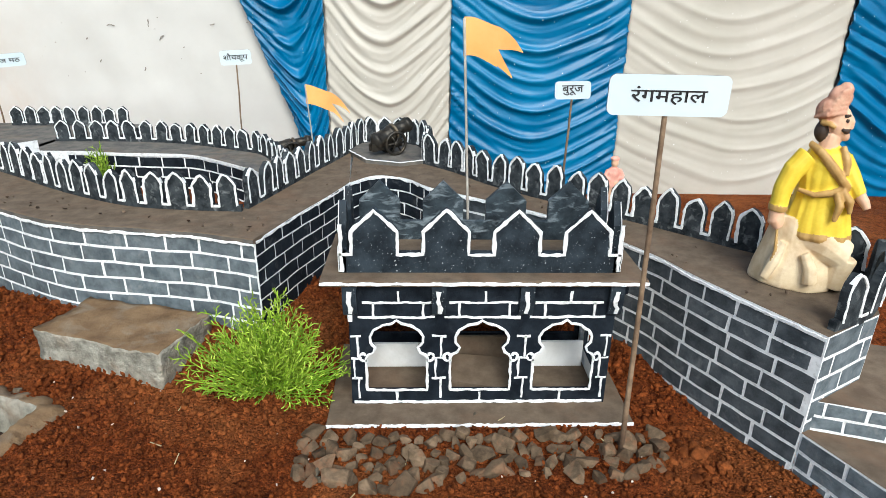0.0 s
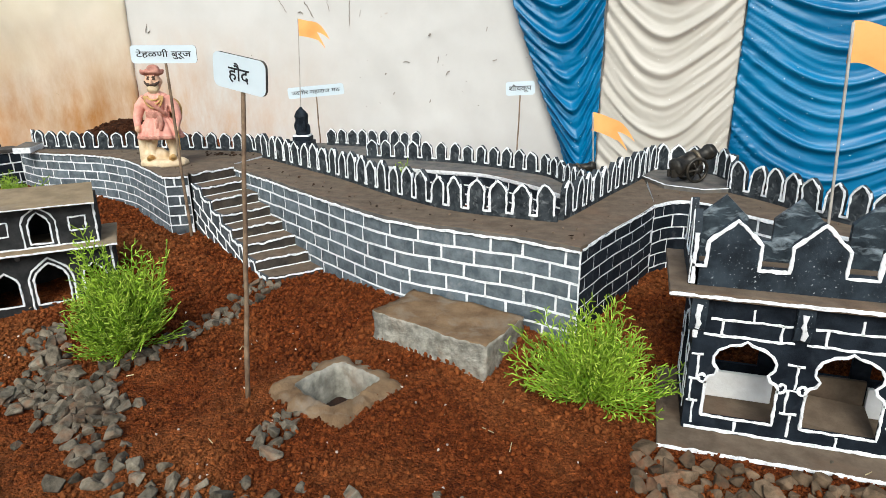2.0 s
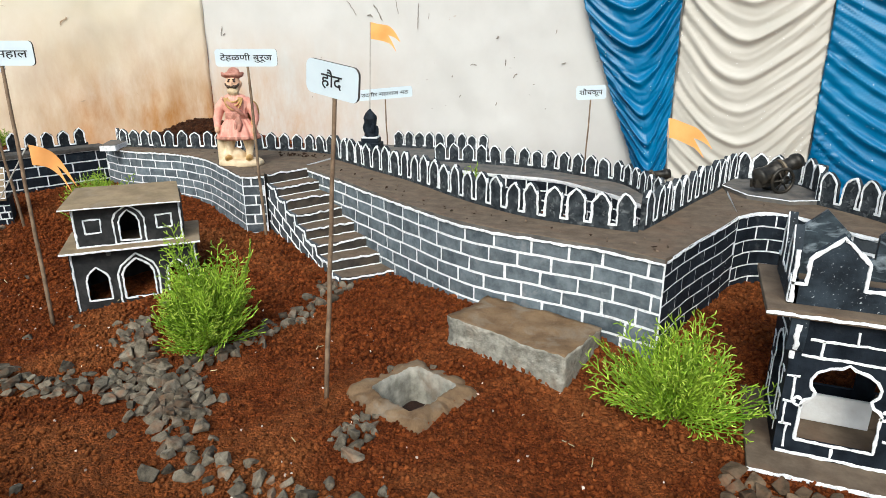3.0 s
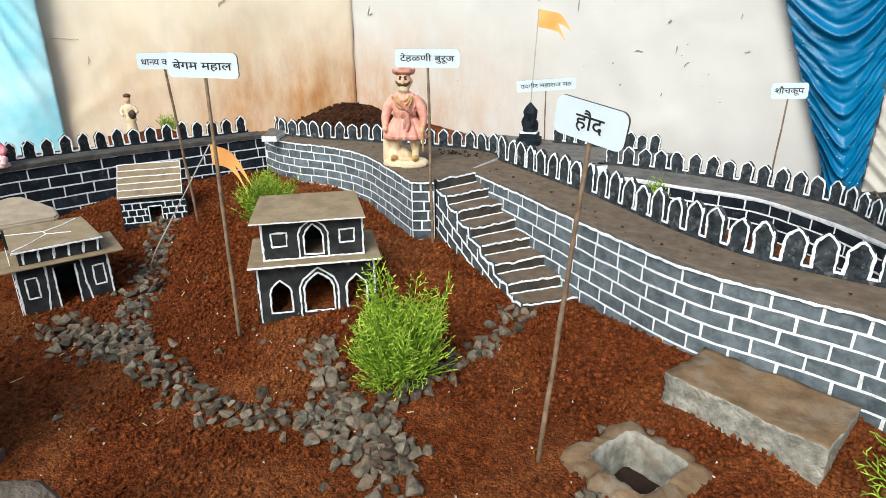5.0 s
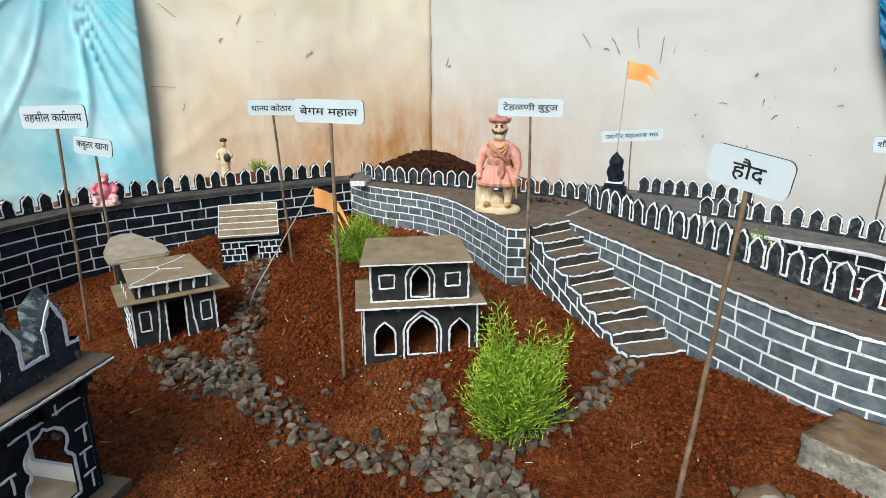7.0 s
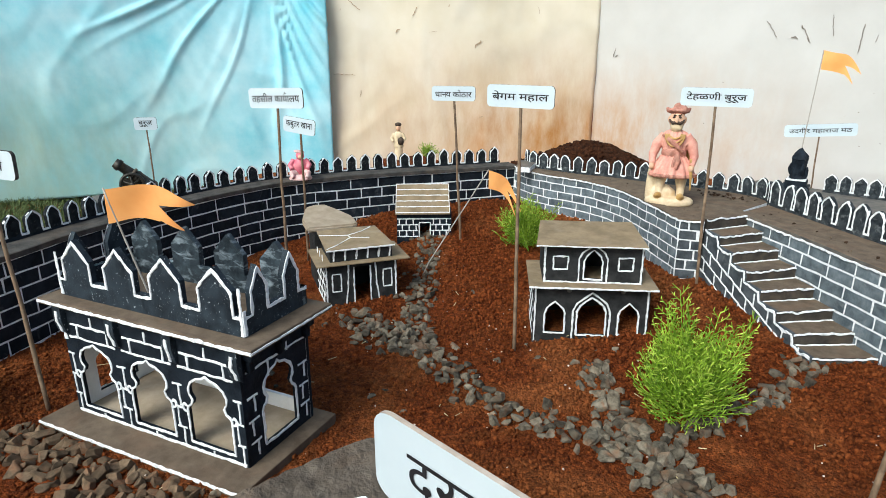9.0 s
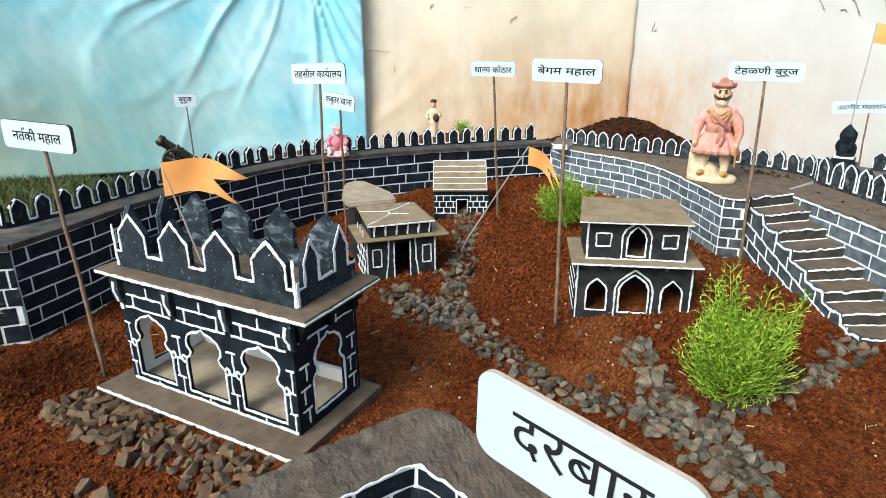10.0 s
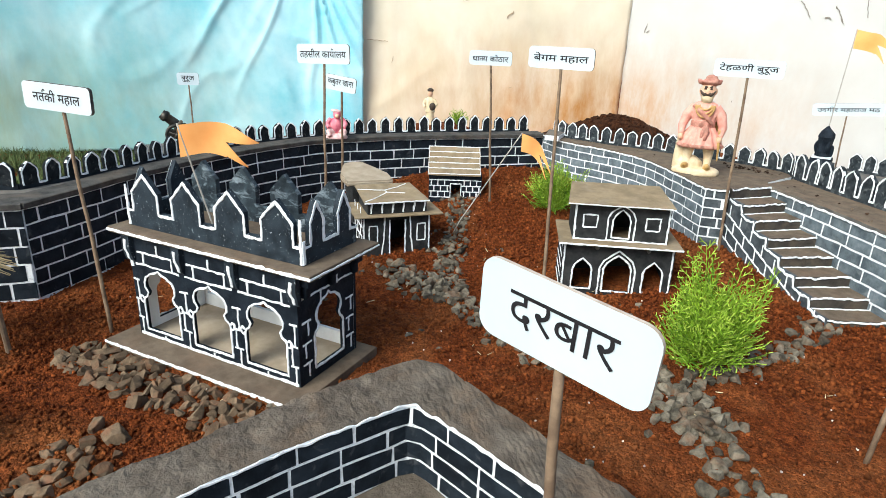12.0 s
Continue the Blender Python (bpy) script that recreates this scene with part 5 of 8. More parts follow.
def granary(m):
    root = thing("granary", "small black granary with white-striped sloping roof, against the rampart", "granary", m)
    W, D, H = 0.20, 0.10, 0.098
    at = lambda u, v, w: (u, -w, v)
    door = [(0.082, 0.0), (0.082, 0.06), (0.102, 0.0601), (0.122, 0.06), (0.122, 0.0)]
    bm = bmesh.new()
    pierced(bm, W, -0.03, H, [door], 0.01, at, 0, 0, 0)
    box(bm, 0, 0.01, 0.0102, D, -0.03, H)
    box(bm, W - 0.01, W, 0.0102, D, -0.03, H)
    box(bm, 0.01, W - 0.01, D - 0.01, D, -0.03, H)
    body = part("body", bm, BLACK, root)
    bm = bmesh.new()
    drawn(bm, door, at, 0.004, 1)
    for k in range(4):
        z = 0.008 + 0.022 * k
        for a, b in ((0.002, 0.078), (0.126, W - 0.002)):
            if k == 3:
                continue
            drawn(bm, [(a, z), (b, z)], at, 0.0042, k)
            for q in range(3):
                u = a + (q + 0.3 + 0.4 * (k % 2)) * (b - a) / 3
                drawn(bm, [(u, z), (u, z + 0.022)], at, 0.0042, k + q)
    drawn(bm, [(0.002, 0.074), (W - 0.002, 0.074)], at, 0.0042, 8)
    part("painted_line", bm, MORTAR, body, "white brick outlines")
    bm = bmesh.new()
    box(bm, -0.004, W - 0.006, -0.015, 0.10, 0.0, 0.005)
    slope = lambda y: H - 0.004 + (y + 0.015) * 0.74
    for v in bm.verts:
        v.co.z += slope(v.co.y)
    roof = part("roof", bm, TAN, root, "sloping grey-brown card roof with thin white stripes")
    bm = bmesh.new()
    rt = lambda u, v, w: (u, v, slope(v) + 0.005 + w)
    for k in range(6):
        y = -0.013 + k * 0.0222
        drawn(bm, [(-0.002, y), (W - 0.008, y)], rt, 0.002, k)
    for u in (-0.002, W - 0.008):
        drawn(bm, [(u, -0.013), (u, 0.098)], rt, 0.002, u)
    part("painted_line", bm, MORTAR, roof)


granary(pose(-2.547, 1.120, 0.075, 0, 0, 50.8))


# ---- cement things ----
bm = bmesh.new()
prism(bm, [(-0.812, 1.135), (-0.537, 1.036), (-0.494, 1.195), (-0.766, 1.262)], -0.03, [0.082, 0.084, 0.086, 0.088])
bmesh.ops.subdivide_edges(bm, edges=bm.edges[:], cuts=17, use_grid_fill=True)
for v in bm.verts:
    v.co += 0.005 * noise.noise_vector(v.co * 22) + 0.0035 * noise.noise_vector(v.co * 75)
bm.normal_update()
for fc in bm.faces:
    fc.material_index = 1 if fc.normal.z > 0.75 else 0
block = part("cement_block", bm, [CEMENT, MUDCEMENT], None, smooth=True)
tagged(block, "rough grey cement block with a dusty brown top, on soil", "block")

tank = thing("water_tank", "sunken square cement tank with a rough rim, empty", "tank", Matrix.Translation((TANK[0], TANK[1], 0)) @ Matrix.Rotation(TANK[2], 4, 'Z'))
bm = bmesh.new()
ro, ri = 0.095, 0.057
rows = []
for k in range(48):
    a = 2 * math.pi * (k + 0.5) / 48
    q = 1 / max(abs(math.cos(a)), abs(math.sin(a)))
    q = min(q, 1.3)
    jit = 0.014 * noise.noise(Vector((math.cos(a) * 3, math.sin(a) * 3, 2))) + 0.006 * noise.noise(Vector((math.cos(a) * 9, math.sin(a) * 9, 5)))
    o, i = ro * q + jit, ri * min(q, 1.36)
    rows.append([bm.verts.new((r * math.cos(a), r * math.sin(a), z)) for r, z in ((o + 0.012, -0.03), (o, 0.006 + jit), (o - 0.014, 0.014 + jit * 0.6), (i + 0.006, 0.017), (i, 0.011), (i - 0.004, -0.075))])
for k in range(48):
    a, b = rows[k], rows[(k + 1) % 48]
    for j in range(5):
        bm.faces.new((a[j], b[j], b[j + 1], a[j + 1])).material_index = 1 if j < 3 else 0
bmesh.ops.subdivide_edges(bm, edges=bm.edges[:], cuts=2, use_grid_fill=True)
for v in bm.verts:
    v.co += 0.004 * noise.noise_vector(v.co * 40) + 0.0025 * noise.noise_vector(v.co * 110)
part("rim", bm, [surf("tank_cement", (0.16, 0.15, 0.12), (0.34, 0.32, 0.265), 40, 0.95, 0.6, 160, c3=(0.22, 0.14, 0.085), c3_scale=16, c3_amount=0.6), MUDCEMENT], tank, "rough cement rim", smooth=True)
# bottom of the tank, much darker than the soil of the yard
bm = bmesh.new()
box(bm, -0.068, 0.068, -0.068, 0.068, -0.11, -0.058)
part("tank_floor", bm, surf("tank_bottom_soil", (0.012, 0.006, 0.004), (0.035, 0.015, 0.009), 50, 0.9, 0.8, 240), tank, "dark soil bottom")

bm = bmesh.new()
prism(bm, [(-0.285, 1.94), (-0.215, 1.80), (-0.115, 1.765), (-0.045, 1.80), (-0.035, 1.90), (-0.07, 1.99), (-0.15, 2.045), (-0.24, 2.02)], TOP - 0.01, TOP + 0.008, 0, 1)
gun_platform = tagged(part("gun_platform", bm, [GREYTOP, GREYTOP]), "grey slab under the cannon", "platform", kind="structure")
bm = bmesh.new()
stroke(bm, [(-0.28, 1.925), (-0.212, 1.802), (-0.115, 1.768), (-0.05, 1.80)], lambda u, v, w: (u, v, TOP + 0.0083 + w), 0.0055, 0.0014, 0, 0.002, 3)
part("painted_line", bm, MORTAR, gun_platform, "white line along the slab edge")
bm = bmesh.new()
prism(bm, [(-2.62, 1.86), (-2.52, 1.72), (-2.47, 1.75), (-2.55, 1.89)], TOP + 0.003, TOP + 0.024, 1, 0)
tagged(part("stone_slab", bm, [GREYTOP, MORTAR]), "flat grey slab lying on the rampart corner", "slab")
bm = bmesh.new()
prism(bm, [(-1.33, 1.79), (-1.22, 1.73), (-1.16, 1.79), (-1.25, 1.85)], 0.10, TOP + 0.0, 1, 0)
prism(bm, [(-1.36, 1.85), (-1.25, 1.86), (-1.2, 1.92), (-1.33, 1.93)], 0.10, TOP + 0.03, 1, 0)
tagged(part("shrine_steps", bm, [GREYTOP, MORTAR]), "grey stepped slabs with white edges in the courtyard", "steps")


# ---- cannons ----
def cannon(m, label, stout=1.0):
    root = thing("cannon", label, "cannon", m)
    bm = bmesh.new()
    prof = [(0.004, -0.072), (0.012, -0.068), (0.02, -0.062), (0.021, -0.05), (0.018, -0.048), (0.0185, -0.01), (0.0205, -0.008), (0.0205, 0.0), (0.016, 0.002), (0.0145, 0.05), (0.018, 0.052), (0.018, 0.062), (0.0155, 0.064), (0.0155, 0.07), (0.009, 0.0705), (0.0085, 0.04)]
    lathe(bm, prof, 20)
    ob = part("barrel", bm, IRON, root, smooth=True)
    ob.matrix_local = pose(0, 0, 0.062 + 0.012 * (stout - 1), 0, 74, 0) @ Matrix.Diagonal((stout, stout, 1, 1))
    # paler band round the barrel, a highlight put into its colour
    bm = bmesh.new()
    lathe(bm, [(0.0195, 0.006), (0.0208, 0.008), (0.0208, 0.013), (0.0165, 0.015)], 20)
    part("barrel_ring", bm, surf("highlight_ring", (0.09, 0.07, 0.05), (0.2, 0.16, 0.11), 40, 0.5, 0.3, 300, metal=0.4), ob, "pale ring painting a highlight", smooth=True)
    bm = bmesh.new()
    box(bm, -0.075, 0.03, -0.013, -0.006, 0.022, 0.046, 0, 0.003)
    box(bm, -0.075, 0.03, 0.006, 0.013, 0.022, 0.046, 0, 0.003)
    box(bm, -0.07, -0.06, -0.006, 0.006, 0.026, 0.036)
    part("carriage", bm, IRON, root)
    for y in (-0.024, 0.024):
        bm = bmesh.new()
        ring = [(0.033 * math.cos(a), 0.0, 0.033 * math.sin(a)) for a in (2 * math.pi * k / 24 for k in range(25))]
        tube(bm, ring, 0.0048, 8, cap=False)
        ob = part("wheel", bm, IRON, root, smooth=True)
        ob.location = (0, y, 0.038)
        for k in range(3):
            a = math.pi * k / 3
            bm = bmesh.new()
            tube(bm, [(-0.032 * math.cos(a), 0, -0.032 * math.sin(a)), (0.032 * math.cos(a), 0, 0.032 * math.sin(a))], 0.0026, 6)
            part("spoke", bm, IRON, ob, smooth=True)
        bm = bmesh.new()
        tube(bm, [(0, -0.006, 0), (0, 0.006, 0)], 0.008, 10)
        part("hub", bm, IRON, ob, smooth=True)
    return root


cannon(pose(-0.140, 1.88, TOP + 0.006, 0, -4, 34) @ Matrix.Diagonal((0.98, 0.98, 0.98, 1)), "small dark toy cannon with spoked wheels on a slab", 1.28)
cannon(pose(-0.50, 2.12, TOP - 0.084, 0, 8, 25), "small dark toy cannon beyond the courtyard")
big = cannon(pose(-3.19, 0.40, TOP - 0.012, 0, -24, 248), "black toy cannon raised over the black rampart")
big.scale = (1.15, 1.15, 1.15)
bm = bmesh.new()
prism(bm, [(-3.29, 0.30), (-3.2, 0.27), (-3.08, 0.31), (-3.07, 0.47), (-3.18, 0.52), (-3.28, 0.46)], -0.1, TOP - 0.02, 0, 1)
tagged(part("wall_gun", bm, [BLACK, GREYTOP]), "bastion platform behind the black rampart", "wall", kind="structure")
bm = bmesh.new()
prism(bm, [(-0.62, 2.03), (-0.36, 1.95), (-0.34, 2.2), (-0.6, 2.24)], -0.1, TOP - 0.081, 0, 1)
tagged(part("wall_gun_back", bm, [BLACK, GREYTOP]), "low platform behind the courtyard", "wall", kind="structure")


# ---- shrine ----
root = thing("shrine", "small black pointed shrine with a white band, on the outer rampart", "shrine", pose(-1.662, 2.355, COURT - 0.003, 0, 0, 15) @ Matrix.Diagonal((0.74, 0.74, 0.96, 1)))
bm = bmesh.new()
box(bm, -0.062, 0.062, -0.05, 0.05, 0, 0.03, 0, 0.003)
box(bm, -0.05, 0.05, -0.042, 0.042, 0.03, 0.05, 0, 0.003)
part("plinth", bm, BLACK, root)
bm = bmesh.new()
box(bm, -0.044, 0.044, -0.0435, 0.0435, 0.05, 0.056)
part("band", bm, MORTAR, root, "white painted band")
bm = bmesh.new()
lathe(bm, [(0.042, 0.056), (0.037, 0.07), (0.036, 0.1), (0.039, 0.128), (0.042, 0.134), (0.036, 0.145), (0.026, 0.158), (0.012, 0.168), (0.002, 0.176)], 7)
for v in bm.verts:
    v.co += 0.005 * noise.noise_vector(v.co * 45)
part("spire", bm, BLACK, root, "black faceted spire")
for k in range(6):
    bm = bmesh.new()
    blob(bm, (0.036 * math.cos(k * 1.05), 0.034 * math.sin(k * 1.05), 0.078 + 0.014 * (k % 2)), (0.010, 0.010, 0.026), 0, segs=8, lumps=0.004)
    part("turret", bm, BLACK, root)


# ---- figures (plain shapes) ----
def fused(bm, materials, voxel=0.0026, rounds=2):
    """Melts overlapping clay lumps into one skin; each face takes the paint of the lump nearest to it."""
    src = BVHTree.FromBMesh(bm)
    bm.faces.ensure_lookup_table()
    paint = [f.material_index for f in bm.faces]
    me = bpy.data.meshes.new("clay")
    bm.to_mesh(me)
    bm.free()
    tmp = new("clay_source", me)
    rm = tmp.modifiers.new("melt", 'REMESH')
    rm.mode, rm.voxel_size = 'VOXEL', voxel
    bpy.context.view_layer.update()
    skin = bpy.data.meshes.new_from_object(tmp.evaluated_get(bpy.context.evaluated_depsgraph_get()))
    bpy.data.objects.remove(tmp)
    out = bmesh.new()
    out.from_mesh(skin)
    for f in out.faces:
        hit = src.find_nearest(f.calc_center_median())
        f.material_index = paint[hit[2]] if hit[2] is not None else 0
    for k in range(rounds):
        bmesh.ops.smooth_vert(out, verts=out.verts[:], factor=0.5, use_axis_x=True, use_axis_y=True, use_axis_z=True)
    return part("figurine", out, materials, smooth=True)


def figure_red(m):
    bm = bmesh.new()
    lathe(bm, [(0.078, 0), (0.081, 0.005), (0.079, 0.014), (0.066, 0.022)], 28, 1, 0.03, 5, squash=0.72)
    blob(bm, (-0.03, 0.012, 0.03), (0.05, 0.03, 0.03), 1, lumps=0.006)
    tube(bm, [(-0.062, 0.01, 0.016), (-0.066, 0.008, 0.06), (-0.064, 0.0, 0.12)], [0.021, 0.016, 0.012], 12, 1)
    for sx in (-1, 1):
        tube(bm, [(sx * 0.034, -0.012, 0.024), (sx * 0.035, -0.004, 0.05), (sx * 0.034, 0, 0.075), (sx * 0.024, 0, 0.12)], [0.012, 0.0135, 0.019, 0.022], 12, 1)
        blob(bm, (sx * 0.037, -0.028, 0.028), (0.013, 0.024, 0.0095), 3)
        tube(bm, [(sx * 0.038, -0.05, 0.03), (sx * 0.039, -0.053, 0.036)], [0.006, 0.003], 6, 3)
    lathe(bm, [(0.07, 0.093), (0.073, 0.098), (0.064, 0.118), (0.049, 0.142), (0.035, 0.16), (0.036, 0.172), (0.043, 0.195), (0.044, 0.214), (0.034, 0.23), (0.016, 0.238)], 90, 0, 0.075, 17, squash=0.72)
    lathe(bm, [(0.0705, 0.088), (0.076, 0.093), (0.0725, 0.1)], 90, 5, 0.085, 17, squash=0.73)
    lathe(bm, [(0.0375, 0.155), (0.0405, 0.16), (0.0405, 0.17), (0.0375, 0.175)], 24, 5, squash=0.76)
    tube(bm, [(0.012, -0.028, 0.165), (0.02, -0.04, 0.142), (0.014, -0.046, 0.118)], [0.007, 0.008, 0.005], 8, 5)
    tube(bm, [(0.012, -0.03, 0.162), (0.004, -0.042, 0.14), (0.002, -0.046, 0.125)], [0.006, 0.006, 0.004], 8, 5)
    tube(bm, [(-0.038, -0.012, 0.222), (-0.012, -0.034, 0.205), (0.014, -0.034, 0.185), (0.03, -0.024, 0.168)], [0.006, 0.007, 0.007, 0.005], 8, 5)
    for sx, hand in ((-1, (-0.066, -0.026, 0.122)), (1, (0.062, -0.026, 0.12))):
        tube(bm, [(sx * 0.034, 0, 0.218), (sx * 0.056, 0.0, 0.19), (sx * 0.067, -0.008, 0.155), (hand[0], hand[1], hand[2] + 0.008)], [0.016, 0.018, 0.0145, 0.010], 12, 0)
        blob(bm, hand, (0.010, 0.011, 0.012), 2, segs=10)
    tube(bm, [(0.058, -0.026, 0.15), (0.064, -0.03, 0.10), (0.066, -0.034, 0.052)], [0.004, 0.005, 0.003], 8, 3)
    blob(bm, (0.046, 0.03, 0.175), (0.03, 0.01, 0.04), 3)
    tube(bm, [(0, 0, 0.228), (0, -0.004, 0.245)], 0.015, 10, 2)
    blob(bm, (0, -0.004, 0.266), (0.026, 0.026, 0.032), 2)
    blob(bm, (0, -0.018, 0.247), (0.021, 0.015, 0.018), 1, lumps=0.003)
    for sx in (-1, 1):
        tube(bm, [(0.0, -0.031, 0.26), (sx * 0.012, -0.031, 0.259), (sx * 0.021, -0.024, 0.264), (sx * 0.026, -0.018, 0.271)], [0.0045, 0.005, 0.0035, 0.0015], 6, 4)
        blob(bm, (sx * 0.0105, -0.0275, 0.277), (0.0045, 0.003, 0.0028), 4, segs=8)
        tube(bm, [(sx * 0.004, -0.0285, 0.283), (sx * 0.015, -0.0255, 0.285)], 0.0018, 5, 4)
        blob(bm, (sx * 0.026, 0, 0.268), (0.004, 0.007, 0.01), 2, segs=8)
    blob(bm, (0, -0.032, 0.268), (0.005, 0.006, 0.009), 2, segs=8)
    for k in range(9):
        a = -1.2 + 2.4 * k / 8
        tube(bm, [(0.029 * math.sin(a), -0.019 * math.cos(a), 0.29), (0.031 * math.sin(a + 0.5), -0.024 * math.cos(a + 0.5) - 0.003, 0.298), (0.024 * math.sin(a + 0.9), -0.02, 0.306)], [0.004, 0.006, 0.004], 6, 5)
    blob(bm, (0.002, 0.0, 0.295), (0.037, 0.027, 0.011), 5, lumps=0.003)
    for sx in (-1, 1):
        tube(bm, [(sx * 0.02, -0.012, 0.294), (sx * 0.032, -0.006, 0.297), (sx * 0.037, 0.002, 0.303)], [0.008, 0.008, 0.004], 8, 5)
    blob(bm, (0.004, 0.002, 0.306), (0.021, 0.021, 0.014), 5)
    for q in range(3):
        ring = [((0.02 + 0.006 * q) * math.cos(t), -0.026 - 0.008 * math.sin(-t) , 0.226 + (0.014 + 0.013 * q) * math.sin(t)) for t in (math.pi + math.pi * k / 10 for k in range(11))]
        tube(bm, ring, 0.0026, 6, 3)
    ob = fused(bm, [PINK, CREAMCLAY, SKIN, GOLD, HAIR, surf("faded_red_clay", (0.36, 0.135, 0.095), (0.55, 0.27, 0.2), 60, 0.65, 0.3, 250, c3=(0.2, 0.11, 0.075), c3_scale=45, c3_amount=0.55)], 0.0021, 1)
    ob.matrix_world = m
    tagged(ob, "painted clay guard figurine in coral tunic, standing on the bastion", "figurine")


figure_red(pose(-1.815, 1.70, TOP + 0.001, 0, 0, 26) @ Matrix.Diagonal((0.95, 0.92, 1.02, 1)))


def figure_yellow(m):
    """Half kneeling in profile, facing along +x."""
    bm = bmesh.new()
    # robe below the belt: a flared cream skirt with one knee forward
    lathe(bm, [(0.082, 0), (0.083, 0.006), (0.078, 0.03), (0.068, 0.065), (0.060, 0.10), (0.052, 0.125)], 36, 1, 0.025, 7, centre=(-0.004, 0), squash=0.72)
    tube(bm, [(0.01, -0.01, 0.095), (0.05, -0.016, 0.085), (0.088, -0.012, 0.066)], [0.036, 0.034, 0.026], 14, 1)
    tube(bm, [(0.086, -0.012, 0.066), (0.082, -0.012, 0.035), (0.08, -0.012, 0.008)], [0.026, 0.022, 0.02], 12, 1)
    tube(bm, [(-0.03, -0.05, 0.085), (-0.038, -0.056, 0.05), (-0.05, -0.06, 0.016)], [0.010, 0.012, 0.010], 8, 1)
    tube(bm, [(0.015, -0.05, 0.07), (0.03, -0.056, 0.045), (0.036, -0.058, 0.02)], [0.010, 0.012, 0.014], 8, 1)
    # tunic
    lathe(bm, [(0.064, 0.098), (0.066, 0.106), (0.060, 0.13), (0.052, 0.158), (0.048, 0.178), (0.05, 0.2), (0.047, 0.222), (0.036, 0.24), (0.02, 0.25)], 48, 0, 0.03, 13, centre=(0.024, 0.0), squash=0.74)
    lathe(bm, [(0.064, 0.093), (0.0675, 0.098), (0.0655, 0.106)], 48, 3, 0.035, 13, centre=(0.024, 0), squash=0.75)
    blob(bm, (0.05, -0.01, 0.165), (0.034, 0.032, 0.036), 0)
    # arm that hangs down
    tube(bm, [(-0.012, -0.02, 0.232), (-0.034, -0.032, 0.205), (-0.046, -0.04, 0.175), (-0.050, -0.044, 0.142)], [0.020, 0.0205, 0.0185, 0.017], 14, 0)
    tube(bm, [(-0.050, -0.044, 0.146), (-0.0505, -0.045, 0.136)], [0.0185, 0.018], 14, 3)
    tube(bm, [(-0.0505, -0.045, 0.136), (-0.050, -0.046, 0.118), (-0.044, -0.046, 0.106)], [0.014, 0.016, 0.009], 12, 2)
    tube(bm, [(-0.046, -0.05, 0.11), (-0.04, -0.062, 0.07), (-0.046, -0.064, 0.045)], [0.003, 0.003, 0.002], 6, 3)
    # arm held forward
    tube(bm, [(0.05, -0.006, 0.23), (0.072, -0.012, 0.203), (0.09, -0.024, 0.178)], [0.018, 0.0165, 0.013], 12, 0)
    tube(bm, [(0.088, -0.022, 0.18), (0.1, -0.03, 0.168), (0.106, -0.032, 0.158)], [0.011, 0.010, 0.007], 10, 2)
    # belt, sash and collar
    tube(bm, [(-0.02, -0.034, 0.176), (0.01, -0.041, 0.171), (0.04, -0.040, 0.178), (0.064, -0.03, 0.188), (0.074, -0.014, 0.188)], [0.004, 0.005, 0.006, 0.006, 0.005], 8, 3)
    tube(bm, [(0.05, -0.04, 0.182), (0.058, -0.048, 0.16), (0.052, -0.05, 0.135)], [0.007, 0.009, 0.005], 8, 3)
    tube(bm, [(0.058, -0.036, 0.186), (0.074, -0.038, 0.168), (0.078, -0.038, 0.148)], [0.006, 0.008, 0.004], 8, 3)
    tube(bm, [(-0.01, -0.012, 0.25), (0.008, -0.03, 0.243), (0.034, -0.036, 0.222), (0.056, -0.034, 0.2), (0.066, -0.03, 0.188)], [0.006, 0.008, 0.009, 0.008, 0.006], 8, 3)
    tube(bm, [(0.048, -0.014, 0.252), (0.056, -0.022, 0.232), (0.06, -0.026, 0.208)], [0.006, 0.008, 0.006], 8, 3)
    # neck, head and hair
    tube(bm, [(0.020, 0, 0.24), (0.026, 0, 0.268)], [0.020, 0.0165], 12, 2)
    blob(bm, (0.031, 0, 0.288), (0.0225, 0.019, 0.028), 2)
    blob(bm, (0.054, 0, 0.284), (0.0055, 0.004, 0.006), 2, segs=8)
    tube(bm, [(0.050, 0, 0.297), (0.0555, 0, 0.287)], [0.0045, 0.005], 8, 2)
    blob(bm, (0.047, 0, 0.268), (0.009, 0.010, 0.009), 2, segs=10)
    tube(bm, [(0.053, -0.003, 0.277), (0.047, -0.013, 0.2755), (0.041, -0.018, 0.279)], [0.0026, 0.0032, 0.002], 6, 4)
    blob(bm, (0.046, -0.0135, 0.293), (0.004, 0.004, 0.0024), 4, segs=8)
    tube(bm, [(0.050, -0.008, 0.3), (0.041, -0.0165, 0.301)], 0.002, 6, 4)
    blob(bm, (0.005, -0.002, 0.271), (0.0145, 0.0185, 0.018), 4)
    tube(bm, [(0.0, -0.016, 0.288), (0.018, -0.0205, 0.286), (0.027, -0.0195, 0.281)], [0.004, 0.0045, 0.003], 6, 3)
    # turban, wound and peaked
    blob(bm, (0.014, 0, 0.309), (0.029, 0.0245, 0.02), 5, Euler((0, -0.45, 0)))
    blob(bm, (0.026, 0, 0.327), (0.022, 0.021, 0.02), 5, Euler((0, -0.3, 0)))
    blob(bm, (0.034, 0, 0.34), (0.013, 0.014, 0.012), 5)
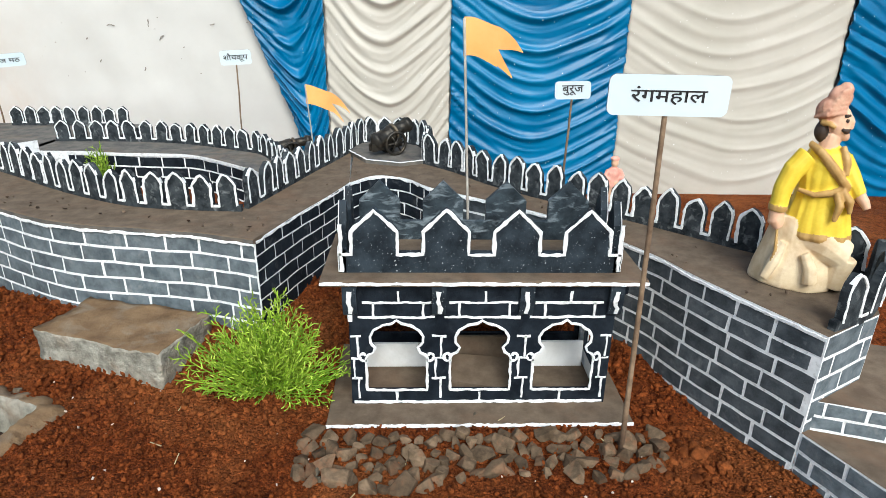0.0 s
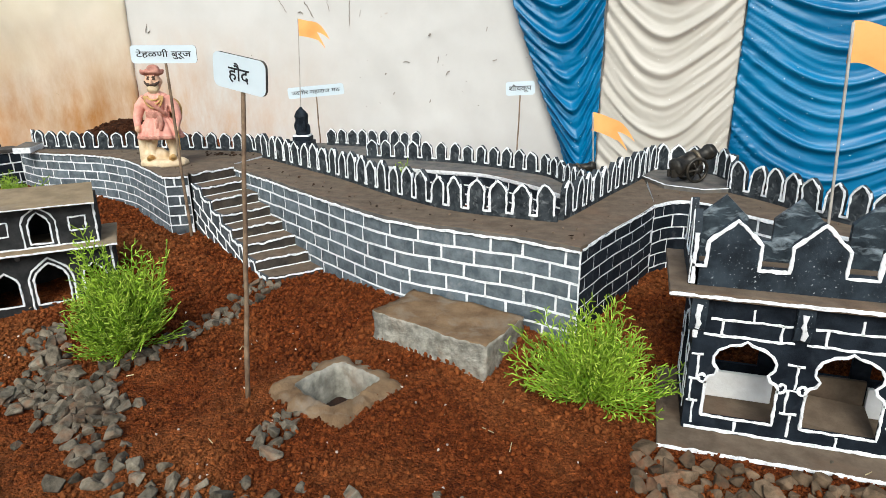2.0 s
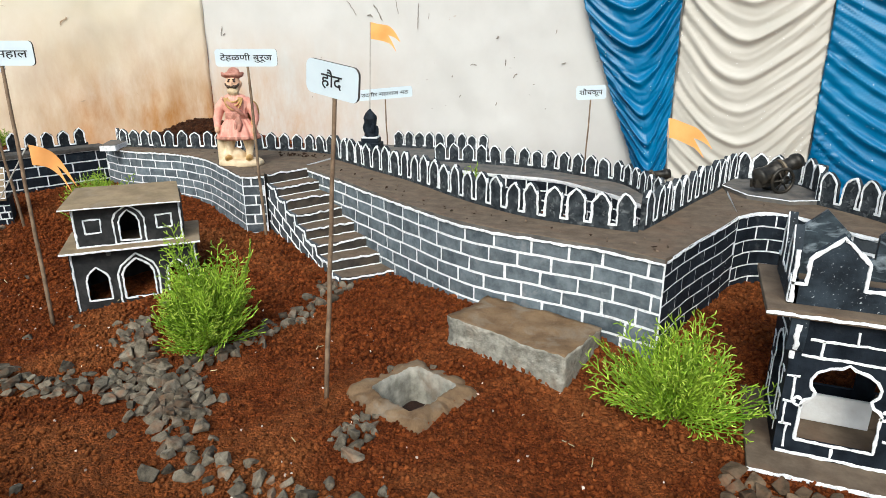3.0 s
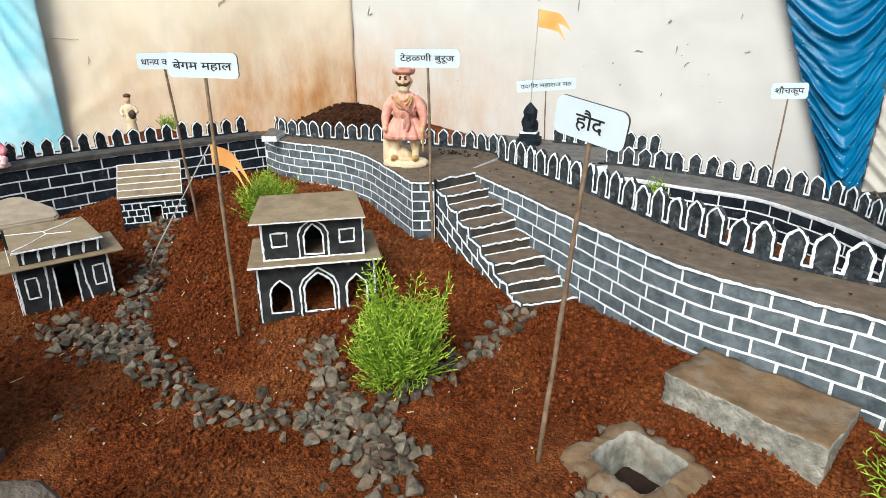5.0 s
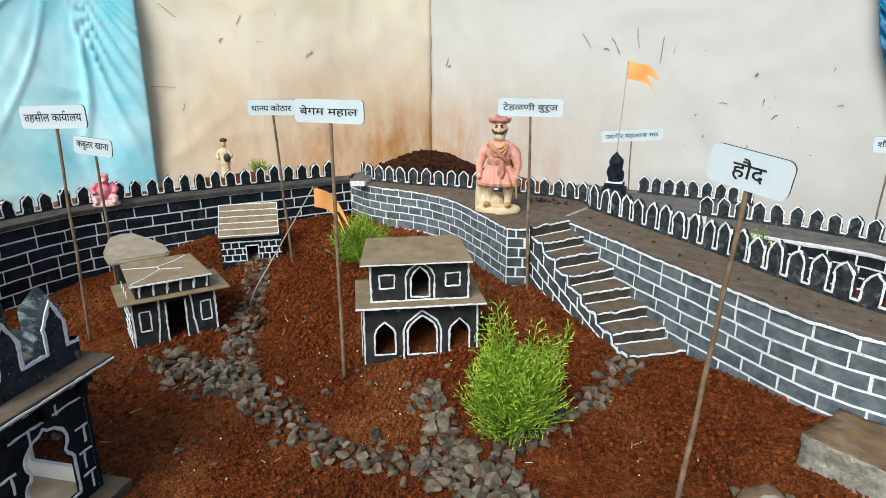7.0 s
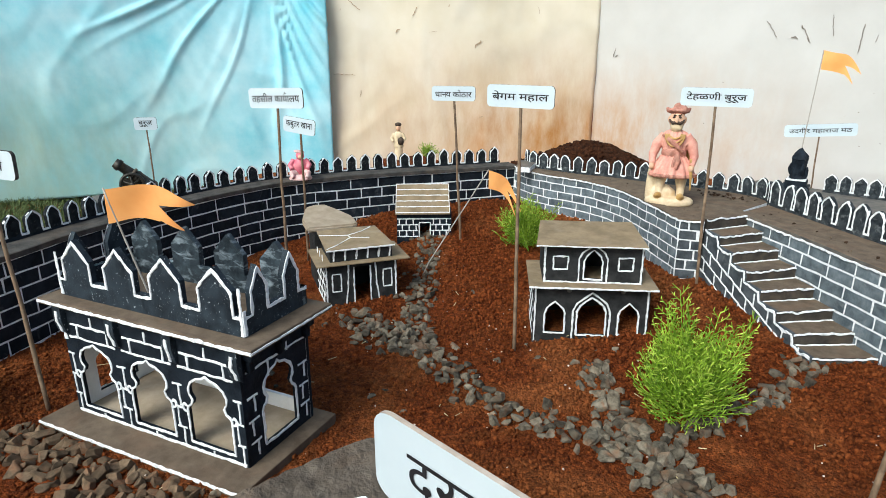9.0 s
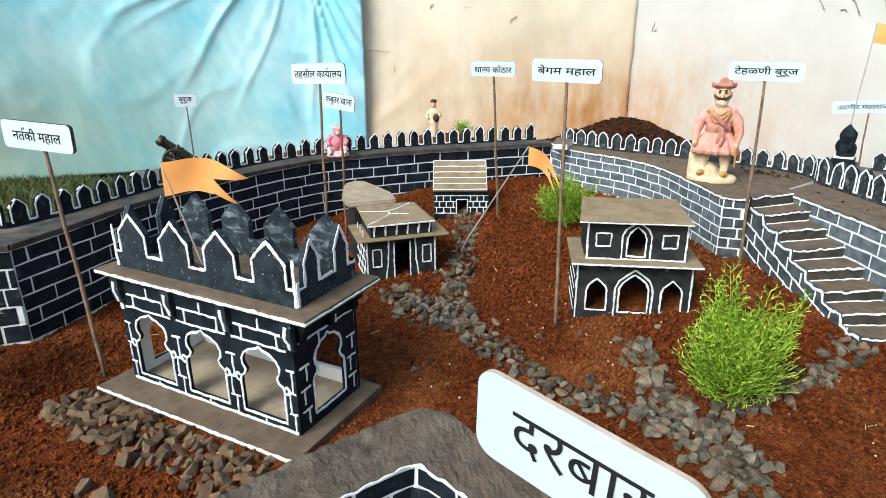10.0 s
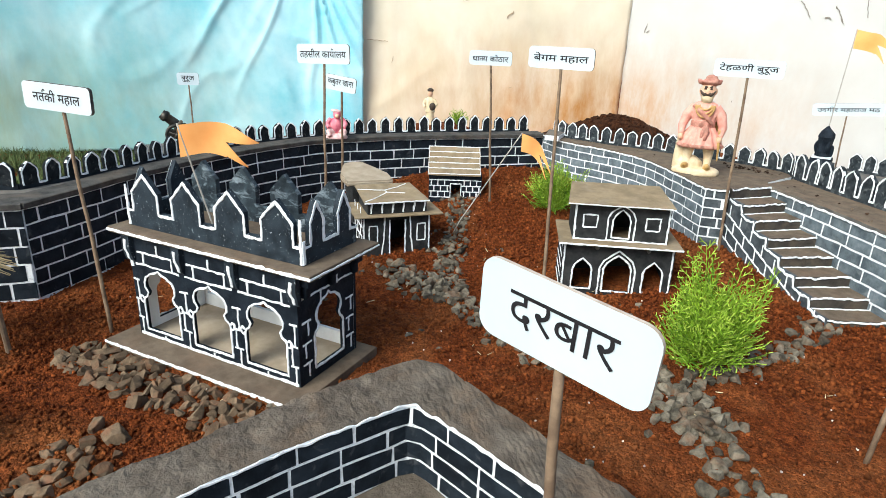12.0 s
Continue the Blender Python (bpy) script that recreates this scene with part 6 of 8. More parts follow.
    for k in range(6):
        z = 0.294 + 0.0075 * k
        tube(bm, [(-0.013 + 0.006 * k, -0.008, z), (0.01 + 0.004 * k, -0.0245 + 0.0016 * k, z + 0.007), (0.042, -0.013, z + 0.013)], [0.003, 0.0045, 0.003], 6, 5)
    for v in bm.verts:
        v.co.x -= 0.075 * max(0.0, v.co.z - 0.09)
        v.co += 0.0008 * noise.noise_vector(v.co * 70) + 0.002 * noise.noise_vector(v.co * 28)
    ob = fused(bm, [YELLOW, CREAMCLAY, SKIN, GOLD, HAIR, surf("faded_coral_clay", (0.46, 0.21, 0.13), (0.66, 0.36, 0.25), 40, 0.6, 0.25, 200, c3=(0.6, 0.42, 0.28), c3_scale=60, c3_amount=0.6)], 0.0019, 1)
    ob.matrix_world = m
    tagged(ob, "half-kneeling clay figurine in yellow tunic and coral turban on a bastion", "figurine")


figure_yellow(pose(0.590, 1.010, TOP - 0.002, 0, 0, -33) @ Matrix.Diagonal((0.79, 0.82, 0.965, 1)))


def figure_small(name_label, m, main, low, prop, h, wide=1.0):
    bm = bmesh.new()
    lathe(bm, [(0.02, 0), (0.022, 0.004), (0.02, 0.02), (0.017, 0.05), (0.018, 0.065)], 16, 1, 0.05, 5)
    lathe(bm, [(0.024, 0.05), (0.019, 0.07), (0.021, 0.092), (0.016, 0.104), (0.007, 0.11)], 18, 0, 0.05, 7, squash=0.8)
    for sx in (-1, 1):
        tube(bm, [(sx * 0.018, 0, 0.1), (sx * 0.03, -0.004, 0.08), (sx * 0.02, -0.018, 0.07)], [0.008, 0.007, 0.005], 8, 0)
    if prop:
        blob(bm, (0.016, -0.024, 0.074), (0.015, 0.008, 0.016), 3)
    blob(bm, (0, -0.002, 0.122), (0.011, 0.012, 0.014), 2)
    blob(bm, (0, 0, 0.135), (0.015, 0.014, 0.008), 3 if prop else 0)
    for v in bm.verts:
        v.co *= h / 0.143
        v.co.x *= wide
        v.co.y *= wide ** 0.6
    ob = fused(bm, [main, low, SKIN, HAIR], 0.0022, 1)
    ob.matrix_world = m
    tagged(ob, name_label, "figurine")


figure_small("tiny clay drummer figurine on a ledge behind the rampart", pose(-3.125, 1.57, TOP - 0.005, 0, 0, 40), CREAMCLAY, CREAMCLAY, True, 0.172, 0.88)


def figure_seated(m):
    """A squat seated lump: folded pale legs, round belly, bent arms and a flat cap."""
    bm = bmesh.new()
    lathe(bm, [(0.05, 0), (0.052, 0.005), (0.046, 0.014), (0.03, 0.02)], 18, 1, 0.05, 5, squash=0.8)
    for sx in (-1, 1):
        tube(bm, [(sx * 0.016, -0.006, 0.032), (sx * 0.038, -0.024, 0.03), (sx * 0.03, -0.036, 0.012)], [0.015, 0.013, 0.009], 10, 1)
        tube(bm, [(sx * 0.024, 0, 0.082), (sx * 0.042, -0.01, 0.062), (sx * 0.034, -0.028, 0.048)], [0.013, 0.012, 0.009], 10, 0)
    blob(bm, (0, 0, 0.056), (0.034, 0.027, 0.036), 0, lumps=0.003)
    blob(bm, (0.004, -0.008, 0.102), (0.019, 0.018, 0.018), 0, lumps=0.002)
    blob(bm, (0.004, -0.026, 0.098), (0.010, 0.009, 0.008), 2, segs=10)
    blob(bm, (0.0, -0.002, 0.118), (0.025, 0.02, 0.007), 1, Euler((0, 0.15, 0)))
    ob = fused(bm, [MAGENTA, surf("pale_pink_clay", (0.6, 0.36, 0.34), (0.78, 0.58, 0.54), 60, 0.6, 0.2, 250, c3=(0.5, 0.12, 0.14), c3_scale=50, c3_amount=0.6), SKIN], 0.0024, 1)
    ob.matrix_world = m
    tagged(ob, "tiny pink clay figurine sitting on the rampart coping", "figurine")


figure_seated(pose(-2.96, 0.965, TOP + 0.004, 0, 0, 60) @ Matrix.Diagonal((0.86, 0.86, 0.92, 1)))
figure_small("tiny orange clay figurine behind the palace", pose(0.40, 1.46, TOP - 0.002, 0, 0, 10), PINK, SKIN, False, 0.11)
bm = bmesh.new()
prism(bm, [(-3.2, 1.50), (-3.0, 1.46), (-2.95, 1.68), (-3.15, 1.75)], -0.1, TOP - 0.005, 0, 0)
tagged(part("earth_bank", bm, SOIL), "bank of earth behind the black rampart", "bank", kind="structure")


# ---- signs ----
def glyphs(text, bold):
    """The flat outline of a word in the built-in font."""
    cu = bpy.data.curves.new("lettering", 'FONT')
    cu.body = text
    cu.resolution_u = 3
    cu.offset = bold
    ob = new("lettering_source", cu)
    bpy.context.view_layer.update()
    me = bpy.data.meshes.new_from_object(ob.evaluated_get(bpy.context.evaluated_depsgraph_get()))
    bpy.data.objects.remove(ob)
    return me


def lettering(text, width, height, parent, m, hooks=(), bold=0.011):
    if "~" in text:
        # the letter before the mark loses its upright and leans on the next one
        head, tail = text.split("~")
        a, b = glyphs(head, bold), glyphs(tail, bold)
        ab = bmesh.new()
        ab.from_mesh(a)
        edge = max(v.co.x for v in ab.verts) - 0.135
        bmesh.ops.bisect_plane(ab, geom=ab.verts[:] + ab.edges[:] + ab.faces[:], plane_co=(edge, 0, 0), plane_no=(1, 0, 0), clear_outer=True)
        shift = edge - min(v.co.x for v in b.vertices) - 0.01
        for v in b.vertices:
            v.co.x += shift
        ab.from_mesh(b)
        ab.to_mesh(a)
        ab.free()
        me = a
    else:
        me = glyphs(text, bold)
    xs = [v.co.x for v in me.vertices]
    ys = [v.co.y for v in me.vertices]
    cx, cy = (min(xs) + max(xs)) / 2, (min(ys) + max(ys)) / 2
    sx, sy = width / (max(xs) - min(xs)), height / (max(ys) - min(ys))
    for v in me.vertices:
        v.co = ((v.co.x - cx) * sx, (v.co.y - cy) * sy, 0)
    if hooks:
        hb = bmesh.new()
        hb.from_mesh(me)
        for q in hooks:
            arc = [((q - 0.5) * width + 0.07 * height * math.cos(a) * 1.6, height * (0.33 + 0.16 * math.sin(a))) for a in (0.3 + 0.35 * k for k in range(10))]
            stroke(hb, arc, lambda u, v, w: (u, v, w), 0.075 * height, 0.0002, 0, 0.0, 1.0)
        hb.to_mesh(me)
        hb.free()
    me.materials.clear()
    me.materials.append(INK)
    out = new("lettering", me)
    out.parent = parent
    out.matrix_parent_inverse = Matrix.Identity(4)
    out.matrix_local = m
    return out


def sign(text, label, centre, w, h, yaw, foot, roll=0.0, thick=0.004, tw=0.72, th=0.5, lean=0.0, stick=0.0042, corner=0.010, off_centre=0.0, hooks=(), bold=0.011, grip=0.1, edge=None):
    """A rounded card on a cane stick. yaw 0 faces -y; foot is where the stick enters the ground."""
    root = thing("sign", label, "sign", Matrix.Translation(foot))
    inv = Matrix.Translation(foot).inverted()
    bm = bmesh.new()
    out = []
    for sx, sz, a0 in ((1, 1, 0), (-1, 1, 90), (-1, -1, 180), (1, -1, 270)):
        for k in range(6):
            a = radians(a0 + 18 * k)
            out.append((sx * (w / 2 - corner) + corner * math.cos(a), sz * (h / 2 - corner) + corner * math.sin(a)))
    f = [bm.verts.new((x, -thick / 2, z)) for x, z in out]
    b = [bm.verts.new((x, thick / 2, z)) for x, z in out]
    bm.faces.new(f[::-1])
    bm.faces.new(b)
    for k in range(len(out)):
        q = bm.faces.new((f[k], b[k], b[(k + 1) % len(out)], f[(k + 1) % len(out)]))
        q.material_index = 1
    bmesh.ops.recalc_face_normals(bm, faces=bm.faces[:])
    board = part("board", bm, [BOARD, edge or BOARDEDGE], root)
    bmtx = Matrix.Translation(centre) @ Matrix.Rotation(radians(yaw), 4, 'Z') @ Matrix.Rotation(radians(lean), 4, 'X') @ Matrix.Rotation(radians(roll), 4, 'Y')
    board.matrix_local = inv @ bmtx
    if text:
        lettering(text, w * tw, h * th, board, Matrix.Translation((off_centre * w, -thick / 2 - 0.0006, 0.0)) @ Matrix.Rotation(radians(90), 4, 'X'), hooks, bold)
    top = bmtx @ Vector((0, thick / 2 + stick * 0.8, -h * grip))
    foot_v = Vector(foot)
    d = top - foot_v
    side = d.orthogonal().normalized()
    bm = bmesh.new()
    pts = [foot_v + d * t + side * 0.004 * noise.noise(Vector((t * 5, foot[0] * 7, foot[1]))) * math.sin(math.pi * t) for t in [k / 14 for k in range(15)]]
    pts = [p - foot_v for p in pts]
    pts[0].z -= 0.02
    tube(bm, pts, [stick * (1.15 - 0.25 * k / 14) * (1 + 0.1 * noise.noise(Vector((k * 1.7, foot[0], 2)))) for k in range(15)], 8)
    part("stick", bm, BAMBOO, root, "thin brown cane stick", smooth=True)
    return root


sign("रंगमहाल", "white card sign on a cane stick before the palace", (0.272, 0.874, 0.583), 0.160, 0.054, -4, (0.280, 0.868, -0.005), thick=0.003, tw=0.63, th=0.44)
sign("हौद", "white rounded card sign beside the tank", (-0.925, 0.900, 0.590), 0.119, 0.057, -12.7, (-0.960, 0.868, 0.0), roll=9, lean=3, thick=0.005, tw=0.40, th=0.58, corner=0.013)
sign("बेगम महाल", "white card sign before the pavilion", (-1.794, 0.929, 0.631), 0.176, 0.052, 15, (-1.750, 0.893, 0.0), tw=0.84, th=0.46)
sign("टेहळणी बुरूज", "white card sign at the foot of the bastion", (-1.620, 1.539, 0.611), 0.185, 0.05, 21, (-1.602, 1.53, 0.05), tw=0.84, th=0.55)
sign("उदगीर महाराज मठ", "pale card sign beside the shrine", (-1.650, 2.473, 0.444), 0.241, 0.047, 22, (-1.645, 2.475, 0.1), roll=-4.7, tw=0.86, th=0.5, stick=0.003)
sign("शौचकूप", "white card sign behind the courtyard", (-0.775, 2.58, 0.462), 0.117, 0.055, 10, (-0.785, 2.58, -0.15), roll=-3, tw=0.78, th=0.6, stick=0.0032)
sign("बुरूज", "white card sign behind the back rampart", (0.392, 1.906, 0.446), 0.104, 0.052, -10, (0.385, 1.91, 0.05), roll=-3, tw=0.6, th=0.56, stick=0.0036)
sign("धान~य कोठार", "white card sign beside the granary", (-2.372, 1.238, 0.597), 0.149, 0.048, 35, (-2.362, 1.268, 0.07), tw=0.84, th=0.5)
sign("तहसील कायालय", "white card sign behind the small house", (-2.445, 0.632, 0.606), 0.195, 0.056, 22, (-2.455, 0.628, 0.0), roll=-2, tw=0.88, th=0.52, hooks=(0.71,))
sign("कबुतर खाना", "white card sign near the black rampart", (-2.647, 0.807, 0.499), 0.124, 0.051, 25, (-2.70, 0.835, 0.03), roll=6, tw=0.84, th=0.5)
sign("नतकी महाल", "white card sign with dark edge beside the turned palace", (-2.300, -0.080, 0.524), 0.186, 0.057, 32, (-2.220, -0.062, 0.0), roll=2, thick=0.008, tw=0.7, th=0.52, hooks=(0.245,))
sign("बुरूज", "small white card sign by the raised cannon", (-3.59, 0.60, 0.442), 0.09, 0.052, 60, (-3.585, 0.60, 0.1), tw=0.6, th=0.5, stick=0.0032)
sign("दरबार", "white rounded card sign over the hall wall", (-0.967, -0.011, 0.516), 0.130, 0.062, 8.7, (-0.955, -0.008, 0.02), roll=6.3, lean=6, thick=0.003, tw=0.62, th=0.43, corner=0.013, bold=0.0, grip=0.4, edge=CARDRAW)


# ---- flags ----
def flag(label, foot, top, length, height, yaw, droop=0.35, seed=1, stick=0.0025, leaning=None):
    root = thing("flag", label, "flag", Matrix.Translation(foot))
    f, t = Vector(foot), Vector(top)
    bm = bmesh.new()
    pts = [(t - f) * (k / 8) for k in range(9)]
    pts[0] = pts[0] - Vector((0, 0, 0.015))
    tube(bm, pts, stick, 7)
    part("stick", bm, PALESTICK, root, "thin pale stick", smooth=True)
    bm = bmesh.new()
    d = Vector((math.cos(radians(yaw)), math.sin(radians(yaw)), 0))
    nrm = Vector((-d.y, d.x, 0))
    L, H = length, height

    def put(a, b):
        """a along the fly, b down the hoist."""
        x = a * L
        z = -b * H - droop * L * (0.15 * a + 0.85 * a * a) + 0.05 * H * math.sin(a * 7 + seed)
        return t - f + d * x + Vector((0, 0, z)) + nrm * 0.010 * math.sin(a * 6.5 + seed + b * 1.5) * a

    def sheet(top, bot, n, m=6):
        g = []
        for i in range(n + 1):
            u = i / n
            pa, pb = top(u), bot(u)
            g.append([put(pa[0] + (pb[0] - pa[0]) * j / m, pa[1] + (pb[1] - pa[1]) * j / m) for j in range(m + 1)])
        for o in (0.0004, -0.0004):
            vv = [[bm.verts.new(p + nrm * o) for p in col] for col in g]
            for i in range(n):
                for j in range(m):
                    q = (vv[i][j], vv[i + 1][j], vv[i + 1][j + 1], vv[i][j + 1])
                    bm.faces.new(q if o > 0 else q[::-1])

    # body, then the two tails
    sheet(lambda u: (0.58 * u, -0.05 * u), lambda u: (0.58 * u, 1.0 - 0.06 * math.sin(u * 3)), 12)
    sheet(lambda u: (0.58 + 0.42 * u, -0.05 + 0.42 * u ** 1.6), lambda u: (0.58 + 0.42 * u, 0.52 - 0.13 * u + 0.0 * u), 9)
    sheet(lambda u: (0.58 + 0.26 * u, 0.52 + 0.62 * u), lambda u: (0.58 + 0.26 * u, 0.95 + 0.24 * u), 8)
    bmesh.ops.remove_doubles(bm, verts=bm.verts[:], dist=1e-5)
    part("pennant", bm, ORANGE, root, "orange swallow-tailed paper pennant", smooth=True)
    return root


flag("orange paper flag on the palace roof", (0.036, 1.175, 0.272), (0.019, 1.2, 0.664), 0.106, 0.066, -6, 0.32, 1)
flag("orange paper flag behind the side rampart", (-0.44, 2.25, 0.2), (-0.455, 2.25, 0.405), 0.15, 0.066, 8, 0.5, 2)
flag("orange paper flag on the shrine", (-1.664, 2.355, COURT + 0.125), (-1.648, 2.36, 0.735), 0.125, 0.066, 16, 0.42, 3, stick=0.002)
flag("orange paper flag on a leaning stick behind the pavilion", (-2.286, 1.02, 0.03), (-2.16, 1.20, 0.375), 0.105, 0.06, 48, 1.05, 4, stick=0.002)
flag("orange paper flag on the turned palace roof", (-1.955, 0.112, 0.27), (-1.976, 0.062, 0.505), 0.148, 0.062, 62, 0.08, 5, stick=0.0019)


# ---- straw hut ----
root = thing("straw_hut", "small straw-thatched hut on cane posts, frayed", "hut", pose(-2.30, -0.36, 0.0))
rnd = random.Random(5)
bm = bmesh.new()
for k in range(420):
    a = rnd.uniform(0, 2 * math.pi)
    r0, r1 = rnd.uniform(0.0, 0.06), rnd.uniform(0.10, 0.155)
    z0, z1 = 0.245 - r0 * 0.35 + rnd.uniform(0, 0.012), 0.225 - r1 * 0.28 + rnd.uniform(-0.012, 0.012)
    b = a + rnd.uniform(-0.5, 0.5)
    tube(bm, [(r0 * math.cos(a), r0 * math.sin(a), z0), (r1 * math.cos(b), r1 * math.sin(b), z1)], [0.0018, 0.0011], 3)
part("thatch", bm, STRAW, root, "frayed yellow straw thatch")
for x, y in ((0.07, 0.10), (-0.08, 0.09), (0.08, -0.09), (-0.08, -0.08)):
    bm = bmesh.new()
    tube(bm, [(x, y, -0.02), (x * 0.92, y * 0.95, 0.2)], 0.006, 8)
    part("post", bm, BAMBOO, root)


# ---- plants ----
def frond(quads, rnd, p0, d, length, lift, fine):
    """A flat feathery spray: an axis with alternate side twigs in one plane, each set with short forked needles."""
    n = max(5, int(length / fine))
    p = Vector(p0)
    d = Vector(d).normalized()
    face = d.cross(Vector((rnd.uniform(-1, 1), rnd.uniform(-1, 1), rnd.uniform(-0.3, 0.3)))).normalized()
    flank = rnd.choice((-1, 1))
    for i in range(n):
        t = (i + 1) / n
        d = (d + Vector((0, 0, lift * 0.05)) + Vector((rnd.uniform(-1, 1), rnd.uniform(-1, 1), rnd.uniform(-1, 1))) * 0.06).normalized()
        q = p + d * (length / n)
        quads.append((p.copy(), q.copy(), 0.0018 * (1.1 - 0.4 * t), t * 0.7))
        flank = -flank
        s = (d.cross(face) * flank + face * rnd.uniform(-0.35, 0.35)).normalized()
        reach = length * 0.33 * (1.08 - t) ** 0.75 * rnd.uniform(0.75, 1.15) + 0.008
        e = (d * 0.75 + s * 0.8).normalized()
        m = max(2, int(reach / 0.0075))
        a = q.copy()
        for j in range(m):
            u = (j + 1) / m
            e = (e + d * 0.10 + Vector((0, 0, 0.05 * lift)) + Vector((rnd.uniform(-1, 1), rnd.uniform(-1, 1), rnd.uniform(-1, 1))) * 0.08).normalized()
            b = a + e * (reach / m)
            quads.append((a.copy(), b.copy(), 0.0015 * (1.1 - 0.3 * u), max(t * 0.8, u * 0.75)))
            if j < m - 1 or rnd.random() < 0.6:
                k = 1 if j % 2 else -1
                w = e.cross(face)
                tip = b + (e * 0.85 + w * k * 0.75).normalized() * rnd.uniform(0.007, 0.013) * (1.15 - 0.5 * u)
                quads.append((b.copy(), tip, 0.00135, min(1.0, 0.35 + 0.5 * u + 0.25 * t)))
            a = b
        p = q


def bush(label, base, sprays, seed, fine=0.0115, start=0.1):
    """sprays: tip vectors of the main plumes; each carries side plumes."""
    rnd = random.Random(seed)
    root = thing("bush", label, "bush", Matrix.Translation(base))
    quads = []
    stems = bmesh.new()
    for v in sprays:
        v = Vector(v)
        length = v.length
        d = v.normalized()
        first = d * length * start
        tube(stems, [(0, 0, -0.015), tuple(first * 0.6), tuple(first)], [0.003, 0.0024, 0.0014], 5)
        frond(quads, rnd, first, d, length * (1 - start), 0.5, fine)
        p = d * length * rnd.uniform(0.15, 0.5)
        dd = (d + Vector((rnd.uniform(-1, 1), rnd.uniform(-1, 1), rnd.uniform(-0.1, 0.6))) * 0.55).normalized()
        frond(quads, rnd, p, dd, length * rnd.uniform(0.35, 0.5), 0.6, fine)
    part("stem", stems, TWIG, root)
    vs, fs, mats = [], [], []
    for a, b, w, t in quads:
        d = b - a
        if d.length < 1e-9:
            continue
        o = d.orthogonal().normalized()
        q = d.normalized().cross(o)
        b = b + d.normalized() * 0.0012
        i = len(vs)
        turn = rnd.uniform(0, 2.1)
        for p, r in ((a, w), (b, w * 0.72)):
            vs += [p + (o * math.cos(turn + k * 2.094) + q * math.sin(turn + k * 2.094)) * r for k in range(3)]
        fs += [(i, i + 1, i + 4, i + 3), (i + 1, i + 2, i + 5, i + 4), (i + 2, i, i + 3, i + 5), (i + 3, i + 4, i + 5)]
        mats += [1 if rnd.random() < 0.02 + 0.6 * t * t * t else 0] * 4
    me = bpy.data.meshes.new("foliage")
    me.from_pydata([tuple(v) for v in vs], [], fs)
    me.materials.append(LEAF)
    me.materials.append(LEAFDRY)
    me.polygons.foreach_set("material_index", mats)
    ob = new("foliage", me)
    ob.parent = root
    return root


def fan(rnd, n, width, height, depth, lift=0.25):
    """Tips spread over a low dome."""
    out = []
    for k in range(n):
        a = 2.399 * k + rnd.uniform(-0.25, 0.25)
        r = math.sqrt((k + 0.5) / n)
        out.append(Vector((math.cos(a) * width * r, math.sin(a) * depth * r, height * (lift + (1 - lift) * math.sqrt(max(0.0, 1 - r * r))) * rnd.uniform(0.82, 1.05))))
    return out


rb = random.Random(11)
bush("bright green feathery conifer seedling beside the palace", (-0.335, 1.03, 0.0),
     fan(rb, 44, 0.135, 0.17, 0.10, 0.2) + [(0.165, 0.01, 0.058), (0.15, -0.03, 0.035), (-0.15, -0.01, 0.125), (-0.165, -0.02, 0.075), (0.045, 0.01, 0.205), (0.015, 0.0, 0.205), (-0.045, 0.01, 0.17), (-0.12, -0.04, 0.03), (0.12, -0.05, 0.02), (0.085, 0.0, 0.14), (-0.10, 0.02, 0.16)], 21)
bush("bright green feathery conifer seedling ringed by stones", (-1.315, 0.945, 0.0),
     fan(rb, 72, 0.13, 0.2, 0.12, 0.1) + [(-0.05, -0.035, 0.285), (-0.045, -0.025, 0.24), (0.118, 0.07, 0.215), (0.105, 0.06, 0.20), (0.03, 0.02, 0.24), (0.045, 0.03, 0.235), (-0.01, 0.0, 0.235), (-0.10, -0.06, 0.06), (-0.09, -0.055, 0.03), (0.07, -0.09, 0.05), (-0.02, -0.11, 0.04), (0.06, -0.07, 0.12), (-0.05, -0.09, 0.13)], 22)
bush("green conifer seedling behind the pavilion", (-2.17, 1.40, 0.065), fan(rb, 42, 0.115, 0.19, 0.115, 0.2) + [(0.1, 0.07, 0.16)], 23)
bush("green conifer seedling near the straw hut", (-1.93, -0.43, 0.0), fan(rb, 20, 0.10, 0.19, 0.1), 24)
bush("small leafy sprig in the courtyard", (-1.05, 1.96, 0.11), fan(rb, 10, 0.045, 0.15, 0.045), 25)
bush("small green weed behind the black rampart", (-3.06, 1.69, TOP - 0.006), fan(rb, 12, 0.06, 0.075, 0.05), 26, fine=0.009)


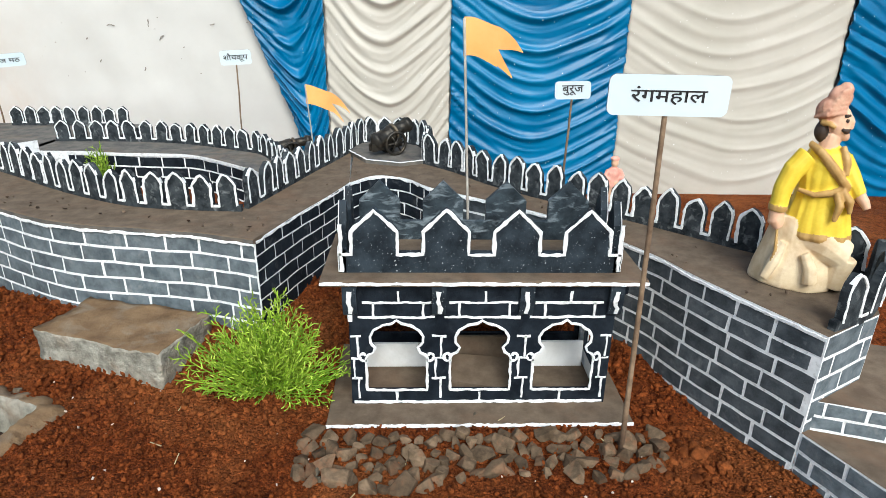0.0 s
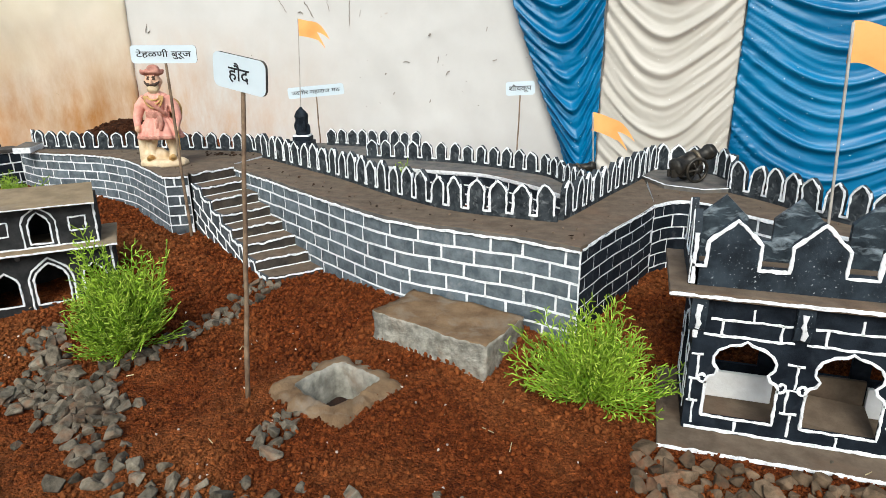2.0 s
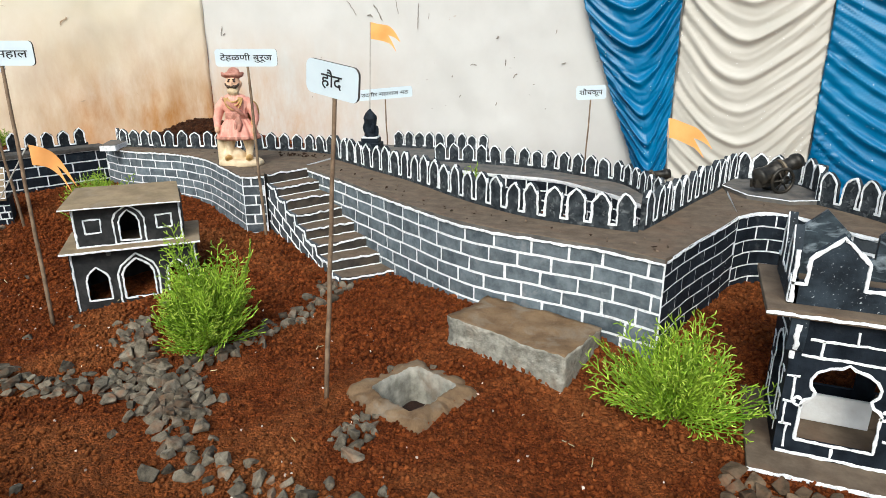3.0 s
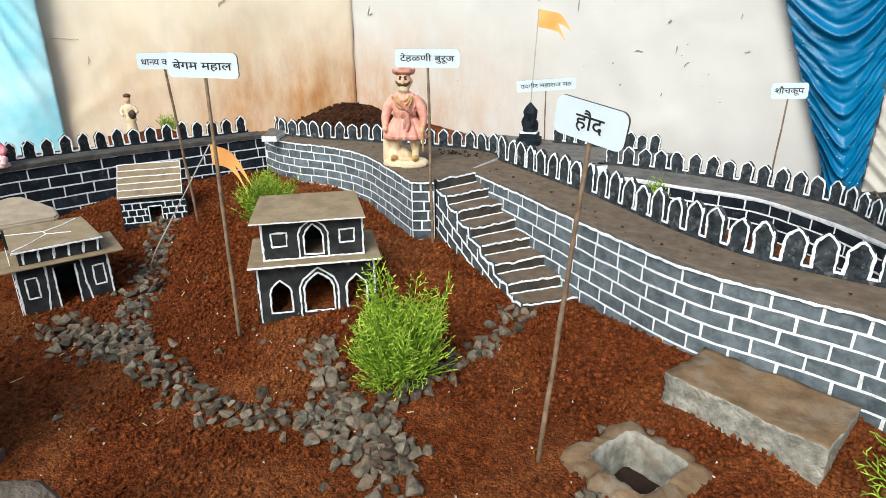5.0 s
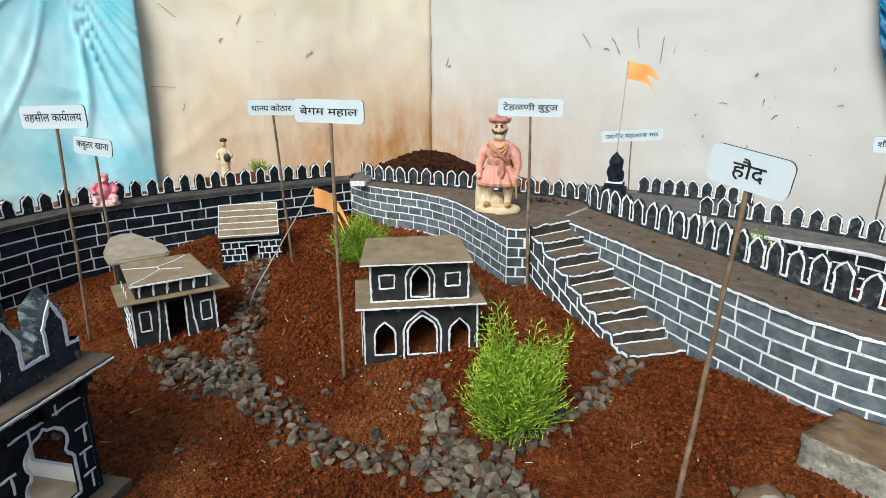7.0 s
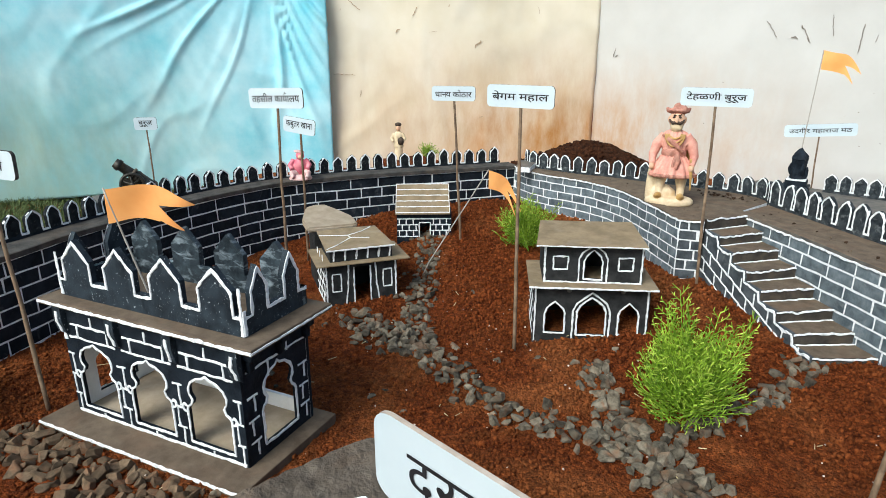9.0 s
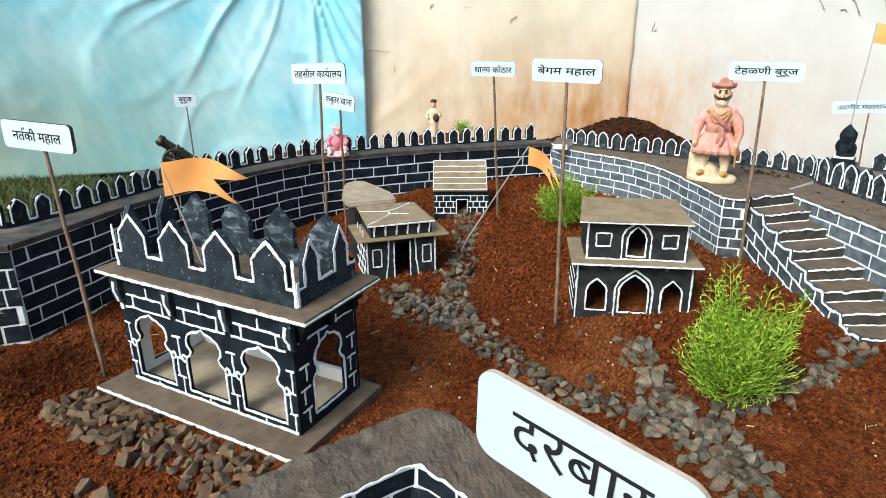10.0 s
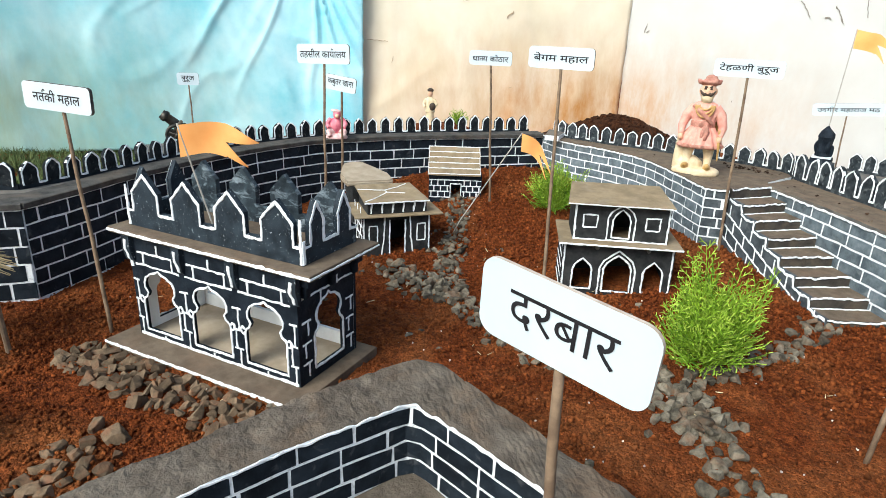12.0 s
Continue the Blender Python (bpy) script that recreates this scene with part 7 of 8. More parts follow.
# ---- curtains ----
def hang(name, label, line, z0, z1, material, folds, cat="curtain", thick=0.003, res=0.03, kind=""):
    """Cloth hung along a plan line; folds(s, z) gives how far it stands off."""
    ln = Line(line)
    nu = max(4, int(ln.length / res))
    nv = max(4, int((z1 - z0) / res))
    vs, fs = [], []
    for j in range(nv + 1):
        for i in range(nu + 1):
            s = ln.length * i / nu
            z = z0 + (z1 - z0) * j / nv
            p, n = ln.at(s)
            o = folds(s, z)
            vs.append((p.x + n.x * o, p.y + n.y * o, z))
    for j in range(nv):
        for i in range(nu):
            a = j * (nu + 1) + i
            fs.append((a, a + 1, a + nu + 2, a + nu + 1))
    me = bpy.data.meshes.new(name)
    me.from_pydata(vs, [], fs)
    me.materials.append(material)
    me.shade_smooth()
    ob = tagged(new(name, me), label, cat, kind=kind)
    so = ob.modifiers.new("thickness", 'SOLIDIFY')
    so.thickness = thick
    return ob


def wrinkles(s, z):
    return 0.012 * noise.noise(Vector((s * 2.2, z * 1.2, 2.0))) + 0.006 * noise.noise(Vector((s * 7 + z * 3, z * 2.5, 5.0))) + 0.0025 * noise.noise(Vector((s * 22 + z * 9, z * 11, 9.0)))


def on_cloth(line, folds):
    ln = Line(line)

    def at(s, z, w):
        p, n = ln.at(s)
        o = folds(s, z) + 0.0045 + w
        return (p.x + n.x * o, p.y + n.y * o, z)
    return at, ln


def crease(s, z, seed, freq, amount):
    """Thin crumpled ridges."""
    v = noise.noise(Vector((s * freq + 0.6 * noise.noise(Vector((s * 2, z * 2, seed))), z * freq * 0.8, seed)))
    return amount * (1 - min(1.0, abs(v) * 5))


def marks(sheet, line, folds, spots, material, label, seed=1):
    """Smears and drawn crease lines on a cloth: (x, z, length, degrees, width)."""
    at, ln = on_cloth(line, folds)
    rnd = random.Random(seed)
    bm = bmesh.new()
    for x, z, l, deg, w in spots:
        s = min((ln.length * k / 800 for k in range(801)), key=lambda q: abs(ln.at(q)[0].x - x))
        c, d = math.cos(radians(deg)) * l / 2, math.sin(radians(deg)) * l / 2
        stroke(bm, [(s - c, z - d), (s + 0.1 * w, z + 0.2 * w), (s + c, z + d)], at, w * 0.6, 0.0006, 0, w * 0.7, rnd.uniform(0, 9))
    return tagged(part("mud_crease_mark", bm, material, sheet, label), kind="stuff")


LINE_B = [(-3.02, 2.92), (-2.69, 2.95), (-1.9, 3.02), (-1.27, 3.03), (-0.7, 2.99), (0.4, 3.0), (2.6, 3.04)]
LINE_L = [(-4.27, 1.42), (-3.86, 1.86), (-3.35, 2.46), (-3.02, 2.92)]
LINE_T = [(-5.2, -2.2), (-4.75, -0.9), (-4.5, 0.2), (-4.28, 0.9), (-4.06, 1.42), (-3.93, 1.70)]
fold_b = lambda s, z: wrinkles(s, z) + crease(s, z, 3.0, 2.6, 0.004) + crease(s, z, 6.0, 6.0, 0.002)
fold_l = lambda s, z: wrinkles(s + 9, z) + 0.018 * math.sin(s * 7 + 0.5 * math.sin(z * 3)) * ease(0.3, 1.4, z) + crease(s, z, 4.0, 3.0, 0.006) + crease(s, z, 8.0, 7.0, 0.003)


def fold_t(s, z):
    """Folds that fan out from where the cloth is gathered high near its edge."""
    ds, dz = s - 3.80, z - 1.25
    r = math.hypot(ds, dz)
    a = math.atan2(ds, -dz)
    k = a * 7.5 + 0.9 * noise.noise(Vector((a * 3, r * 1.5, 2.0)))
    f = k - math.floor(k)
    h = max(0.0, 0.35 + 0.9 * noise.noise(Vector((math.floor(k) * 2.3, 0.7, 3.0))))
    fan_fold = math.exp(-((f - 0.45) / 0.16) ** 2) * h * ease(0.05, 0.5, r) * ease(1.25, 0.4, r)
    return wrinkles(s + 4, z) + 0.042 * fan_fold + crease(s, z, 5.0, 3.0, 0.005) - 0.03 + 0.05 * ease(3.75, 4.1, s) * math.sin(z * 2.0 + 0.4)


sheet_b = hang("backdrop_sheet", "off-white cloth sheet, creased and spotted with dirt", LINE_B, -0.4, 1.7, SHEET, fold_b, res=0.024)
sheet_l = hang("backdrop_sheet", "cream cloth sheet with rusty mud stains", LINE_L, -0.3, 1.7, SHEETL, fold_l, res=0.022)
hang("teal_sheet", "hanging teal cloth, gathered in a corner and grey-green below", LINE_T, 0.0, 1.7, TEAL, fold_t, res=0.013)
MARK = surf("dried_mud", (0.13, 0.11, 0.09), (0.34, 0.3, 0.26), 90, 0.95, 0.2, 300)
rm_ = random.Random(77)
spots = [(-2.907, 0.724, 0.05, 80, 0.007), (-2.895, 0.705, 0.02, 20, 0.008), (-2.103, 0.83, 0.09, 125, 0.006), (-1.956, 0.804, 0.09, 118, 0.008), (-1.847, 0.839, 0.09, 105, 0.006), (-1.729, 0.783, 0.12, 88, 0.006),
         (-1.672, 0.782, 0.03, 80, 0.005), (-1.318, 0.68, 0.016, 60, 0.016), (-1.273, 0.562, 0.03, 85, 0.008), (-1.437, 0.549, 0.035, 5, 0.006), (-1.551, 0.492, 0.01, 50, 0.010), (-1.217, 0.499, 0.03, 40, 0.008), (-1.504, 0.396, 0.012, 30, 0.01),
         (-1.316, 0.365, 0.016, 70, 0.008), (-2.0, 0.79, 0.03, 160, 0.01), (-1.02, 0.7, 0.02, 75, 0.006), (-0.98, 0.56, 0.02, 20, 0.006)]
spots += [(rm_.uniform(-2.5, -0.8), rm_.uniform(0.32, 0.6), rm_.uniform(0.004, 0.008), rm_.uniform(0, 180), rm_.uniform(0.004, 0.006)) for k in range(14)]
marks(sheet_b, LINE_B, fold_b, spots, MARK, "dark smears of dried mud", 3)
# the long level stroke draws a crease, its shade put into colour
marks(sheet_l, LINE_L, fold_l, [(-3.43, 0.77, 0.05, 50, 0.012), (-3.656, 0.94, 0.05, 70, 0.008), (-3.88, 0.98, 0.1, -40, 0.006), (-3.92, 0.605, 0.12, -3, 0.005), (-3.72, 0.84, 0.03, 40, 0.01), (-3.86, 0.5, 0.04, 80, 0.006)] +
      [(rm_.uniform(-4.0, -3.15), rm_.uniform(0.3, 1.0), rm_.uniform(0.01, 0.05), rm_.uniform(0, 180), rm_.uniform(0.003, 0.008)) for k in range(5)], surf("brown_smear_crease", (0.36, 0.24, 0.14), (0.55, 0.42, 0.28), 70, 0.95, 0.2, 300), "brown smears, and creases drawn as dark lines", 5)


def swag(label, x0, x1, y, material, phase, droop=0.42, folds_per_m=8.0, left_sweep=0.0, bottom=-0.22, top=1.7, depth=0.024):
    """A gathered panel whose folds sag between its two edges."""
    rnd = random.Random(int(phase * 100))
    w = x1 - x0
    nu, nv = 72, int((top - bottom) / 0.0075)
    vs, fs = [], []
    for j in range(nv + 1):
        z = bottom + (top - bottom) * j / nv
        for i in range(nu + 1):
            u = i / nu
            c = 2 * u - 1 + 0.18 * noise.noise(Vector((z * 1.7, phase, 1.1)))
            sag = droop * w * (1 - abs(c) ** 1.7)
            zz = z + sag + 0.045 * noise.noise(Vector((u * 1.9 + phase, z * 2.2, phase)))
            k = zz * folds_per_m + 1.0 * noise.noise(Vector((u * 1.1, zz * 1.8, phase * 3)))
            r = k - math.floor(k)
            h = noise.noise(Vector((math.floor(k) * 1.7 + 0.3, 0.5, phase)))
            merge = 1.0 if int(math.floor(k)) % 2 == 0 else 0.12 + 0.88 * min(1.0, abs(c)) ** 1.3
            crest = (r / 0.36) ** 1.4 if r < 0.36 else ((1 - r) / 0.64) ** 1.9
            fine = 1 - min(1.0, 3 * abs(noise.noise(Vector((zz * folds_per_m * 2.3, u * 1.4, phase + 5))))) + 0.5 * (1 - min(1.0, 3 * abs(noise.noise(Vector((zz * folds_per_m * 4.1 + u * 3, u * 2.6, phase + 8))))))
            edge = min(1.0, 0.5 + 2.2 * min(u, 1 - u))
            amp = depth * 1.1 * edge * (0.85 + 0.6 * h) * merge
            yy = y - amp * crest - depth * 0.34 * fine * (0.4 + abs(c)) - 0.03 * math.sin(math.pi * u)
            sweep = left_sweep * ease(1.1, -0.15, z)
            xx = x0 + sweep + (w - sweep) * u + 0.008 * noise.noise(Vector((z * 6, u * 3, phase)))
            vs.append((xx, yy, z))
    for j in range(nv):
        for i in range(nu):
            a = j * (nu + 1) + i
            fs.append((a, a + 1, a + nu + 2, a + nu + 1))
    me = bpy.data.meshes.new("swag_curtain")
    me.from_pydata(vs, [], fs)
    me.materials.append(material)
    me.shade_smooth()
    ob = tagged(new("swag_curtain", me), label, "curtain", group="draped curtains")
    so = ob.modifiers.new("thickness", 'SOLIDIFY')
    so.thickness = 0.002
    sp = bmesh.new()
    for k in range(int(110 * w)):
        u, z = rnd.random(), rnd.uniform(-0.1, 0.95)
        i, j = int(u * nu), int((z - bottom) / (top - bottom) * nv)
        p = Vector(vs[j * (nu + 1) + i])
        bmesh.ops.create_circle(sp, cap_ends=True, segments=6, radius=rnd.uniform(0.0011, 0.0022), matrix=Matrix.Translation(p + Vector((0, -0.004, 0))) @ Matrix.Rotation(radians(90), 4, 'X'))
    tagged(part("sequin", sp, SEQUIN, ob, "scattered silver sequins"), kind="stuff")
    return ob


swag("blue satin curtain in draped folds with sequins", -0.93, -0.48, 2.95, BLUE, 1.3, left_sweep=0.34, folds_per_m=15.0, depth=0.031)
swag("cream satin curtain in draped folds with sequins", -0.475, 0.075, 2.955, CREAM, 2.1, folds_per_m=14.0, depth=0.0165)
swag("blue satin curtain in draped folds with sequins", 0.078, 0.865, 2.95, BLUE, 3.7, droop=0.24, folds_per_m=16.0, depth=0.025)
swag("cream satin curtain in draped folds with sequins", 0.868, 1.87, 2.955, CREAM, 4.9, droop=0.2, folds_per_m=12.0, depth=0.0072)
swag("blue satin curtain in draped folds with sequins", 1.873, 2.7, 2.95, BLUE, 5.6, droop=0.2, folds_per_m=15.0, depth=0.026)


# ---- gravel and crumbs ----
def stone_shapes(count, seed, pts=11, tall=1.0):
    rnd = random.Random(seed)
    out = []
    for k in range(count):
        bm = bmesh.new()
        for i in range(pts):
            v = Vector((rnd.gauss(0, 1), rnd.gauss(0, 1), rnd.gauss(0, 1))).normalized()
            bm.verts.new((v.x * rnd.uniform(0.8, 1.1), v.y * rnd.uniform(0.65, 0.95), v.z * tall * rnd.uniform(0.5, 0.72)))
        bmesh.ops.convex_hull(bm, input=bm.verts[:])
        bmesh.ops.triangulate(bm, faces=bm.faces[:])
        loose = [v for v in bm.verts if not v.link_faces]
        bmesh.ops.delete(bm, geom=loose, context='VERTS')
        bm.verts.index_update()
        out.append((np.array([v.co[:] for v in bm.verts]), np.array([[v.index for v in f.verts] for f in bm.faces])))
        bm.free()
    return out


def broken_stones(count, seed):
    """Angular broken stones: blocks split along random planes, with slightly worn edges."""
    rnd = random.Random(seed)
    out = []
    for k in range(count):
        bm = bmesh.new()
        bmesh.ops.create_cube(bm, size=2.0)
        for q in range(8):
            d = Vector((rnd.gauss(0, 1), rnd.gauss(0, 1), rnd.gauss(0, 1))).normalized()
            bmesh.ops.bisect_plane(bm, geom=bm.verts[:] + bm.edges[:] + bm.faces[:], plane_co=d * rnd.uniform(0.6, 0.95), plane_no=d, clear_outer=True)
            edges = [e for e in bm.edges if e.is_boundary]
            if edges:
                bmesh.ops.holes_fill(bm, edges=edges)
        bmesh.ops.remove_doubles(bm, verts=bm.verts[:], dist=0.12)
        bmesh.ops.bevel(bm, geom=bm.edges[:], offset=0.085, segments=1, affect='EDGES', clamp_overlap=True)
        bmesh.ops.triangulate(bm, faces=bm.faces[:])
        sx, sy, sz = rnd.uniform(0.85, 1.15), rnd.uniform(0.62, 0.85), rnd.uniform(0.5, 0.72)
        for v in bm.verts:
            v.co += 0.06 * noise.noise_vector(v.co * 1.6 + Vector((k, 0, 0)))
            v.co = Vector((v.co.x * sx, v.co.y * sy, v.co.z * sz))
        bm.verts.index_update()
        out.append((np.array([v.co[:] for v in bm.verts]), np.array([[v.index for v in f.verts] for f in bm.faces])))
        bm.free()
    return out


def worn_stones(count, seed):
    """Cobbles with rounded edges: lumpy flattened balls."""
    rnd = random.Random(seed)
    out = []
    for k in range(count):
        bm = bmesh.new()
        bmesh.ops.create_icosphere(bm, subdivisions=2, radius=1.0)
        cuts = [(Vector((rnd.gauss(0, 1), rnd.gauss(0, 1), rnd.gauss(0, 1))).normalized(), rnd.uniform(0.5, 0.72)) for q in range(8)]
        sx, sy, sz = rnd.uniform(0.95, 1.2), rnd.uniform(0.75, 0.95), rnd.uniform(0.55, 0.75)
        for v in bm.verts:
            for d, far in cuts:
                over = v.co.dot(d) - far
                if over > 0:
                    v.co -= d * over * 0.96
            v.co += 0.05 * noise.noise_vector(v.co * 1.8 + Vector((k, 0, 0)))
            v.co = Vector((v.co.x * sx, v.co.y * sy, v.co.z * sz)) * 1.3
        bm.verts.index_update()
        out.append((np.array([v.co[:] for v in bm.verts]), np.array([[v.index for v in f.verts] for f in bm.faces])))
        bm.free()
    return out


SHAPES = broken_stones(30, 4)
CRUMBS = stone_shapes(24, 5, 11, 1.4)
COBBLES = worn_stones(24, 6)
FLAKES = stone_shapes(16, 9, 9, 0.35)


def scatter(name, label, category, spots, material, seed, sink=0.38, shapes=SHAPES, level=None, smooth=False):
    """One mesh of many stones: spots are (x, y, radius, lift)."""
    rnd = random.Random(seed)
    V, F, base = [], [], 0
    for x, y, r, lift in spots:
        sv, sf = shapes[rnd.randrange(len(shapes))]
        q = Euler((rnd.uniform(-0.6, 0.6), rnd.uniform(-0.6, 0.6), rnd.uniform(0, 6.28))).to_matrix()
        m = np.array(q) * (r * 0.86)
        pv = sv @ m.T + np.array((x, y, (ground_z(x, y) if level is None else level) + lift + r * (0.55 - sink)))
        V.append(pv)
        F.append(sf + base)
        base += len(sv)
    me = bpy.data.meshes.new(name)
    me.from_pydata(np.concatenate(V).tolist(), [], np.concatenate(F).tolist())
    if smooth:
        me.polygons.foreach_set("use_smooth", [True] * len(me.polygons))
    me.materials.append(material)
    ob = tagged(new(name, me), label, category, kind="stuff")
    return ob


def along(pts, count, spread, r0, r1, seed, lift=0.0):
    ln = Line(pts)
    rnd = random.Random(seed)
    out = []
    for k in range(count):
        p, n = ln.at(rnd.random() * ln.length)
        o = rnd.gauss(0, spread)
        out.append((p.x + n.x * o, p.y + n.y * o, rnd.uniform(r0, r1) * 0.88 * (1.3 if rnd.random() < 0.12 else 1), lift * rnd.random() * math.exp(-(o / spread) ** 2)))
    return out


def apart(spots, rows, keep=0.82):
    """Drop stones that sit in one another."""
    out = []
    for s in spots:
        if all((s[0] - o[0]) ** 2 + (s[1] - o[1]) ** 2 > (keep * (s[2] + o[2])) ** 2 for o in out):
            out.append(s)
    return out


rg = random.Random(8)
front = [(rg.uniform(-0.26, 0.35), rg.uniform(0.75, 0.92), rg.uniform(0.012, 0.025), 0.0) for k in range(2600)]
front = [s for s in front if not (-0.235 < s[0] < 0.335 and s[1] > 0.905) and s[1] > 0.79 + 0.02 * math.sin(s[0] * 14) + 0.05 * ease(0.2, 0.34, s[0])]
scatter("gravel", "brown rounded cobbles packed before the palace plinth", "gravel", apart(front, 0, 0.6), COBBLE, 1, 0.3)
clods = [(rg.uniform(0.325, 0.50), rg.uniform(0.80, 1.12), rg.uniform(0.006, 0.015), 0.0) for k in range(420)]
clods = [s for s in clods if s[0] < 0.40 + 0.33 * (1.02 - s[1]) - 0.02]
scatter("gravel", "rounded brown clods between the plinth and the rampart", "gravel", apart(clods, 0, 0.7), CLOD, 21, 0.42, COBBLES, smooth=True)
walkway = along([(-0.3, 0.70), (-0.55, 0.63), (-0.80, 0.605), (-1.045, 0.61), (-1.12, 0.65), (-1.17, 0.69), (-1.22, 0.77)], 330, 0.024, 0.012, 0.022, 3)
scatter("gravel", "grey gravel path along the front of the yard", "gravel", apart(walkway, 0, 0.6), STONE, 2)
mid = along([(-2.52, 1.24), (-2.40, 1.147), (-2.247, 0.995), (-2.12, 0.87), (-1.98, 0.76)], 420, 0.021, 0.010, 0.020, 5) + along([(-2.02, 0.70), (-1.892, 0.724), (-1.738, 0.685), (-1.612, 0.669), (-1.526, 0.681), (-1.455, 0.717), (-1.373, 0.739), (-1.294, 0.76)], 520, 0.022, 0.012, 0.022, 55, 0.006)
scatter("gravel", "grey gravel path winding between the houses", "gravel", apart(mid, 0, 0.6), STONE, 3)
ring = along([(-1.29, 0.83), (-1.262, 0.92), (-1.245, 1.058), (-1.215, 1.19), (-1.215, 1.33)], 260, 0.015, 0.013, 0.024, 6) + along([(-1.33, 0.80), (-1.433, 0.862), (-1.53, 0.93), (-1.58, 0.985)], 240, 0.02, 0.012, 0.023, 7) + along([(-1.40, 0.76), (-1.30, 0.79), (-1.22, 0.76), (-1.18, 0.70)], 620, 0.028, 0.012, 0.025, 9, 0.008)
scatter("gravel", "grey stones laid round the conifer seedling", "gravel", apart(ring, 0, 0.54), STONE, 4)
pile = along([(-0.875, 0.82), (-0.83, 0.80), (-0.86, 0.74)], 150, 0.02, 0.011, 0.021, 10, 0.006)
scatter("gravel", "small heap of grey stones beside the tank", "gravel", apart(pile, 0, 0.6), STONE, 5)
to_nm = pose(-2.162, -0.087, -0.014, 0, 0, 23.8)
turned = []
for k in range(1500):
    u, v = rg.uniform(-0.02, 0.5), -0.016 - 0.105 * rg.random() ** 1.2 * (0.75 + 0.35 * math.sin(6 * rg.random()))
    p = to_nm @ Vector((u, v, 0))
    turned.append((p.x, p.y, rg.uniform(0.010, 0.023), 0.0))
turned += along([(-1.80, -0.14), (-1.76, -0.22), (-1.70, -0.31), (-1.64, -0.45)], 190, 0.026, 0.013, 0.026, 12)
scatter("gravel", "brown-grey stones heaped along the plinth of the turned palace", "gravel", apart(turned, 0, 0.56), COBBLE, 6)
office_heap = along([(-2.20, 0.68), (-2.08, 0.69), (-1.97, 0.71), (-1.91, 0.76)], 380, 0.03, 0.011, 0.022, 13, 0.012)
scatter("gravel", "heap of grey stones before the small house", "gravel", apart(office_heap, 0, 0.6), STONE, 7)
loose = [(rg.uniform(-2.3, 0.1), rg.uniform(0.1, 1.1), rg.uniform(0.006, 0.013), 0.0) for k in range(60)]
scatter("gravel", "single grey stones strewn over the soil", "gravel", loose, STONE, 8)

rc = random.Random(14)
front_line = sorted((p[0], p[1]) for p in F_TOWER + F_MID + F_CURVE[::6])


stone_paths = [Line(q) for q in ([(-2.52, 1.24), (-2.247, 0.995), (-1.98, 0.76)], [(-2.2, 0.68), (-1.892, 0.724), (-1.612, 0.669), (-1.455, 0.717), (-1.2, 0.75)], [(-2.06, -0.135), (-1.79, -0.03), (-1.69, 0.06)])]
path_dots = [ln.at(ln.length * k / 30)[0] for ln in stone_paths for k in range(31)]


def on_soil(x, y):
    """True where the yard's soil lies open."""
    if in_tank(x, y, 0.085) or (-0.22 < x < 0.32 and 0.93 < y < 1.2) or (x > -1.49 and y < 0.295 and x < -0.55):
        return False
    u, v = (x + 1.757) * 0.7193 + (y - 0.968) * 0.6947, -(x + 1.757) * 0.6947 + (y - 0.968) * 0.7193
    if 0 < u < 0.295 and 0 < v < 0.17:
        return False
    lim = np.interp(x, [p[0] for p in front_line], [p[1] for p in front_line])
    return y < lim + 0.01


crumbs = []
while len(crumbs) < 125000:
    x, y = rc.uniform(-2.9, 0.6), rc.uniform(-0.45, 1.85)
    if not on_soil(x, y) or (rc.random() < 0.75 and any((x - p.x) ** 2 + (y - p.y) ** 2 < 0.0012 for p in path_dots)):
        continue
    dens = 0.3 + 0.7 * ease(-0.2, 0.25, noise.noise(Vector((x * 3, y * 3, 6))))
    if y > 1.0:
        dens = 1
    if rc.random() > dens:
        continue
    r = 0.0016 + 0.0066 * rc.random() ** 3.8 * (1.3 if y > 0.95 else 1.0)
    crumbs.append((x, y, r, 0.0))
scatter("soil_crumbs", "crumbs and clods of red soil", "soil", crumbs, CLOD, 15, 0.15, CRUMBS, smooth=True)
DARKSOIL = surf("dark_soil", (0.022, 0.009, 0.0045), (0.07, 0.025, 0.0105), 50, 0.97, 1.0, 240, spec=0.08, depth=0.008, granules=60.0)
md = bmesh.new()
rows = []
for i in range(19):
    rr = 0.52 * i / 18
    rows.append([md.verts.new((-2.75 + rr * math.cos(a), 2.5 + rr * math.sin(a), ground_z(-2.75 + rr * math.cos(a), 2.5 + rr * math.sin(a)) + 0.012 + 0.012 * noise.noise(Vector((rr * 14 * math.cos(a), rr * 14 * math.sin(a), 3))) - 0.05 * ease(0.38, 0.52, rr))) for a in (2 * math.pi * k / 40 for k in range(40))])
for p, q in zip(rows, rows[1:]):
    for k in range(40):
        md.faces.new((p[k], q[k], q[(k + 1) % 40], p[(k + 1) % 40]))
bmesh.ops.remove_doubles(md, verts=md.verts[:], dist=1e-5)
tagged(part("earth_mound", md, DARKSOIL, smooth=True), "mound of dark earth heaped against the sheets", "soil", kind="structure")
heap = [(rc.gauss(-2.72, 0.16), rc.gauss(2.45, 0.16), rc.uniform(0.004, 0.016), 0.004) for k in range(800)]
scatter("soil_heap", "heap of dark earth and clods against the sheet", "soil", heap, DARKSOIL, 16, 0.1)
top_dirt = []
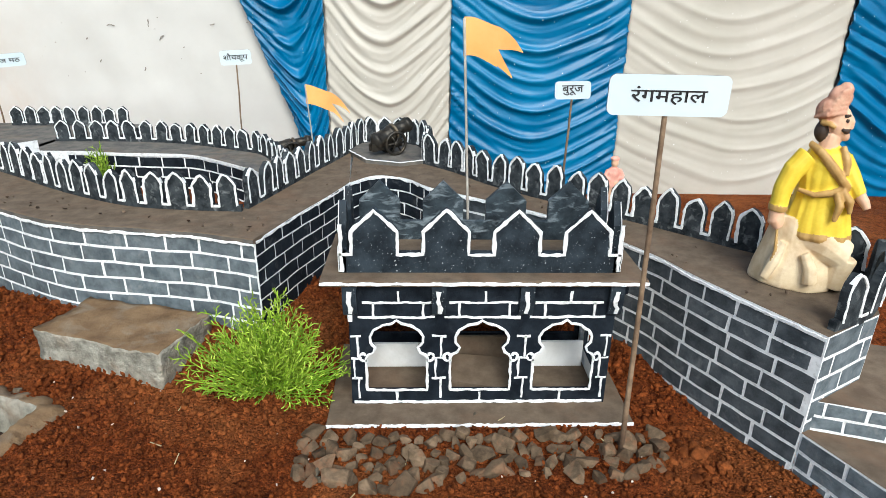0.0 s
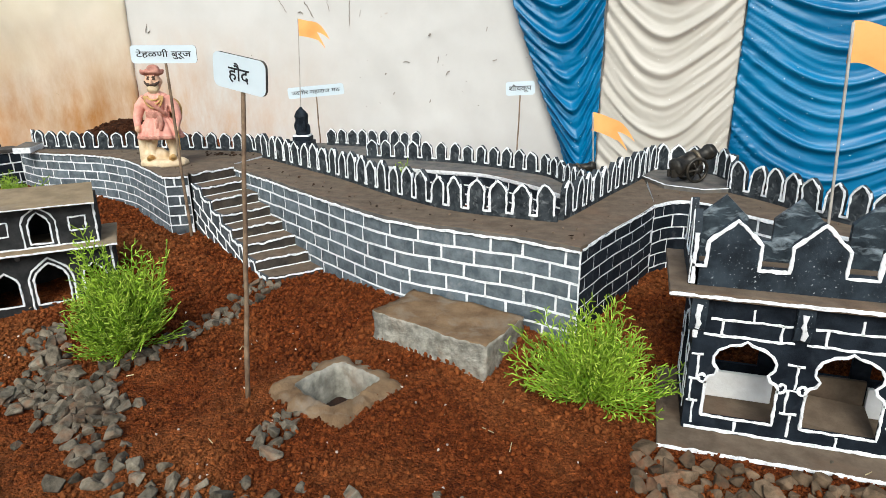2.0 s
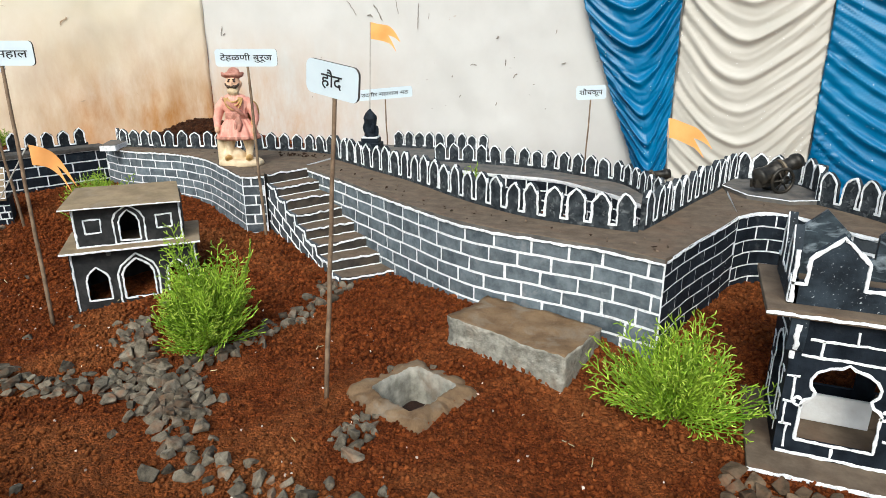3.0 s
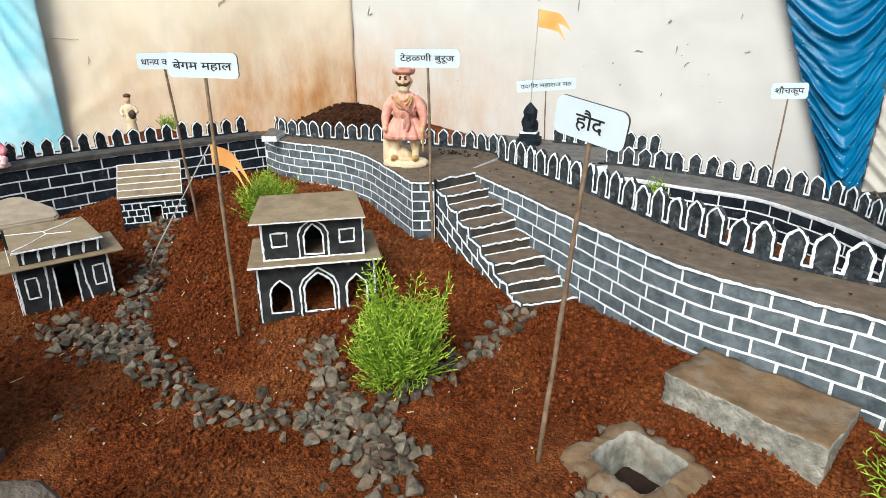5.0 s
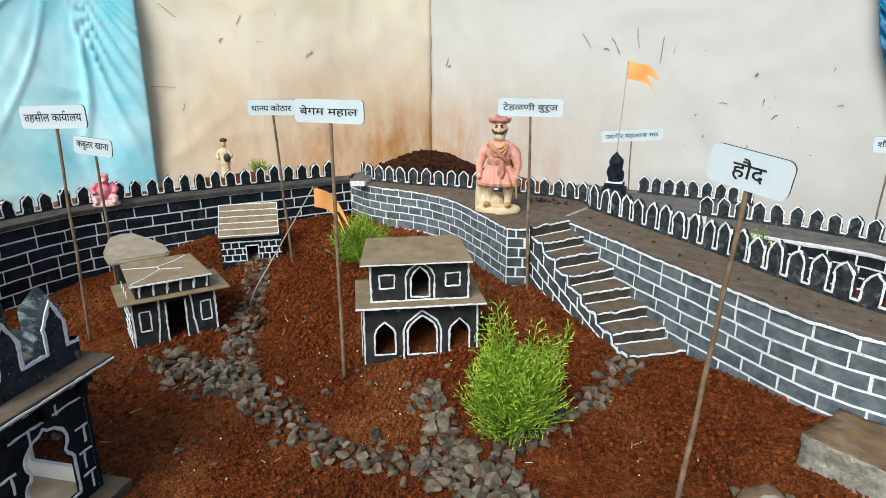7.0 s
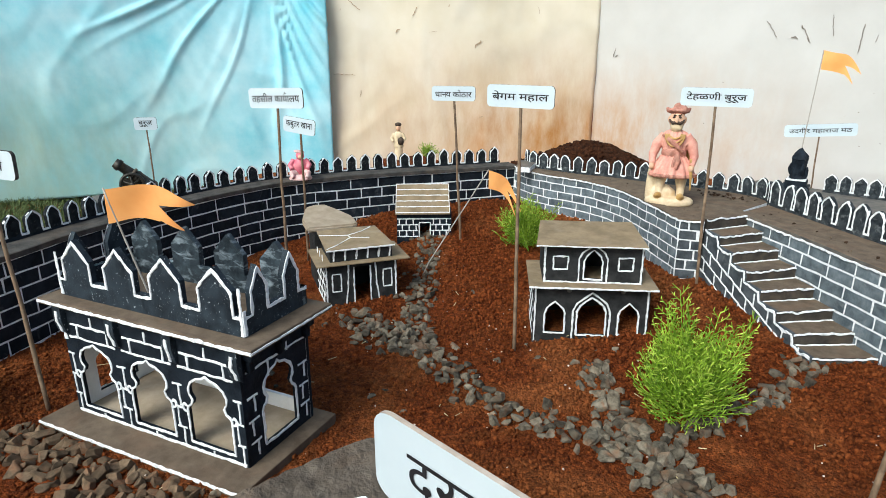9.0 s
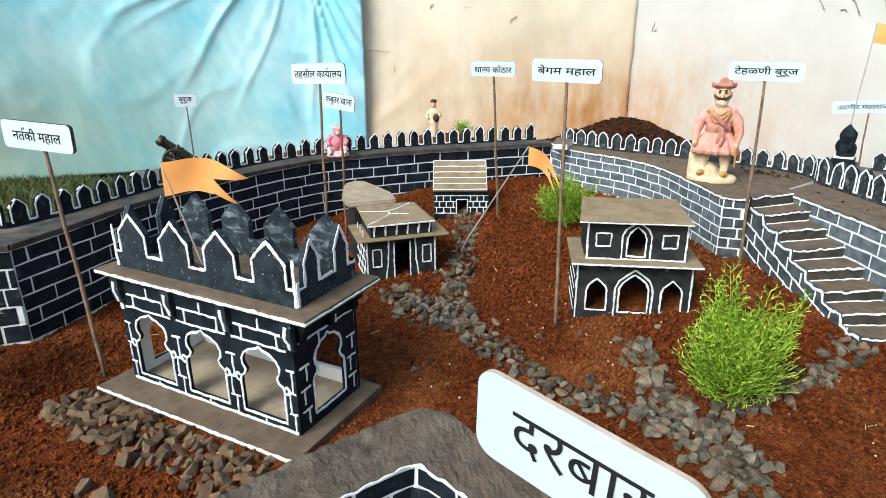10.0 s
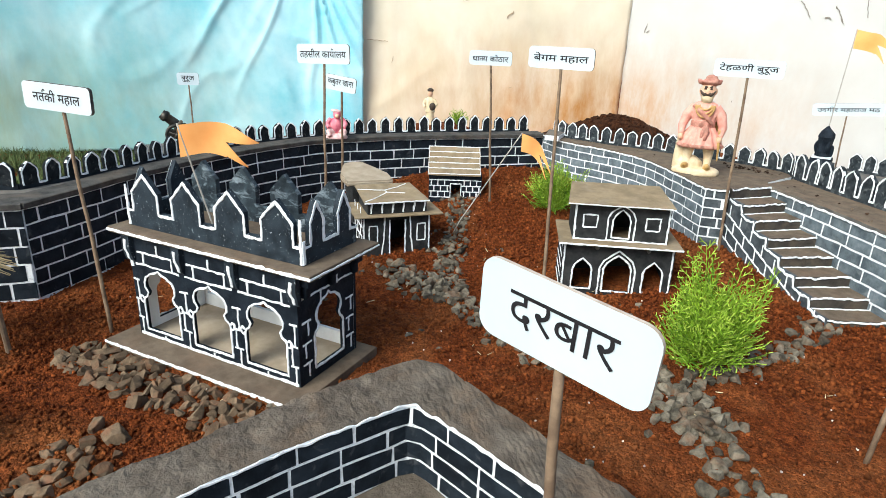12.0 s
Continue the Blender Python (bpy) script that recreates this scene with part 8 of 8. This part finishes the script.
for ln, depth in ((Line(F_MID), 0.11), (Line(F_SIDE), 0.06), (Line(F_TOWER), 0.14), (Line(F_CURVE), 0.1)):
    for k in range(int(ln.length * 22)):
        p, n = ln.at(rc.random() * ln.length)
        o = rc.uniform(0.012, depth)
        top_dirt.append((p.x - n.x * o, p.y - n.y * o, rc.uniform(0.0018, 0.0055), 0.0))
scatter("dirt_crumbs", "small crumbs of dirt and paint on the walkway", "dirt", top_dirt, surf("dark_dirt", (0.06, 0.04, 0.027), (0.18, 0.13, 0.09), 60, 0.95, 0.4, 300, island=0.5), 21, 0.3, CRUMBS, TOP + 0.0035)
scraps = []
ln = Line(F_MID)
for k in range(13):
    p, n = ln.at(ln.length * (k + 0.4 + rc.uniform(-0.2, 0.2)) / 13)
    o = rc.uniform(0.045, 0.07)
    scraps.append((p.x - n.x * o, p.y - n.y * o, rc.uniform(0.006, 0.011), 0.0))
scraps += [(rc.gauss(-1.77, 0.06), rc.gauss(1.93, 0.022), rc.uniform(0.004, 0.012), 0.0) for k in range(46)]
scatter("dry_scraps", "dark dry leaf scraps and dirt lying on the walkway", "dirt", scraps, surf("dark_scrap", (0.02, 0.012, 0.008), (0.075, 0.042, 0.024), 60, 0.95, 0.5, 300, spec=0.1, island=0.4), 22, 0.5, FLAKES, TOP + 0.004)
specks = [(rc.uniform(-2.5, 0.5), rc.uniform(0.0, 1.2), rc.uniform(0.0018, 0.0042), 0.003) for k in range(420)]
scatter("pale_specks", "pale chips of paint and plaster strewn on the soil", "dirt", [q for q in specks if on_soil(q[0], q[1])], surf("pale_chip", (0.45, 0.33, 0.25), (0.7, 0.6, 0.5), 60, 0.9, 0.2, 300, island=0.35), 23, 0.3, CRUMBS)
bits = bmesh.new()
for k in range(90):
    x, y = rc.uniform(-2.4, 0.4), rc.uniform(0.0, 1.05)
    a, l = rc.uniform(0, 6.28), rc.uniform(0.008, 0.03)
    z = ground_z(x, y) + 0.004
    tube(bits, [(x, y, z), (x + l * math.cos(a), y + l * math.sin(a), z + rc.uniform(-0.002, 0.006))], 0.0009, 4)
tagged(part("straw_bits", bits, STRAW), "scattered bits of straw and dry stalk", "straw", kind="stuff")

# grass behind the black rampart
vs, fs = [], []
rgz = random.Random(30)
for k in range(42000):
    x, y = -3.05 - rgz.random() * 1.55, -1.5 + rgz.random() * 2.5
    h = rgz.uniform(0.01, 0.045)
    z = ground_z(x, y)
    a = rgz.uniform(0, 6.28)
    dx, dy = 0.003 * math.cos(a), 0.003 * math.sin(a)
    lx, ly = rgz.gauss(0, 0.02), rgz.gauss(0, 0.02)
    i = len(vs)
    vs += [(x - dx, y - dy, z), (x + dx, y + dy, z), (x + lx, y + ly, z + h)]
    fs.append((i, i + 1, i + 2))
me = bpy.data.meshes.new("grass")
me.from_pydata(vs, [], fs)
me.materials.append(GRASS)
tagged(new("grass", me), "rough green grass behind the rampart", "grass", kind="stuff")


# ---- brick pieces of the walls ----
bricks(wall_middle, F_MID, -0.008, TOP - 0.008, 0.084, 0.0357, BRICKG, seed=1, gap=0.0072)
# return and recess bricks take the black, partly to carry their shade
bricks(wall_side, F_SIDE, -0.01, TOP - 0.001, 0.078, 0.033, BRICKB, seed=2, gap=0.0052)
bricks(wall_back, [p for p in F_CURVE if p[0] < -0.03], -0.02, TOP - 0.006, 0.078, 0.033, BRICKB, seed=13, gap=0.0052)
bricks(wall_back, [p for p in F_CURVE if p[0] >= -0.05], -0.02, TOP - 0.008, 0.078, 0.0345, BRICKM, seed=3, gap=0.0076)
bricks(wall_back, [(0.540, 0.815), (0.665, 0.885)], -0.02, TOP - 0.002, 0.085, 0.0405, BRICKG, seed=4, gap=0.0085)
bricks(wall_low, [(0.545, 0.83), (0.70, 0.778), (1.05, 0.66)], 0.076, 0.128, 0.06, 0.026, BRICKG, seed=5)
bricks(wall_ledge, [(0.5405, 0.8135), (0.592, 0.69), (0.66, 0.5)], -0.02, 0.076, 0.09, 0.032, BRICKG, seed=15, gap=0.008)
bricks(wall_court, E_RIM, 0.08, COURT - 0.009, 0.075, 0.031, BRICKB, seed=6)
bricks(wall_tower, F_TOWER, 0.0, TOP, 0.070, 0.0315, BRICKG, seed=7, gap=0.006)
bricks(wall_tower, F_TOWER2, 0.0, TOP, 0.06, 0.0315, BRICKM, seed=8, gap=0.0058)
bricks(wall_left, F_LEFT, 0.0, TOP - 0.012, 0.105, 0.046, BRICKB, seed=9)
bricks(wall_left, F_LEFT2, 0.0, TOP - 0.012, 0.105, 0.042, BRICKB, seed=10)
bricks(wall_hall, li, 0.02, 0.146, 0.085, 0.034, BRICKB, seed=11)
